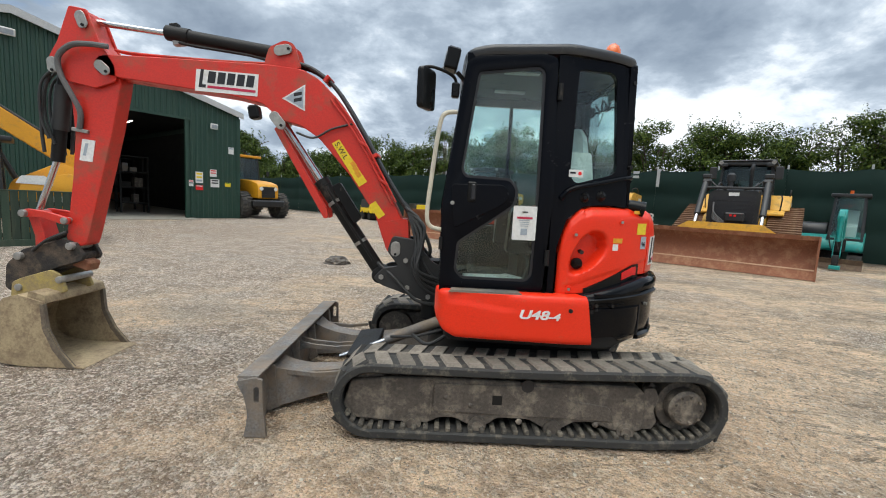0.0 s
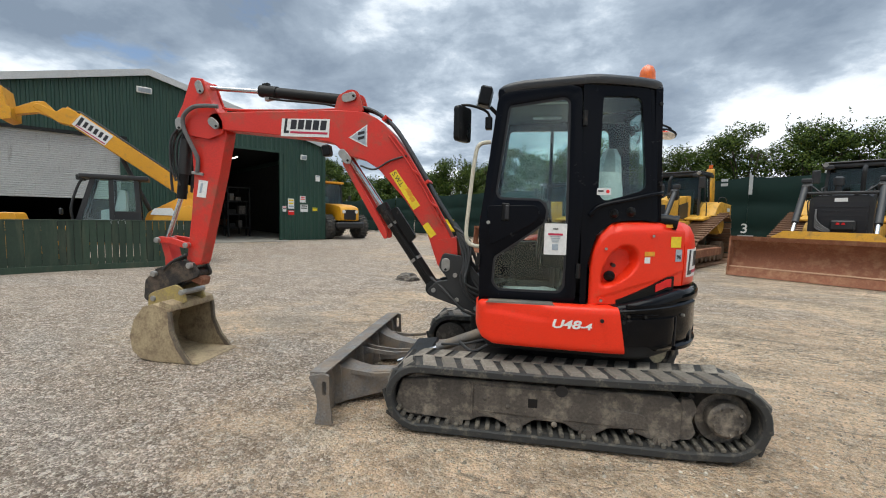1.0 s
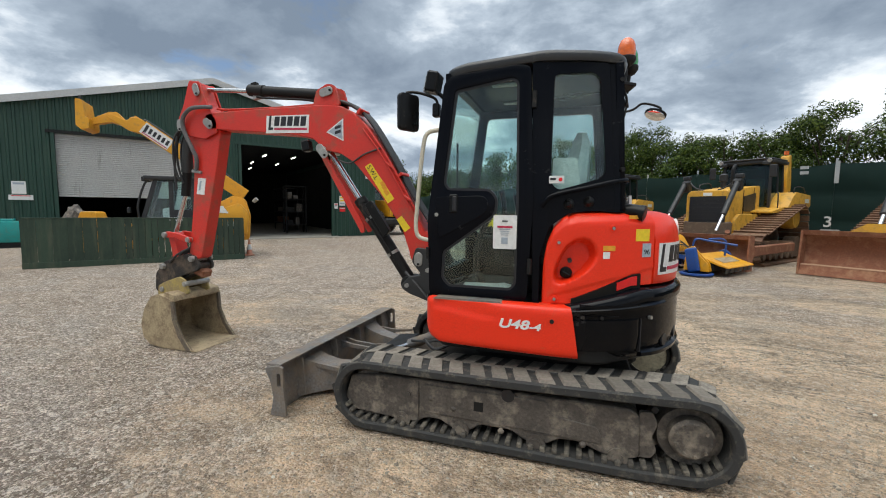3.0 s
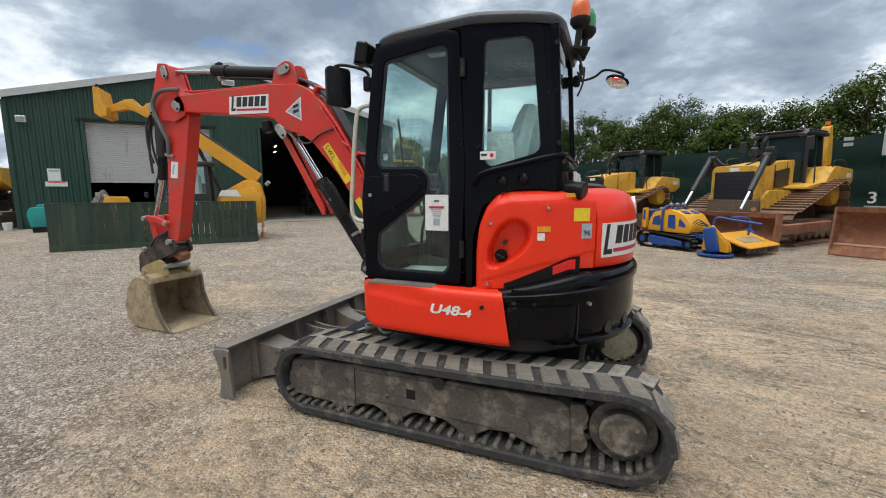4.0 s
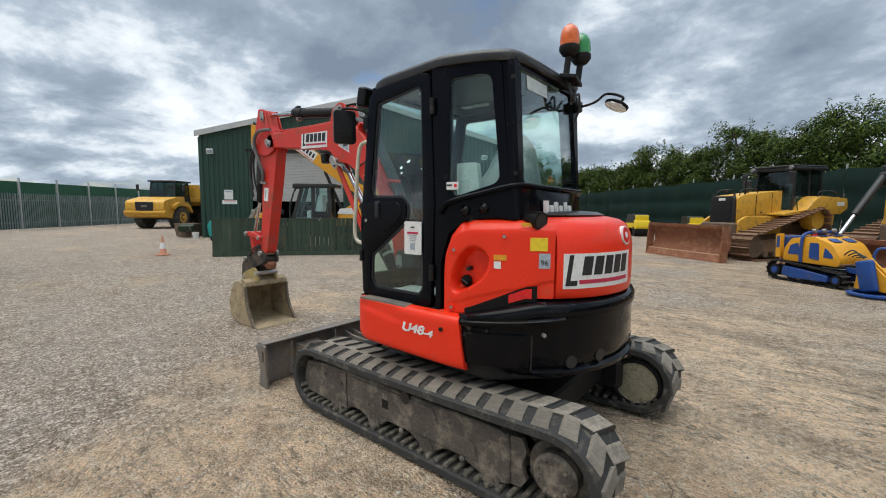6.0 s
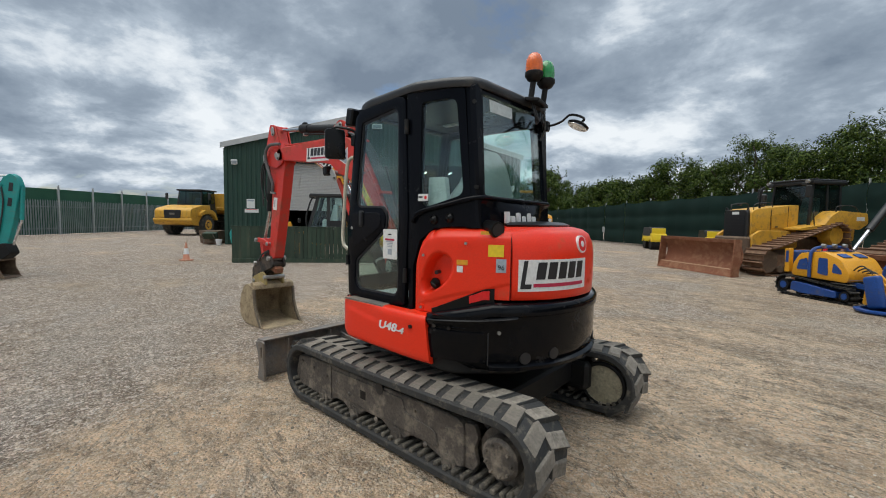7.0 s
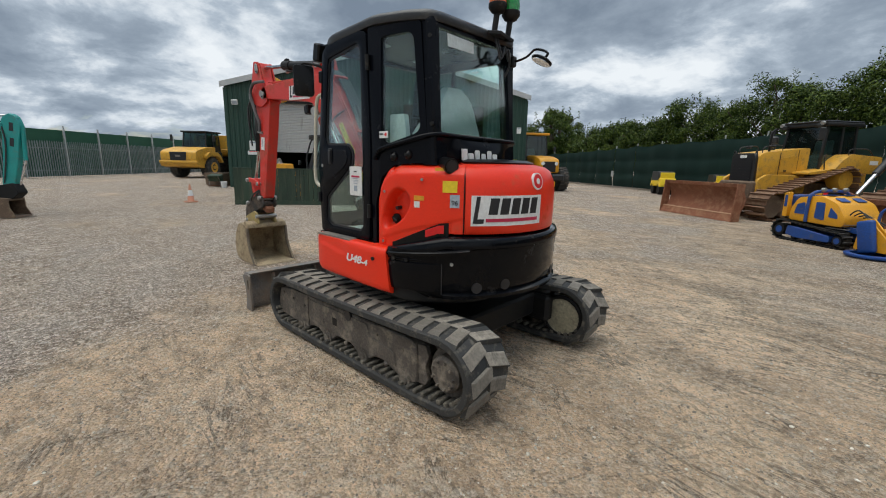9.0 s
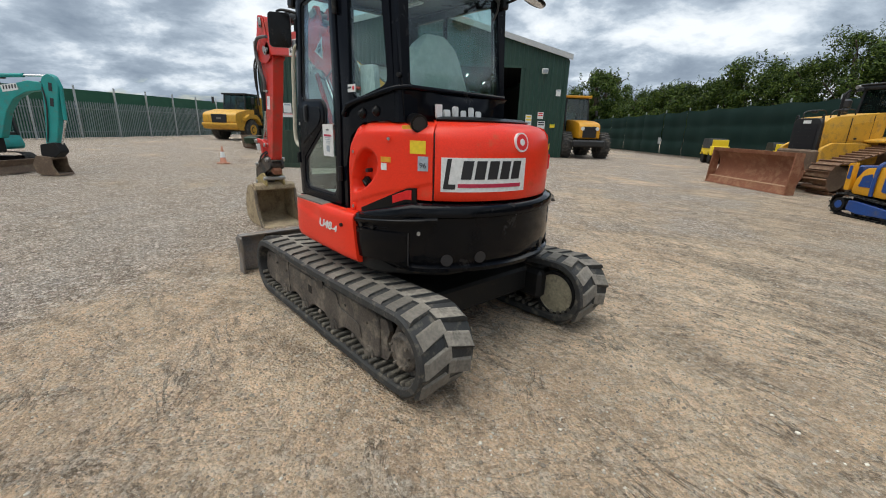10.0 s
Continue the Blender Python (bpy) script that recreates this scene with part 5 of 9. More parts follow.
def recess(x, z):
    """Depth of the tear-shaped filler recess."""
    u = ((x - 1.022) * 0.61 + (z - 1.236) * 0.79) / 0.165
    v = (-(x - 1.022) * 0.79 + (z - 1.236) * 0.61) / (0.092 + 0.028 * max(-1.0, min(1.0, u)))
    d = u * u + v * v
    return max(0.0, min(1.0, (1.10 - d) / 0.36))


def cover_top(s):
    pts = [(0.0, 1.24), (0.02, 1.36), (0.06, 1.46), (0.12, 1.525), (0.20, 1.555), (0.5, 1.56), (0.75, 1.555), (1.4, 1.555)]
    return float(np.interp(s, [p[0] for p in pts], [p[1] for p in pts]))


def cover_foot(s):
    return float(np.interp(s, [0.0, 0.19, 0.55, 0.7, 1.4], [0.965, 0.975, 1.10, 1.10, 1.10]))


def build_side_cover(mirror=False):
    bm, rows = bmesh.new(), []
    S = list(np.linspace(0, 0.02, 3)) + list(np.linspace(0.03, COVER_END - 0.004, 66))
    for s in S:
        (x, y), (nx, ny) = plan_of_cover(s)
        z0, z1 = cover_foot(s), cover_top(s)
        col = []
        for j in range(48):
            t = j / 47
            z = z0 + (z1 - z0) * t
            inset = 0.0
            edge = (z1 - z)
            if edge < 0.09:
                inset = 0.09 * (1 - math.sqrt(max(0, 1 - (1 - edge / 0.09) ** 2))) * (0.45 if s < 0.15 else 1.0)
            inset += 0.02 * max(0, 1 - s / 0.03) ** 2
            inset += 0.085 * recess(x, z) * (0.5 - 0.5 * math.cos(math.pi * recess(x, z)))
            inset -= 0.006 if z > 1.02 + 0.30 * max(0, x - 0.88) and recess(x, z) == 0 and edge > 0.05 and s > 0.045 else 0.0
            yy = y - ny * inset
            if mirror:
                yy = 2 * CY - yy
            col.append((x - nx * inset, yy, z))
        # turn the top edge inwards over the engine
        (xi, yi) = (x - nx * 0.28, y - ny * 0.28)
        col.append((xi, 2 * CY - yi if mirror else yi, z1 + 0.012))
        back = [(px_ - nx * 0.02, (py_ + ny * 0.02) if mirror else (py_ - ny * 0.02), pz_ - (0.004 if k_ == len(col) - 1 else 0.0)) for k_, (px_, py_, pz_) in enumerate(col)]
        rows.append(col + back[::-1])
    loft(bm, rows)
    return bm


cov = part("engine_side_cover", build_side_cover(), M_RED, exc, "glossy red engine side cover with filler recess", smooth=50)
part("engine_side_cover", build_side_cover(True), M_RED, exc, "glossy red engine side cover", smooth=50)
part("filler_cap", lathe(bmesh.new(), (0.978, SIDE_Y + 0.075, 1.165), (0.985, SIDE_Y - 0.2, 1.13), [(0, 0.038), (0.015, 0.038), (0.018, 0.030), (0.028, 0.030), (0.030, 0.018)], 20), M_PLAST, cov, "black filler cap")
part("filler_knob", B((0.979, SIDE_Y + 0.042, 1.160), (0.06, 0.012, 0.014), (0, 25, 0), 0.004), M_PLAST, cov)
# solid black disc painted for the shade in a small hole
part("filler_hole", C((1.0, SIDE_Y + 0.045, 1.243), (0.998, SIDE_Y + 0.09, 1.246), 0.014, n=12), M_INK, cov)
for s_, z in ((0.097, 1.361), (0.422, 1.456), (0.08, 0.998)):
    (x, y), (nx_, ny_) = plan_of_cover(s_)
    cs_ = part("cover_screw", lathe(bmesh.new(), (x - nx_ * 0.002, y - ny_ * 0.002, z), (x + nx_, y + ny_, z), [(0, 0.024), (0.012, 0.022), (0.013, 0.014), (0.009, 0.012)], 16), M_RED, cov)
    part("screw_head", C((x, y, z), (x + nx_ * 0.013, y + ny_ * 0.013, z), 0.010, n=8), M_PIN, cs_)


def hood_r(a):
    return 0.965 - 0.036 * (a / 35.0) ** 2


def rear_hood():
    bm, rows = bmesh.new(), []
    for a in np.linspace(-37.1, 37.1, 33):
        col = []
        for z, d in ((1.10, 0.004), (1.105, 0.0), (1.2, -0.004), (1.38, -0.002), (1.46, 0.012), (1.52, 0.04), (1.55, 0.085), (1.565, 0.15)):
            col.append(ring_pt(hood_r(a) - d, a, z))
        col.append(ring_pt(0.66, a, 1.58))
        col.append(ring_pt(0.66, a, 1.55))
        col.append(ring_pt(0.84, a, 1.53))
        col.append(ring_pt(hood_r(a) - 0.03, a, 1.42))
        col.append(ring_pt(hood_r(a) - 0.03, a, 1.10))
        rows.append(col)
    loft(bm, rows)
    return bm


for s_ in (-1, 1):
    part("cover_joint", loft(bmesh.new(), [[ring_pt(r_, s_ * a, z) for a in (37.2, 40.4) for r_ in ((0.84, 0.905) if a < 39 else (0.905, 0.84))] for z in (1.10, 1.50)]), M_INK, exc)
hood = part("rear_hood", rear_hood(), M_RED, exc, "glossy red rear engine bonnet", smooth=50)
part("hood_top", loft(bmesh.new(), [[ring_pt(0.50, a, 1.57), ring_pt(0.76, a, 1.565), ring_pt(0.77, a, 1.58), ring_pt(0.72, a, 1.598), ring_pt(0.50, a, 1.61)] for a in np.linspace(-36, 44, 24)]), M_PLAST, hood, "black bonnet top panel")


def cover_band(name, s0, s1, lo, hi, lift, material, label=""):
    """A band along the cover's foot; lo and hi are heights over the foot at its two ends."""
    bm, rows = bmesh.new(), []
    for k in range(15):
        t = k / 14
        s = s0 + (s1 - s0) * t
        (x, y), (nx, ny) = plan_of_cover(s)
        z0, z1 = cover_foot(s) + lo[0] + (lo[1] - lo[0]) * t, cover_foot(s) + hi[0] + (hi[1] - hi[0]) * t
        rows.append([(x - nx * 0.01, y - ny * 0.01, z0), (x - nx * 0.01, y - ny * 0.01, z1), (x + nx * lift, y + ny * lift, z1 - 0.004), (x + nx * lift, y + ny * lift, z0)])
    loft(bm, rows)
    return part(name, bm, material, cov, label)


cover_band("black_stripe", 0.18, 0.615, (-0.02, -0.02), (0.035, 0.075), 0.012, M_PLAST, "black trim band")
cover_band("reflector", 0.455, 0.585, (0.0, 0.0), (0.052, 0.060), 0.018, M_LENSR, "red rear reflector")


def decal(name, s, z, w, h, material, parent, label="", mirror=False, tilt=0):
    """A thin sticker lying on the rounded cover: s metres along it from its front edge."""
    bm, rows = bmesh.new(), []
    for k in range(9):
        (x, y), (nx, ny) = plan_of_cover(s + w * (k / 8 - 0.5))
        rows.append([(x + nx * 0.0075, y + ny * 0.0075, z - h / 2), (x + nx * 0.0075, y + ny * 0.0075, z + h / 2), (x + nx * 0.0095, y + ny * 0.0095, z + h / 2), (x + nx * 0.0095, y + ny * 0.0095, z - h / 2)])
    loft(bm, rows)
    return part(name, bm, material, parent, label, smooth=False)


decal("warning_label", 0.400, 1.332, 0.075, 0.032, M_OLAB, cov, "small orange label")
decal("warning_label", 0.385, 1.288, 0.042, 0.042, M_WHITE, cov, "small white label")
decal("warning_label", 0.618, 1.415, 0.098, 0.076, M_YLAB, cov, "yellow warning label")
lab96 = decal("noise_label", 0.652, 1.320, 0.064, 0.086, M_GLAB, cov, "grey-blue noise level label")


def text_mesh(name, body, size, m, material, parent, label="", depth=0.0015, shear=0.0, bold=0.0):
    """Lettering turned into a mesh; m places its baseline, x to the right, z out of the face."""
    cu = bpy.data.curves.new(name, "FONT")
    cu.body, cu.size, cu.extrude, cu.shear, cu.offset = body, size, depth, shear, bold
    cu.align_x, cu.align_y = "CENTER", "CENTER"
    tmp = new(name, cu)
    me = bpy.data.meshes.new_from_object(tmp.evaluated_get(bpy.context.evaluated_depsgraph_get()))
    bpy.data.objects.remove(tmp)
    me.name = name
    me.transform(Matrix.Translation(-ORG) @ m)
    me.materials.append(material)
    ob = new(name, me)
    ob.parent = parent
    return tagged(ob, label)


def on_side(x, y, z, tilt=0):
    """A face that looks towards -y."""
    return pose(x, y, z, 90, 0, 0) @ pose(0, 0, 0, 0, 0, tilt)


(px, py), (nx_, ny_) = plan_of_cover(0.652)
text_mesh("numerals", "96", 0.045, Matrix.Translation((px + nx_ * 0.0105, py + ny_ * 0.0105, 1.308)) @ pose(0, 0, 0, 90, 0, math.degrees(math.atan2(nx_, -ny_))), M_INK, lab96)
for word, x_, size_ in (("U48", 0.672, 0.080), ("-4", 0.806, 0.060)):
    t_ = text_mesh("model_lettering", word, size_, on_side(x_, 2.5955, 0.836 - (0.080 - size_) * 0.36), M_WHITE, sk, "white model lettering", shear=0.2, bold=0.0022)
    t_.data.transform(Matrix.Translation((x_ - CX, 0, 0)) @ Matrix.Diagonal((1.42, 1, 1, 1)) @ Matrix.Translation((CX - x_, 0, 0)))


def hood_strip(name, a0, a1, z0, z1, material, parent, r=0.9575, label=""):
    n = max(2, int(abs(a1 - a0) / 3) + 2)
    rows = [[ring_pt(hood_r(a) + r - 0.954, a, z0), ring_pt(hood_r(a) + r - 0.954, a, z1), ring_pt(hood_r(a) + r - 0.95, a, z1), ring_pt(hood_r(a) + r - 0.95, a, z0)] for a in np.linspace(a0, a1, n)]
    return part(name, loft(bmesh.new(), rows), material, parent, label, smooth=False)


def slant_strip(name, a0, a1, z0, z1, lean, material, parent, r):
    rows = [[ring_pt(hood_r(a) + r - 0.953, a, z0), ring_pt(hood_r(a + lean) + r - 0.953, a + lean, z1), ring_pt(hood_r(a + lean) + r - 0.95, a + lean, z1), ring_pt(hood_r(a) + r - 0.95, a, z0)] for a in np.linspace(a0, a1, 3)]
    return part(name, loft(bmesh.new(), rows), material, parent, smooth=False)


plate = hood_strip("name_plate", -34.8, 0.2, 1.158, 1.362, M_WHITE, hood, label="white company plate with dark bars and a crimson line")
slant_strip("bar", -34.0, -32.4, 1.175, 1.355, 1.4, M_INK, plate, 0.960)
slant_strip("bar", -32.4, -29.6, 1.175, 1.205, 0.2, M_INK, plate, 0.960)
for k in range(5):
    slant_strip("bar", -27.6 + k * 5.1, -23.7 + k * 5.1, 1.235, 1.345, 0.9, M_INK, plate, 0.960)
hood_strip("underline", -28.6, -2.2, 1.185, 1.208, M_PINK, plate, 0.9600)
lg = part("badge", C(ring_pt(0.935, -2, 1.452), ring_pt(0.962, -2, 1.457), 0.060, n=28), M_WHITE, hood, "round white and red badge")
part("badge_disc", C(ring_pt(0.95, -2, 1.455), ring_pt(0.964, -2, 1.4575), 0.050, n=28), M_LENSR, lg)
part("badge_mark", C(ring_pt(0.955, -2, 1.456), ring_pt(0.966, -2, 1.458), 0.022, n=8), M_WHITE, lg)
hood_strip("warning_label", 26, 33, 1.40, 1.44, M_YLAB, hood, 0.954, "yellow warning label")
part("rear_lamp", B(ring_pt(0.945, 42, 1.30), (0.02, 0.06, 0.11), (0, 0, 42), 0.004), M_LENSR, exc, "red rear lamp")
part("exhaust_elbow", tube(bmesh.new(), [(1.28, 2.90, 1.56), (1.36, 2.875, 1.565), (1.43, 2.85, 1.55)], 0.045, 14), M_PLAST, exc, "black exhaust outlet")
# the pipe is solid; a black disc gives the shade of its hollow end
part("exhaust_mouth", C((1.425, 2.852, 1.550), (1.4375, 2.8475, 1.5475), 0.040, n=18), M_INK, exc)
part("exhaust_collar", C((1.41, 2.857, 1.553), (1.435, 2.848, 1.548), 0.052, n=18), M_PLAST, exc)
decal("warning_label", 0.56, 1.527, 0.085, 0.022, M_OLAB, cov, "small orange label")

# ---- cab ----


def tapered(bm):
    """Cab side narrows towards the rear."""
    for v in bm.verts:
        v.co.y += 0.02 + 0.22 * max(0.0, v.co.x - 0.83)
    return bm


cab = part("cab_frame", tapered(P(round_poly([(0.775, 0.95), (0.815, 0.95), (0.815, 1.27), (0.87, 1.46), (0.98, 1.545), (1.1, 1.56), (1.255, 1.565), (1.245, 1.75), (1.19, 2.44), (1.16, 2.49), (0.735, 2.50), (0.735, 2.42)], 0.015), 2.69, 2.735, bev=0.006, holes=[round_poly([(0.87, 2.40), (1.10, 2.405), (1.135, 2.37), (1.192, 1.80), (1.165, 1.765), (0.91, 1.69), (0.865, 1.74)], 0.03)])), M_CAB, exc, "satin black cab frame")
part("lower_side", P([(0.06, 0.93), (0.82, 0.93), (0.82, 0.97), (0.06, 0.97)], 2.69, 2.75), M_CAB, cab)
part("waist_ridge", tapered(P(round_poly([(0.80, 1.60), (0.86, 1.66), (0.92, 1.675), (1.25, 1.75), (1.255, 1.73), (0.93, 1.655), (0.87, 1.63), (0.82, 1.585)], 0.008), 2.664, 2.695, bev=0.008, seg=2)), M_CAB, cab)
part("waist_lip", T([(0.815, 2.705, 1.585), (0.855, 2.700, 1.640), (0.92, 2.708, 1.668), (1.08, 2.742, 1.705), (1.21, 2.778, 1.738), (1.285, 2.808, 1.752), (1.322, 2.86, 1.756), (1.328, 3.0, 1.752), (1.328, 3.45, 1.746), (1.326, 3.70, 1.742)], 0.015, 10, 6), M_CAB, cab, "moulded lip under the windows")
for x in (0.979, 1.098):
    part("grab_knob", lathe(bmesh.new(), (x, 2.713 + 0.22 * (x - 0.83), 1.605 + 0.12 * (x - 0.98)), (x, 2.0, 1.605 + 0.12 * (x - 0.98)), [(0, 0.035), (0.012, 0.032), (0.02, 0.02), (0.03, 0.012)], 16), M_PLAST, cab)


def skewed(bm, k=0.055, z0=1.56, x0=1.318):
    for v in bm.verts:
        v.co.x += x0 - k * (v.co.z - z0)
    return bm


rear_hole = round_poly([(2.875, 1.765), (2.835, 2.425), (3.63, 2.425), (3.68, 1.745)], 0.04)
part("rear_frame", skewed(P(round_poly([(2.83, 1.56), (2.795, 2.475), (3.68, 2.475), (3.74, 1.56)], 0.02), -0.045, 0.0, "x", holes=[rear_hole])), M_CAB, cab)
for s, yy, yo in ((1, 2.798, 2.858), (-1, 3.76, 3.71)):
    bm = bmesh.new()
    loft(bm, [[(x1 - 0.10, yy, z), (x1 - 0.03, yy + s * 0.012, z), (x1, yo - s * 0.012, z), (x1, yo + s * 0.02, z), (x1 - 0.06, yo + s * 0.03, z), (x1 - 0.10, yy + s * 0.05, z)] for z, x1 in ((1.555, 1.318), (2.475, 1.264))])
    part("corner_pillar", bm, M_CAB, cab)
for z in (1.82, 2.36):
    part("pillar_bolt", C((1.285 - 0.055 * (z - 1.8), 2.82, z), (1.295 - 0.055 * (z - 1.8), 2.795, z), 0.014, n=10), M_DARK, cab)
band = bmesh.new()
loft(band, [[(1.20, y, 1.54), (1.34 - 0.5 * (y - 3.27) ** 2, y, 1.545), (1.375 - 0.5 * (y - 3.27) ** 2, y, 1.60), (1.37 - 0.5 * (y - 3.27) ** 2, y, 1.67), (1.325, y, 1.735), (1.20, y, 1.745)] for y in np.linspace(2.83, 3.74, 15)])
part("rear_band", band, M_CAB, cab)
bw = part("brand_bars", skewed(P([(3.03, 1.590), (3.075, 1.590), (3.075, 1.668), (3.03, 1.668)], 0.045, 0.062, "x")), M_WHITE, cab, "white brand mark drawn as bars")
for k in range(5):
    y0 = 3.095 + k * 0.070
    part("brand_bar", skewed(P(rrect(y0, y0 + 0.046, 1.590, 1.640 + (0.022 if k in (1, 3) else 0), 0.012, 2), 0.045, 0.064, "x")), M_WHITE, bw)

door_out = round_poly([(0.065, 0.975), (0.048, 1.49), (0.158, 2.395), (0.215, 2.44), (0.65, 2.475), (0.725, 2.455), (0.765, 1.63), (0.74, 0.975)], 0.03)
door_hole = round_poly([(0.235, 2.345), (0.615, 2.40), (0.655, 2.37), (0.672, 1.6), (0.668, 1.075), (0.63, 1.03), (0.2, 1.03), (0.148, 1.085), (0.158, 1.275), (0.42, 1.465), (0.51, 1.535), (0.52, 1.63), (0.475, 1.685), (0.19, 1.69), (0.158, 1.735)], 0.025)
door = part("door", P(door_out, 2.672, 2.708, bev=0.007, seg=2, holes=[door_hole]), M_CAB, exc, "black cab door with one large pane")
part("door_seal", P(offset_poly(door_hole, -0.003), 2.682, 2.698, holes=[offset_poly(door_hole, 0.016)]), M_INK, door)
pane = part("door_pane", P(offset_poly(door_hole, 0.004), 2.688, 2.692), M_GLASS, door, "tinted door glass", smooth=False)
wp = part("quarter_pane", tapered(P(round_poly([(0.865, 2.405), (1.105, 2.41), (1.14, 2.375), (1.197, 1.80), (1.165, 1.76), (0.905, 1.685), (0.86, 1.735)], 0.03), 2.705, 2.709)), M_GLASS, cab, "tinted side glass", smooth=False)
part("window_sticker", skewed(P([(2.97, 2.33), (3.24, 2.33), (3.24, 2.405), (2.965, 2.41)], -0.014, -0.012, "x")), M_SEAT, cab, "pale translucent sticker on the rear glass", smooth=False)
rp = part("rear_pane", skewed(P(offset_poly(rear_hole, 0.002), -0.02, -0.016, "x")), M_GLASS, cab, "tinted rear glass", smooth=False)
lp = part("door_latch", B((0.235, 2.668, 1.60), (0.06, 0.018, 0.13), bev=0.01), M_PLAST, door, "recessed black latch")
part("latch_lever", B((0.245, 2.655, 1.60), (0.028, 0.016, 0.10), bev=0.005), M_INK, lp)
part("handle_plate", P(round_poly([(0.10, 1.645), (0.44, 1.655), (0.475, 1.62), (0.47, 1.555), (0.41, 1.51), (0.13, 1.36)], 0.03), 2.666, 2.674, bev=0.003), M_CAB, door)
part("door_lock", C((0.115, 2.664, 1.525), (0.115, 2.674, 1.525), 0.013, n=14), M_PIN, door)
for z in (1.20, 2.25):
    part("hinge", C((0.752, 2.664, z - 0.05), (0.752, 2.664, z + 0.05), 0.016, n=10), M_DARK, door)
part("hinge", C((0.052, 2.668, 1.22), (0.052, 2.668, 1.30), 0.012, n=10), M_DARK, door)
qr = part("inspection_sheet", P(rrect(0.512, 0.665, 1.308, 1.528, 0.006, 2), 2.662, 2.666), M_WHITE, door, "white inspection sheet taped to the glass", smooth=False)
part("print_bar", B((0.588, 2.6605, 1.452), (0.10, 0.003, 0.014)), M_PINK, qr)
part("print_bar", B((0.588, 2.6605, 1.49), (0.035, 0.003, 0.008)), M_INK, qr)
for k in range(4):
    part("print_bar", B((0.588, 2.6605, 1.436 - k * 0.012), (0.07 - 0.008 * k, 0.003, 0.004)), M_GLAB, qr)
part("print_block", B((0.588, 2.6605, 1.362), (0.042, 0.003, 0.042)), M_GLAB, qr)
wl_ = part("window_label", P(rrect(0.856, 0.948, 1.732, 1.779, 0.005, 2), 2.712, 2.7155), M_WHITE, cab, "small red and white window label", smooth=False)
part("print_bar", B((0.880, 2.711, 1.759), (0.035, 0.003, 0.012)), M_INK, wl_)
part("print_block", C((0.926, 2.710, 1.756), (0.926, 2.7125, 1.756), 0.012, n=10), M_LENSR, wl_)

# roof
ROOF = round_poly([(0.146, 2.81), (0.175, 2.728), (0.285, 2.692), (0.83, 2.688), (1.10, 2.742), (1.262, 2.792), (1.300, 2.90), (1.300, 3.68), (1.22, 3.775), (0.27, 3.775), (0.146, 3.69)], 0.05, 3)
roof = bmesh.new()
loft(roof, [[(x, y, z + 0.052 * (1 - ((x - 0.80) / 0.64) ** 2)) for x, y in offset_poly(ROOF, i)] for z, i in ((2.430, 0.012), (2.462, 0.0), (2.482, 0.006), (2.497, 0.03), (2.508, 0.075), (2.514, 0.15))])
part("roof", roof, M_ROOF, cab, "weathered dark grey cab roof", smooth=45)
part("roof_lining", P([(0.2, 2.73), (1.19, 2.83), (1.24, 2.88), (1.24, 3.72), (0.2, 3.72)], 2.43, 2.436, "z"), M_PLAST, cab)
# front and right sides
for y in (2.745, 3.73):
    bm = bmesh.new()
    loft(bm, [[(x, y - 0.022, z), (x + 0.06, y - 0.022, z), (x + 0.06, y + 0.022, z), (x, y + 0.022, z)] for x, z in ((0.065, 0.93), (0.052, 1.5), (0.172, 2.425))])
    part("front_pillar", bm, M_CAB, cab)
part("front_header", B((0.19, 3.22, 2.435), (0.06, 0.98, 0.06)), M_CAB, cab)
door.location.y += 0.028        # the door stands just proud of the frame
part("front_sill", B((0.09, 3.22, 1.02), (0.06, 0.98, 0.2)), M_CAB, cab)
part("windscreen_bar", B((0.085, 3.22, 1.50), (0.03, 0.98, 0.03)), M_CAB, cab)
bm = bmesh.new()
loft(bm, [[(x, 2.735, z), (x + 0.005, 2.735, z), (x + 0.005, 3.705, z), (x, 3.705, z)] for x, z in ((0.078, 1.1), (0.07, 1.5), (0.185, 2.41))])
ws = part("windscreen", bm, M_GLASS, cab, smooth=False)
rs = round_poly([(0.07, 0.95), (0.05, 1.5), (0.17, 2.44), (1.2, 2.44), (1.285, 1.56), (1.28, 0.95)], 0.02)
rh = round_poly([(0.14, 1.35), (0.13, 1.5), (0.235, 2.37), (1.12, 2.37), (1.18, 1.72), (1.0, 1.5), (0.9, 1.35)], 0.04)
part("right_frame", P(rs, 3.735, 3.77, holes=[rh]), M_CAB, cab)
rg = part("right_pane", P(offset_poly(rh, 0.002), 3.75, 3.754), M_GLASS, cab, smooth=False)
part("window_bar", B((0.62, 3.745, 1.9), (0.03, 0.02, 0.95)), M_CAB, cab)
for ob in (pane, wp, rp, ws, rg):
    ob.visible_shadow = False
# inside
part("cab_floor", P([(0.1, 2.72), (0.85, 2.72), (0.95, 2.85), (1.25, 2.85), (1.25, 3.73), (0.1, 3.73)], 0.93, 0.97, "z"), M_PLAST, cab)
part("rear_shelf", P([(1.0, 0.97), (1.25, 0.97), (1.25, 1.60), (1.06, 1.60)], 2.86, 3.73), M_PLAST, cab)
seat = part("seat", P(round_poly([(0.62, 1.27), (0.60, 1.36), (0.66, 1.42), (1.0, 1.40), (1.02, 1.28)], 0.04), 2.98, 3.50, bev=0.03, seg=3), M_SEAT, cab, "seat under a pale plastic cover")
sb = bmesh.new()
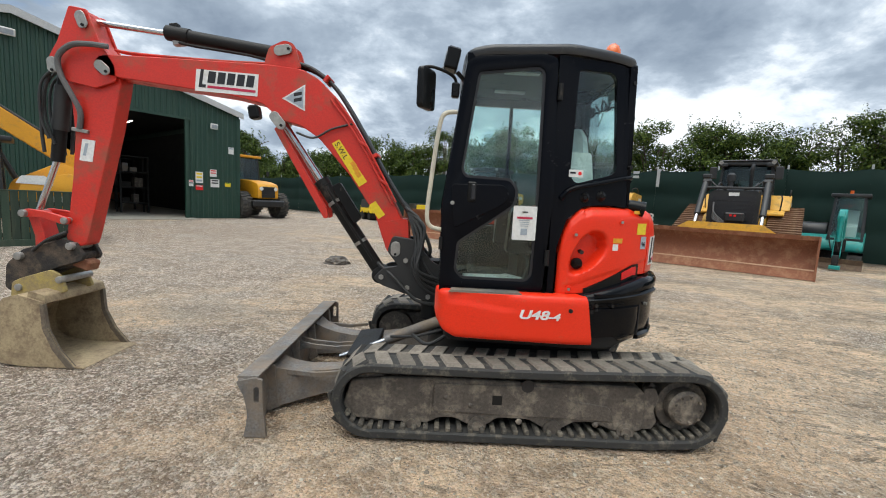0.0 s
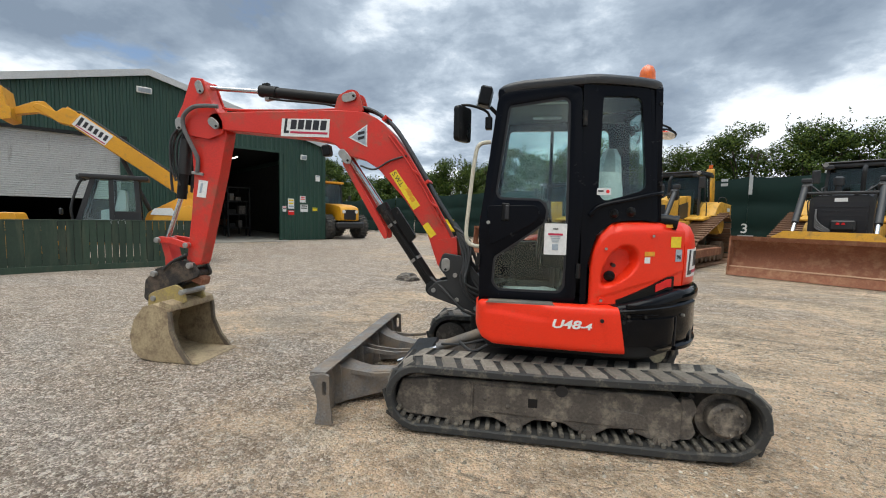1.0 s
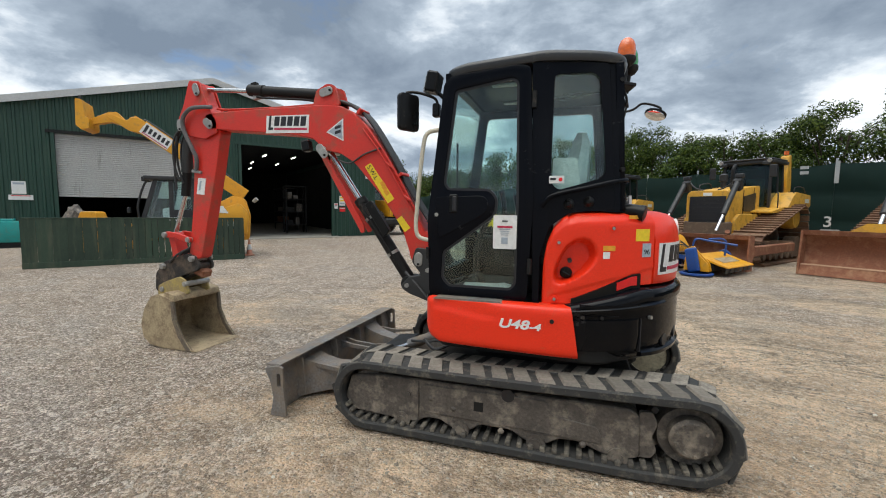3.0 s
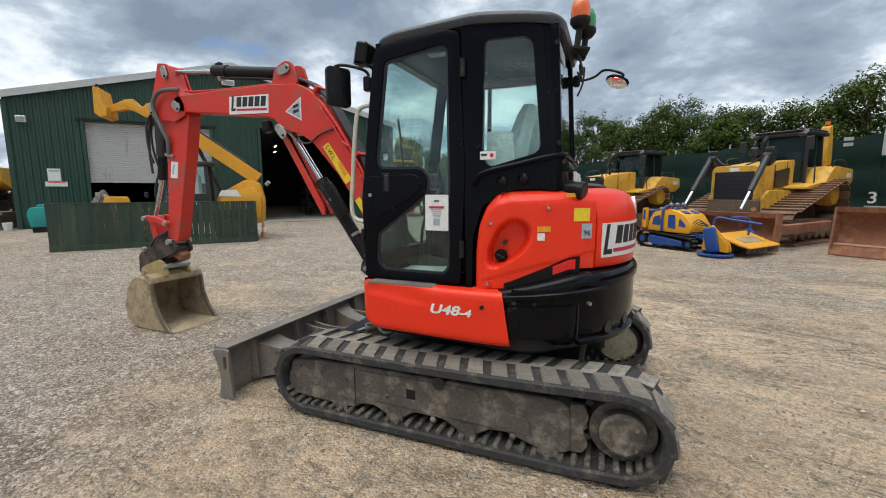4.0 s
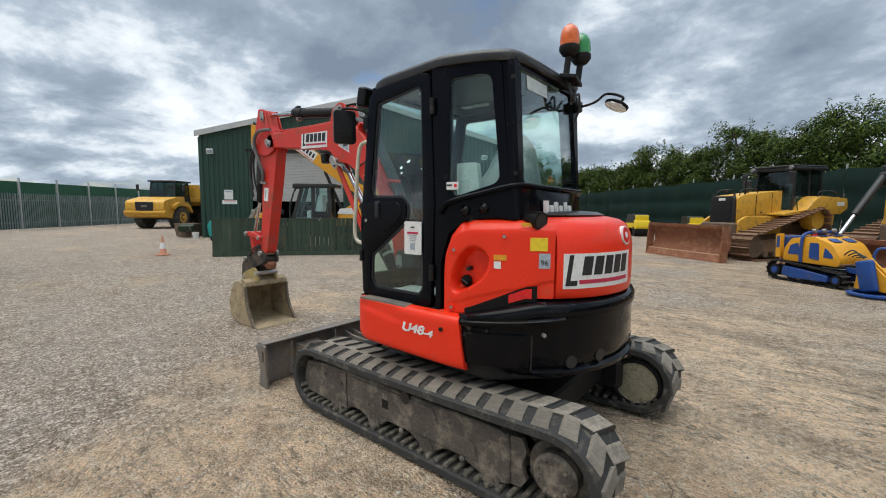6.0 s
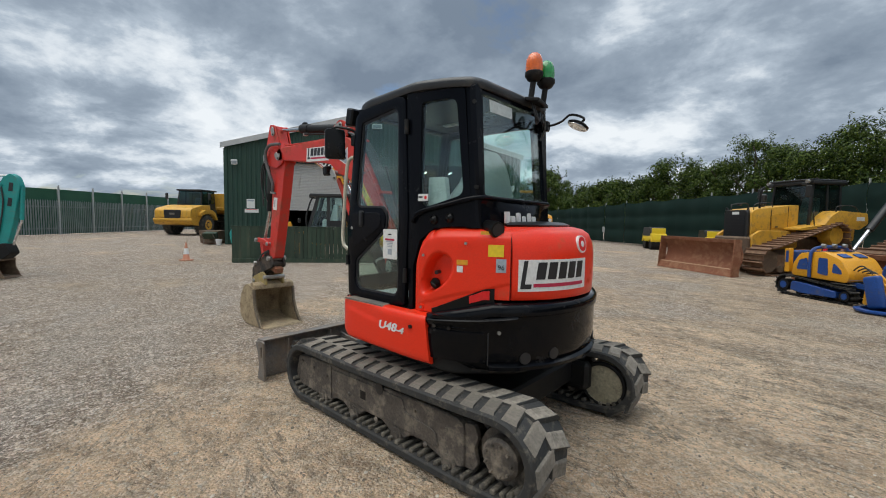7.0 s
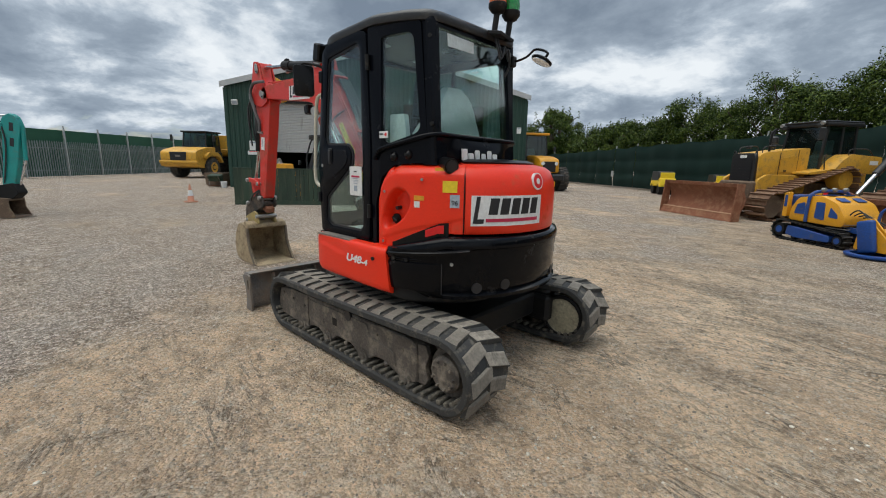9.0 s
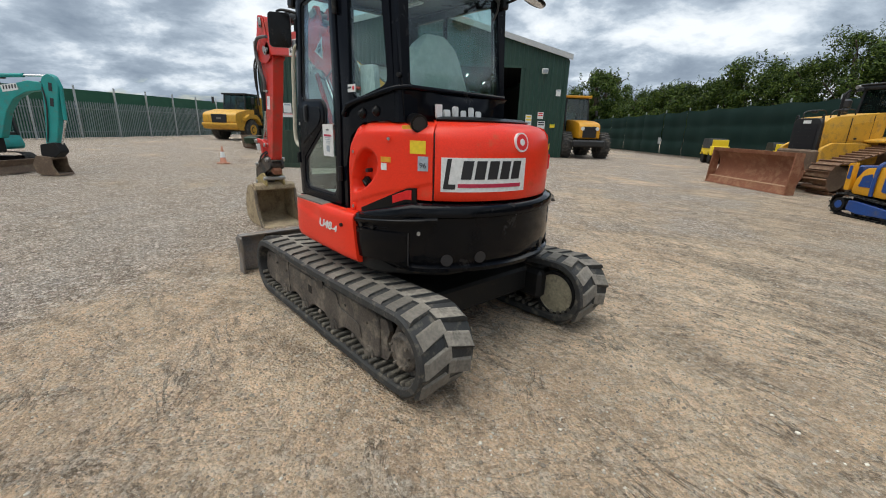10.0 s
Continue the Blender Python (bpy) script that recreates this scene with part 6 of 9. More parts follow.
loft(sb, [[(x + dx, 3.27 + 1.22 * w * a + 0.02 * math.sin(9 * z + 5 * a), z) for dx, a in ((-d, -0.8), (-d * 1.1, 0), (-d, 0.8), (0, 1), (d * 0.8, 0.8), (d, 0), (d * 0.8, -0.8), (0, -1))] for x, z, w, d in ((0.96, 1.40, 0.27, 0.09), (0.985, 1.6, 0.31, 0.10), (1.01, 1.78, 0.29, 0.095), (1.025, 1.88, 0.235, 0.08), (1.035, 1.96, 0.205, 0.075), (1.045, 2.05, 0.165, 0.06), (1.045, 2.12, 0.09, 0.035))])
part("seat_back", sb, M_SEAT, seat, "seat back in a wrinkled clear plastic cover")
part("seat_base", B((0.82, 3.165, 1.12), (0.4, 0.42, 0.3), bev=0.03), M_PLAST, seat)
for y in (2.86, 3.50):
    c = part("console", P(round_poly([(0.5, 1.2), (0.52, 1.5), (0.6, 1.54), (0.88, 1.5), (0.90, 1.2)], 0.04), y - 0.06, y + 0.06, bev=0.015), M_PLAST, cab)
    part("joystick", tube(bmesh.new(), [(0.56, y, 1.5), (0.55, y, 1.6), (0.53, y, 1.69)], 0.018, 10), M_PLAST, c)
part("side_trim", B((0.7, 3.66, 1.16), (1.0, 0.1, 0.36), bev=0.02), M_PLAST, cab)
part("document_sheets", B((0.42, 2.92, 0.995), (0.34, 0.3, 0.03), (0, 0, 8), 0.004), M_WHITE, cab, "papers lying on the cab floor")
for y in (3.10, 3.22):
    lv = part("travel_lever", tube(bmesh.new(), [(0.30, y, 0.97), (0.30, y, 1.25), (0.36, y, 1.46)], 0.012, 8), M_DARK, cab)
    part("lever_boot", lathe(bmesh.new(), (0.30, y, 0.97), (0.30, y, 2), [(0, 0.05), (0.02, 0.045), (0.04, 0.048), (0.07, 0.035), (0.10, 0.015)], 14), M_RUBBER, lv)
    part("lever_knob", lathe(bmesh.new(), (0.355, y, 1.44), (0.37, y, 1.6), [(0, 0.01), (0.02, 0.022), (0.06, 0.022), (0.08, 0.01)], 12), M_PLAST, lv)
part("floor_mat", B((0.42, 3.2, 0.978), (0.5, 0.8, 0.014), bev=0.004), M_RUBBER, cab)
for k in range(3):
    part("loose_sheet", B((0.36 + 0.11 * k, 2.84 + 0.03 * k, 1.015 + 0.004 * k), (0.19, 0.13, 0.003), (0, 2 * k, 25 - 30 * k)), M_WHITE, cab)
part("wiring_loom", T([(0.62, 2.80, 1.0), (0.66, 2.82, 1.15), (0.60, 2.84, 1.25), (0.63, 2.86, 1.4)], 0.012), M_HOSE, cab)
# added pale strips imitate bright stripes reflected in the cab glass
for y in (2.95, 3.45):
    part("roof_light_strip", B((0.55, y, 2.424), (0.24, 0.06, 0.012), bev=0.003), M_SEAT, cab)
part("wiper_arm", T([(0.10, 3.25, 1.52), (0.13, 3.15, 1.75), (0.17, 3.0, 2.05)], 0.008), M_INK, cab)
part("monitor", B((0.22, 3.45, 1.62), (0.05, 0.16, 0.12), (0, -15, -20), 0.01), M_PLAST, cab)
part("foot_pedal", B((0.2, 3.0, 1.03), (0.12, 0.1, 0.03), (0, -20, 0), 0.005), M_DARK, cab)
part("cover_sheet", P(round_poly([(0.87, 1.70), (0.87, 1.90), (1.02, 1.90), (1.05, 1.70)], 0.02), 2.80, 2.84), M_SEAT, cab, "pale upright sheet behind the side glass")
# rail, mirrors, lamps
part("grab_rail", tube(bmesh.new(), [(0.115, 2.735, 2.10), (0.03, 2.725, 2.075), (0.0, 2.72, 1.95), (-0.03, 2.72, 1.65), (-0.045, 2.72, 1.44), (-0.02, 2.725, 1.365), (0.055, 2.735, 1.345)], 0.0145, 12, 6), M_CREAM, exc, "cream painted grab rail")
wk = part("work_lamp", B((0.065, 2.76, 2.42), (0.085, 0.13, 0.135), (0, 12, 0), 0.012), M_PLAST, exc, "black work lamp")
part("lamp_lens", B((0.02, 2.76, 2.41), (0.008, 0.11, 0.11), (0, 12, 0)), M_GLAB, wk)
part("lamp_bracket", T([(0.10, 2.76, 2.35), (0.15, 2.77, 2.30), (0.17, 2.77, 2.24)], 0.014), M_PLAST, wk)
mr = part("side_mirror", P(rrect(-0.082, 0.082, -0.122, 0.122, 0.028, 4), -0.024, 0.02, bev=0.008, seg=2), M_PLAST, exc, "black framed door mirror")
mr.data.transform(Matrix.Translation((-0.088 - CX, 2.670 - CY, 2.212)) @ pose(0, 0, 0, 0, 0, 62) @ Matrix.Translation((CX, CY, 0)))
mg = part("mirror_face", P(rrect(-0.070, 0.070, -0.110, 0.110, 0.022, 4), 0.021, 0.024), M_MIRROR, mr, smooth=False)
mg.data.transform(Matrix.Translation((-0.088 - CX, 2.670 - CY, 2.212)) @ pose(0, 0, 0, 0, 0, 62) @ Matrix.Translation((CX, CY, 0)))
part("mirror_arm", T([(-0.10, 2.66, 2.34), (-0.05, 2.67, 2.345), (0.03, 2.70, 2.33), (0.09, 2.74, 2.30), (0.10, 2.745, 2.22)], 0.010), M_PLAST, mr)
part("mirror_joint", C((-0.088, 2.64, 2.212), (-0.135, 2.665, 2.212), 0.022, n=12), M_PLAST, mr)
part("mirror_clamp", B((0.095, 2.735, 2.23), (0.05, 0.05, 0.09), bev=0.008), M_PLAST, mr)


def beacon(x, y, z, lens, label):
    b = part("beacon", C((x - 0.015, y - 0.01, z - 0.17), (x, y, z), 0.021, n=12), M_DARK, exc, label)
    part("beacon_base", lathe(bmesh.new(), (x, y, z - 0.01), (x, y, 9), [(-0.03, 0.026), (-0.02, 0.045), (0.01, 0.066), (0.035, 0.066), (0.04, 0.06)], 20), M_DARK, b)
    part("beacon_lens", lathe(bmesh.new(), (x, y, z + 0.028), (x, y, 9), [(0, 0.060), (0.03, 0.064), (0.08, 0.059), (0.115, 0.046), (0.135, 0.022), (0.138, 0.002)], 22), lens, b)


beacon(1.33, 3.41, 2.66, M_AMBER, "amber warning beacon on a stalk")
beacon(1.362, 3.53, 2.63, M_GRNL, "green warning beacon on a stalk")
part("beacon_bracket", B((1.325, 3.47, 2.485), (0.11, 0.24, 0.025), (0, 10, 12), 0.004), M_DARK, exc)
part("bracket_arm", T([(1.24, 3.50, 2.50), (1.29, 3.49, 2.49), (1.33, 3.47, 2.48)], 0.02), M_DARK, exc)
part("beacon_cable", T([(1.31, 3.40, 2.50), (1.35, 3.41, 2.38), (1.33, 3.47, 2.33), (1.36, 3.52, 2.40), (1.35, 3.56, 2.30), (1.32, 3.55, 2.22)], 0.007), M_HOSE, exc)
part("beacon_cable", T([(1.33, 3.42, 2.46), (1.36, 3.45, 2.34), (1.33, 3.52, 2.42), (1.34, 3.56, 2.33), (1.31, 3.62, 2.40)], 0.008), M_HOSE, exc)
rm = part("rear_mirror", lathe(bmesh.new(), (1.575, 3.635, 2.305), (1.605, 3.663, 2.397), [(0, 0.05), (0.004, 0.078), (0.016, 0.08), (0.028, 0.06), (0.034, 0.02)], 28), M_PLAST, exc, "round black rear-view mirror on a bent arm")
part("mirror_face", lathe(bmesh.new(), (1.575, 3.635, 2.305), (1.545, 3.607, 2.213), [(0, 0.072), (0.003, 0.072), (0.006, 0.05), (0.008, 0.01)], 28), M_MIRROR, rm)
part("mirror_arm", T([(1.30, 3.675, 2.35), (1.37, 3.675, 2.355), (1.43, 3.682, 2.375), (1.485, 3.686, 2.412), (1.56, 3.668, 2.395), (1.615, 3.655, 2.362), (1.597, 3.652, 2.335)], 0.009), M_PLAST, rm)
part("mirror_clamp", B((1.30, 3.675, 2.35), (0.05, 0.05, 0.08), bev=0.01), M_PLAST, rm)

# ---- boom, arm, bucket ----
BY0, BY1 = 3.518, 3.722
BM = (BY0 + BY1) / 2
boom_out = round_poly([(-2.70, 2.545), (-2.2, 2.548), (-1.42, 2.545), (-1.14, 2.525), (-1.0, 2.46), (-0.85, 2.32), (-0.72, 2.14), (-0.58, 1.92), (-0.43, 1.64), (-0.28, 1.37), (-0.22, 1.20), (-0.25, 1.08), (-0.35, 1.06), (-0.42, 1.16), (-0.50, 1.39), (-0.72, 1.70), (-0.98, 1.985), (-1.13, 2.08), (-1.30, 2.115), (-1.44, 2.235), (-1.7, 2.285), (-2.1, 2.325), (-2.52, 2.365), (-2.76, 2.39), (-2.80, 2.46), (-2.76, 2.53)], 0.03)
boom = part("boom", P(boom_out, BY0, BY1, bev=0.006), M_REDARM, exc, "worn red curved boom")
part("boom_root_plate", P(round_poly([(-0.44, 1.33), (-0.22, 1.37), (-0.2, 1.1), (-0.3, 1.03), (-0.4, 1.1)], 0.04), BY0 - 0.02, BY1 + 0.02), M_REDARM, boom)
part("ram_bracket", P(round_poly([(-1.44, 2.54), (-1.40, 2.68), (-1.28, 2.74), (-1.20, 2.72), (-1.14, 2.53)], 0.03), BY0 + 0.01, BY0 + 0.04), M_REDARM, boom)
part("ram_bracket", P(round_poly([(-1.44, 2.54), (-1.40, 2.68), (-1.28, 2.74), (-1.20, 2.72), (-1.14, 2.53)], 0.03), BY1 - 0.04, BY1 - 0.01), M_REDARM, boom)


def pin(x, z, y0, y1, r, parent, plate_len=0.0, ang=0):
    p = part("pin", C((x, y0, z), (x, y1, z), r, n=16, bev=0.004), M_PIN, parent, "zinc pivot pin")
    if plate_len:
        bm = P(rrect(-0.045, plate_len, -0.04, 0.04, 0.038, 5), -0.012, 0.0, bev=0.003)
        bm.transform(Matrix.Translation((x, y0 + 0.006, z)) @ pose(0, 0, 0, 0, ang, 0))
        part("pin_plate", bm, M_PIN, p)
        part("pin_bolt", C((x + 0.75 * plate_len * math.cos(radians(ang)), y0 - 0.014, z - 0.75 * plate_len * math.sin(radians(ang))), (x + 0.75 * plate_len * math.cos(radians(ang)), y0, z - 0.75 * plate_len * math.sin(radians(ang))), 0.012, n=6), M_DARK, p)


pin(-1.31, 2.655, BY0 - 0.005, BY1 + 0.01, 0.03, boom, 0.10, -12)
pin(-1.32, 2.125, BY0 - 0.06, BY1 + 0.06, 0.03, boom, 0.11, 50)
pin(-2.71, 2.445, BY0 - 0.04, BY1 + 0.04, 0.032, boom, 0.09, 40)
pin(-0.31, 1.13, BY0 - 0.06, BY1 + 0.06, 0.04, boom, 0.08, 90)
# company plate, triangle and load labels on the boom
sg = bmesh.new()
prism(sg, [(-1.985, 2.305), (-1.485, 2.288), (-1.475, 2.460), (-1.972, 2.474)], BY0 - 0.004, BY0)
sgo = part("name_plate", sg, M_WHITE, boom, "white company plate with dark bars and a crimson line", smooth=False)


def boom_bar(x0, x1, z0, z1, lean=0.02, m=M_INK):
    part("bar", P([(x0, z0 - 0.045 * (x0 + 1.73)), (x1, z0 - 0.045 * (x1 + 1.73)), (x1 + lean, z1 - 0.045 * (x1 + 1.73)), (x0 + lean, z1 - 0.045 * (x0 + 1.73))], BY0 - 0.006, BY0 - 0.0035), m, sgo, smooth=False)


boom_bar(-1.955, -1.93, 2.325, 2.465)
boom_bar(-1.93, -1.90, 2.325, 2.35, 0.004)
for k in range(5):
    boom_bar(-1.885 + 0.077 * k, -1.825 + 0.077 * k, 2.365, 2.455, 0.014)
boom_bar(-1.885, -1.50, 2.325, 2.345, 0.003, M_PINK)
tri = part("triangle_label", P([(-1.10, 2.405), (-1.285, 2.285), (-1.10, 2.195)], BY0 - 0.004, BY0), M_WHITE, boom, "white triangle label", smooth=False)
part("triangle_field", P([(-1.113, 2.385), (-1.258, 2.287), (-1.113, 2.213)], BY0 - 0.006, BY0 - 0.0035), M_GLAB, tri, smooth=False)
for dz in (0.02, -0.025):
    part("bar", P([(-1.19, 2.285 + dz), (-1.125, 2.30 + dz), (-1.125, 2.327 + dz), (-1.19, 2.312 + dz)], BY0 - 0.0075, BY0 - 0.0055), M_INK, tri, smooth=False)
swl = part("load_label", P([(-0.875, 1.95), (-0.815, 1.985), (-0.575, 1.655), (-0.64, 1.61)], BY0 - 0.004, BY0), M_YLAB, boom, "yellow safe working load label", smooth=False)
text_mesh("lettering", "S.W.L", 0.062, on_side(-0.795, BY0 - 0.005, 1.895, -55), M_INK, swl)
for k in range(3):
    part("bar", P([(-0.72 + 0.02 * k - 0.004, 1.80 - 0.04 * k + 0.0), (-0.69 + 0.02 * k, 1.82 - 0.04 * k), (-0.66 + 0.02 * k, 1.785 - 0.04 * k), (-0.69 + 0.02 * k, 1.76 - 0.04 * k)], BY0 - 0.006, BY0 - 0.0035), M_OLAB, swl, smooth=False)
part("warning_label", P([(-0.55, 1.465), (-0.50, 1.50), (-0.415, 1.39), (-0.47, 1.35)], BY0 - 0.004, BY0), M_YLAB, boom, "yellow warning label", smooth=False)
# swing post
SWING_SIDE = [(-0.49, 0.86), (-0.42, 0.80), (-0.1, 0.70), (0.12, 0.62), (0.14, 0.95), (0.0, 1.02), (-0.16, 1.20), (-0.34, 1.22), (-0.38, 1.09), (-0.28, 0.97), (-0.40, 0.95)]
sw = part("swing_bracket", P(round_poly(SWING_SIDE, 0.03), BM - 0.16, BM - 0.115, bev=0.006), M_HOSE, exc, "black swing bracket")
part("swing_cheek", P(round_poly(SWING_SIDE, 0.03), BM + 0.115, BM + 0.16, bev=0.006), M_HOSE, sw)
part("swing_post", C((0.02, BM, 0.50), (0.02, BM, 1.02), 0.10, n=20), M_DARK, sw)
part("swing_block", B((-0.1, BM, 0.86), (0.3, 0.24, 0.2), bev=0.02), M_DARK, sw)
part("pivot_mount", B((0.14, BM, 0.72), (0.22, 0.3, 0.3), bev=0.03), M_DARK, exc)
# boom ram under the boom
ram = part("boom_ram", C((-0.97, BM, 1.63), (-0.44, BM, 0.87), 0.058, n=20), M_DARK, exc, "black boom ram")
part("ram_rod", C((-1.32, BM, 2.125), (-0.95, BM, 1.60), 0.03, n=16), M_CHROME, ram, "chromed rod")
part("ram_gland", C((-0.985, BM, 1.65), (-0.95, BM, 1.60), 0.064, n=20), M_DARK, ram)
part("ram_pipe", T([(-0.90, BY0 - 0.01, 1.60), (-0.86, BY0 - 0.02, 1.52), (-0.60, BY0 - 0.02, 1.15), (-0.5, BY0 + 0.0, 1.0)], 0.011), M_DARK, ram)
guard = part("ram_guard", P(round_poly([(-0.86, 1.60), (-0.79, 1.64), (-0.60, 1.36), (-0.66, 1.30)], 0.02), BY0 - 0.05, BY0 + 0.0, bev=0.006), M_PLAST, ram)
part("rod_guard", P(round_poly([(-1.358, 2.045), (-1.318, 2.078), (-0.905, 1.41), (-0.895, 1.34), (-0.93, 1.325)], 0.015), BY0 + 0.02, BY0 + 0.05, bev=0.004), M_REDARM, ram, "red rod guard")
part("rod_guard", P(round_poly([(-1.358, 2.045), (-1.318, 2.078), (-0.905, 1.41), (-0.895, 1.34), (-0.93, 1.325)], 0.015), BY1 - 0.05, BY1 - 0.02, bev=0.004), M_REDARM, ram)
part("ram_eye", C((-0.44, BM - 0.10, 0.87), (-0.44, BM + 0.10, 0.87), 0.072, n=20, bev=0.008), M_DARK, ram)
for x_, z_ in ((-0.86, 1.47), (-0.63, 1.14)):
    part("ram_band", C((x_ - 0.008, BM, z_ + 0.0115), (x_ + 0.008, BM, z_ - 0.0115), 0.064, n=20), M_PIN, ram)
part("boom_lamp", B((-1.50, BY0 - 0.01, 2.16), (0.085, 0.09, 0.11), (0, -10, 0), 0.015), M_PLAST, boom, "black work lamp under the boom")
for k in range(2):
    part("boom_pipe", T([(-0.33 - 0.03 * k, BY0 - 0.012, 1.50 - 0.02 * k), (-0.50 - 0.03 * k, BY0 - 0.014, 1.80 - 0.02 * k), (-0.68 - 0.03 * k, BY0 - 0.014, 2.09 - 0.02 * k), (-0.86 - 0.03 * k, BY0 - 0.010, 2.32 - 0.02 * k)], 0.009, 8, 5), M_REDARM, boom, "red painted steel pipe")
for x_, z_ in ((-0.44, 1.66), (-0.62, 1.96)):
    part("pipe_clip", B((x_, BY0 - 0.012, z_), (0.09, 0.03, 0.022), (0, 30, 0), 0.004), M_REDARM, boom)
part("return_hose", T([(-1.16, BY0 - 0.012, 2.02), (-1.02, BY0 - 0.02, 1.985), (-0.88, BY0 - 0.018, 2.06), (-0.76, BY0 - 0.012, 2.10), (-0.70, BY0 + 0.0, 2.12)], 0.009), M_HOSE, boom)
# hoses up the back of the boom
for k, dy in enumerate((0.0, 0.035, 0.07, 0.105)):
    part("boom_hose", T([(-0.20, BY0 + 0.03 + dy, 1.02), (-0.12, BY0 + 0.03 + dy, 1.25 + 0.015 * k), (-0.26, BY0 + 0.04 + dy, 1.47), (-0.43, BY0 + 0.045 + dy, 1.72), (-0.62, BY0 + 0.05 + dy, 2.04), (-0.84, BY0 + 0.05 + dy, 2.37), (-1.0, BY0 + 0.05 + dy, 2.51), (-1.16, BY0 + 0.05 + dy, 2.575), (-1.36, BY0 + 0.05 + dy, 2.575)], 0.017, 8, 6), M_HOSE, boom)
for x, z, a in ((-0.52, 1.87, 60), (-0.93, 2.46, 40)):
    part("hose_clamp", B((x, BM - 0.03, z), (0.03, 0.17, 0.06), (0, a, 0), 0.004), M_REDARM, boom)
part("hose_loop", T([(-0.22, BY0 - 0.02, 1.05), (-0.10, BY0 - 0.04, 1.18), (-0.12, BY0 - 0.03, 1.36), (-0.25, BY0 + 0.0, 1.46)], 0.014), M_HOSE, boom)
part("hose_loop", T([(-0.12, BM - 0.05, 0.95), (-0.02, BM - 0.12, 1.10), (-0.1, BM - 0.1, 1.3)], 0.016), M_HOSE, boom)
for k in range(6):
    dy = -0.13 + 0.05 * k
    part("swing_hose", T([(0.10, BM + dy * 1.3, 0.80 + 0.02 * (k % 3)), (-0.06, BM + dy * 1.2, 0.98 + 0.03 * (k % 2)), (-0.10 - 0.02 * (k % 3), BM + dy, 1.16), (-0.16, BM + dy * 0.8, 1.34), (-0.27, BM + dy * 0.6, 1.50)], 0.015, 8, 5), M_HOSE, boom)
for k in range(4):
    part("swing_hose", T([(0.10, BM - 0.19, 0.72 + 0.05 * k), (-0.05 - 0.02 * k, BM - 0.22 - 0.008 * k, 0.80 + 0.05 * k), (-0.16 + 0.02 * k, BM - 0.20, 0.98 + 0.04 * k), (-0.14 + 0.02 * k, BM - 0.17, 1.16 + 0.05 * k), (-0.22, BM - 0.10, 1.42)], 0.014, 8, 5), M_HOSE, sw)
for x, z in ((-0.42, 0.87), (-0.20, 0.79), (-0.02, 0.72), (-0.22, 1.02)):
    part("bolt", C((x, BM - 0.178, z), (x, BM - 0.155, z), 0.022, n=6), M_PIN, sw)
part("swing_hose", T([(0.08, BM - 0.18, 0.66), (-0.12, BM - 0.21, 0.70), (-0.32, BM - 0.17, 0.88), (-0.46, BM - 0.10, 0.98)], 0.014, 8, 5), M_HOSE, sw)
for k in range(2):
    part("steel_pipe", T([(-1.36, BY0 + 0.06 + 0.05 * k, 2.57), (-1.8, BY0 + 0.06 + 0.05 * k, 2.565), (-2.45, BY0 + 0.06 + 0.05 * k, 2.58), (-2.66, BY0 + 0.06 + 0.05 * k, 2.60)], 0.010, 8, 4), M_REDARM, boom)
# arm ram on top
ar = part("arm_ram", C((-2.10, BM, 2.752), (-1.30, BM, 2.655), 0.052, n=20), M_DARK, exc, "black arm ram")
part("ram_rod", C((-2.86, BM, 2.82), (-2.1, BM, 2.752), 0.024, n=16), M_CHROME, ar, "rod")
part("ram_gland", C((-2.26, BM, 2.772), (-2.08, BM, 2.75), 0.06, n=20), M_DARK, ar)
part("ram_port", B((-2.16, BM, 2.70), (0.10, 0.05, 0.05), (0, -8, 0), 0.006), M_PIN, ar)
part("ram_port", B((-2.2, BM, 2.82), (0.07, 0.05, 0.05), (0, -8, 0), 0.006), M_DARK, ar)
part("ram_pipe", T([(-2.15, BM - 0.03, 2.69), (-2.0, BM - 0.04, 2.665), (-1.6, BM - 0.04, 2.625), (-1.45, BM - 0.02, 2.60)], 0.011), M_DARK, ar)
# arm
AY0, AY1 = 3.548, 3.692
arm_out = round_poly([(-2.96, 2.895), (-2.84, 2.875), (-2.76, 2.66), (-2.64, 2.48), (-2.60, 2.33), (-2.68, 1.95), (-2.79, 1.52), (-2.89, 1.13), (-2.93, 1.00), (-3.02, 0.97), (-3.10, 1.04), (-3.07, 1.2), (-3.02, 1.55), (-2.985, 1.9), (-3.0, 2.15), (-3.05, 2.32), (-3.13, 2.43), (-3.13, 2.50), (-3.07, 2.62)], 0.025)
arm = part("dipper_arm", P(arm_out, AY0, AY1, bev=0.006), M_REDARM, exc, "worn scratched red dipper arm")
for y in (AY0 - 0.03, AY1 + 0.012):
    part("arm_cheek", P(round_poly([(-2.97, 2.9), (-2.83, 2.88), (-2.74, 2.64), (-2.62, 2.46), (-2.62, 2.34), (-2.78, 2.28), (-3.0, 2.32), (-3.14, 2.42), (-3.14, 2.51), (-3.07, 2.63)], 0.02), y, y + 0.018, bev=0.004), M_REDARM, arm)
pin(-2.87, 2.815, AY0 - 0.045, AY1 + 0.045, 0.028, arm, 0.09, 70)
pin(-3.105, 2.455, AY0 - 0.045, AY1 + 0.045, 0.028, arm, 0.08, 85)
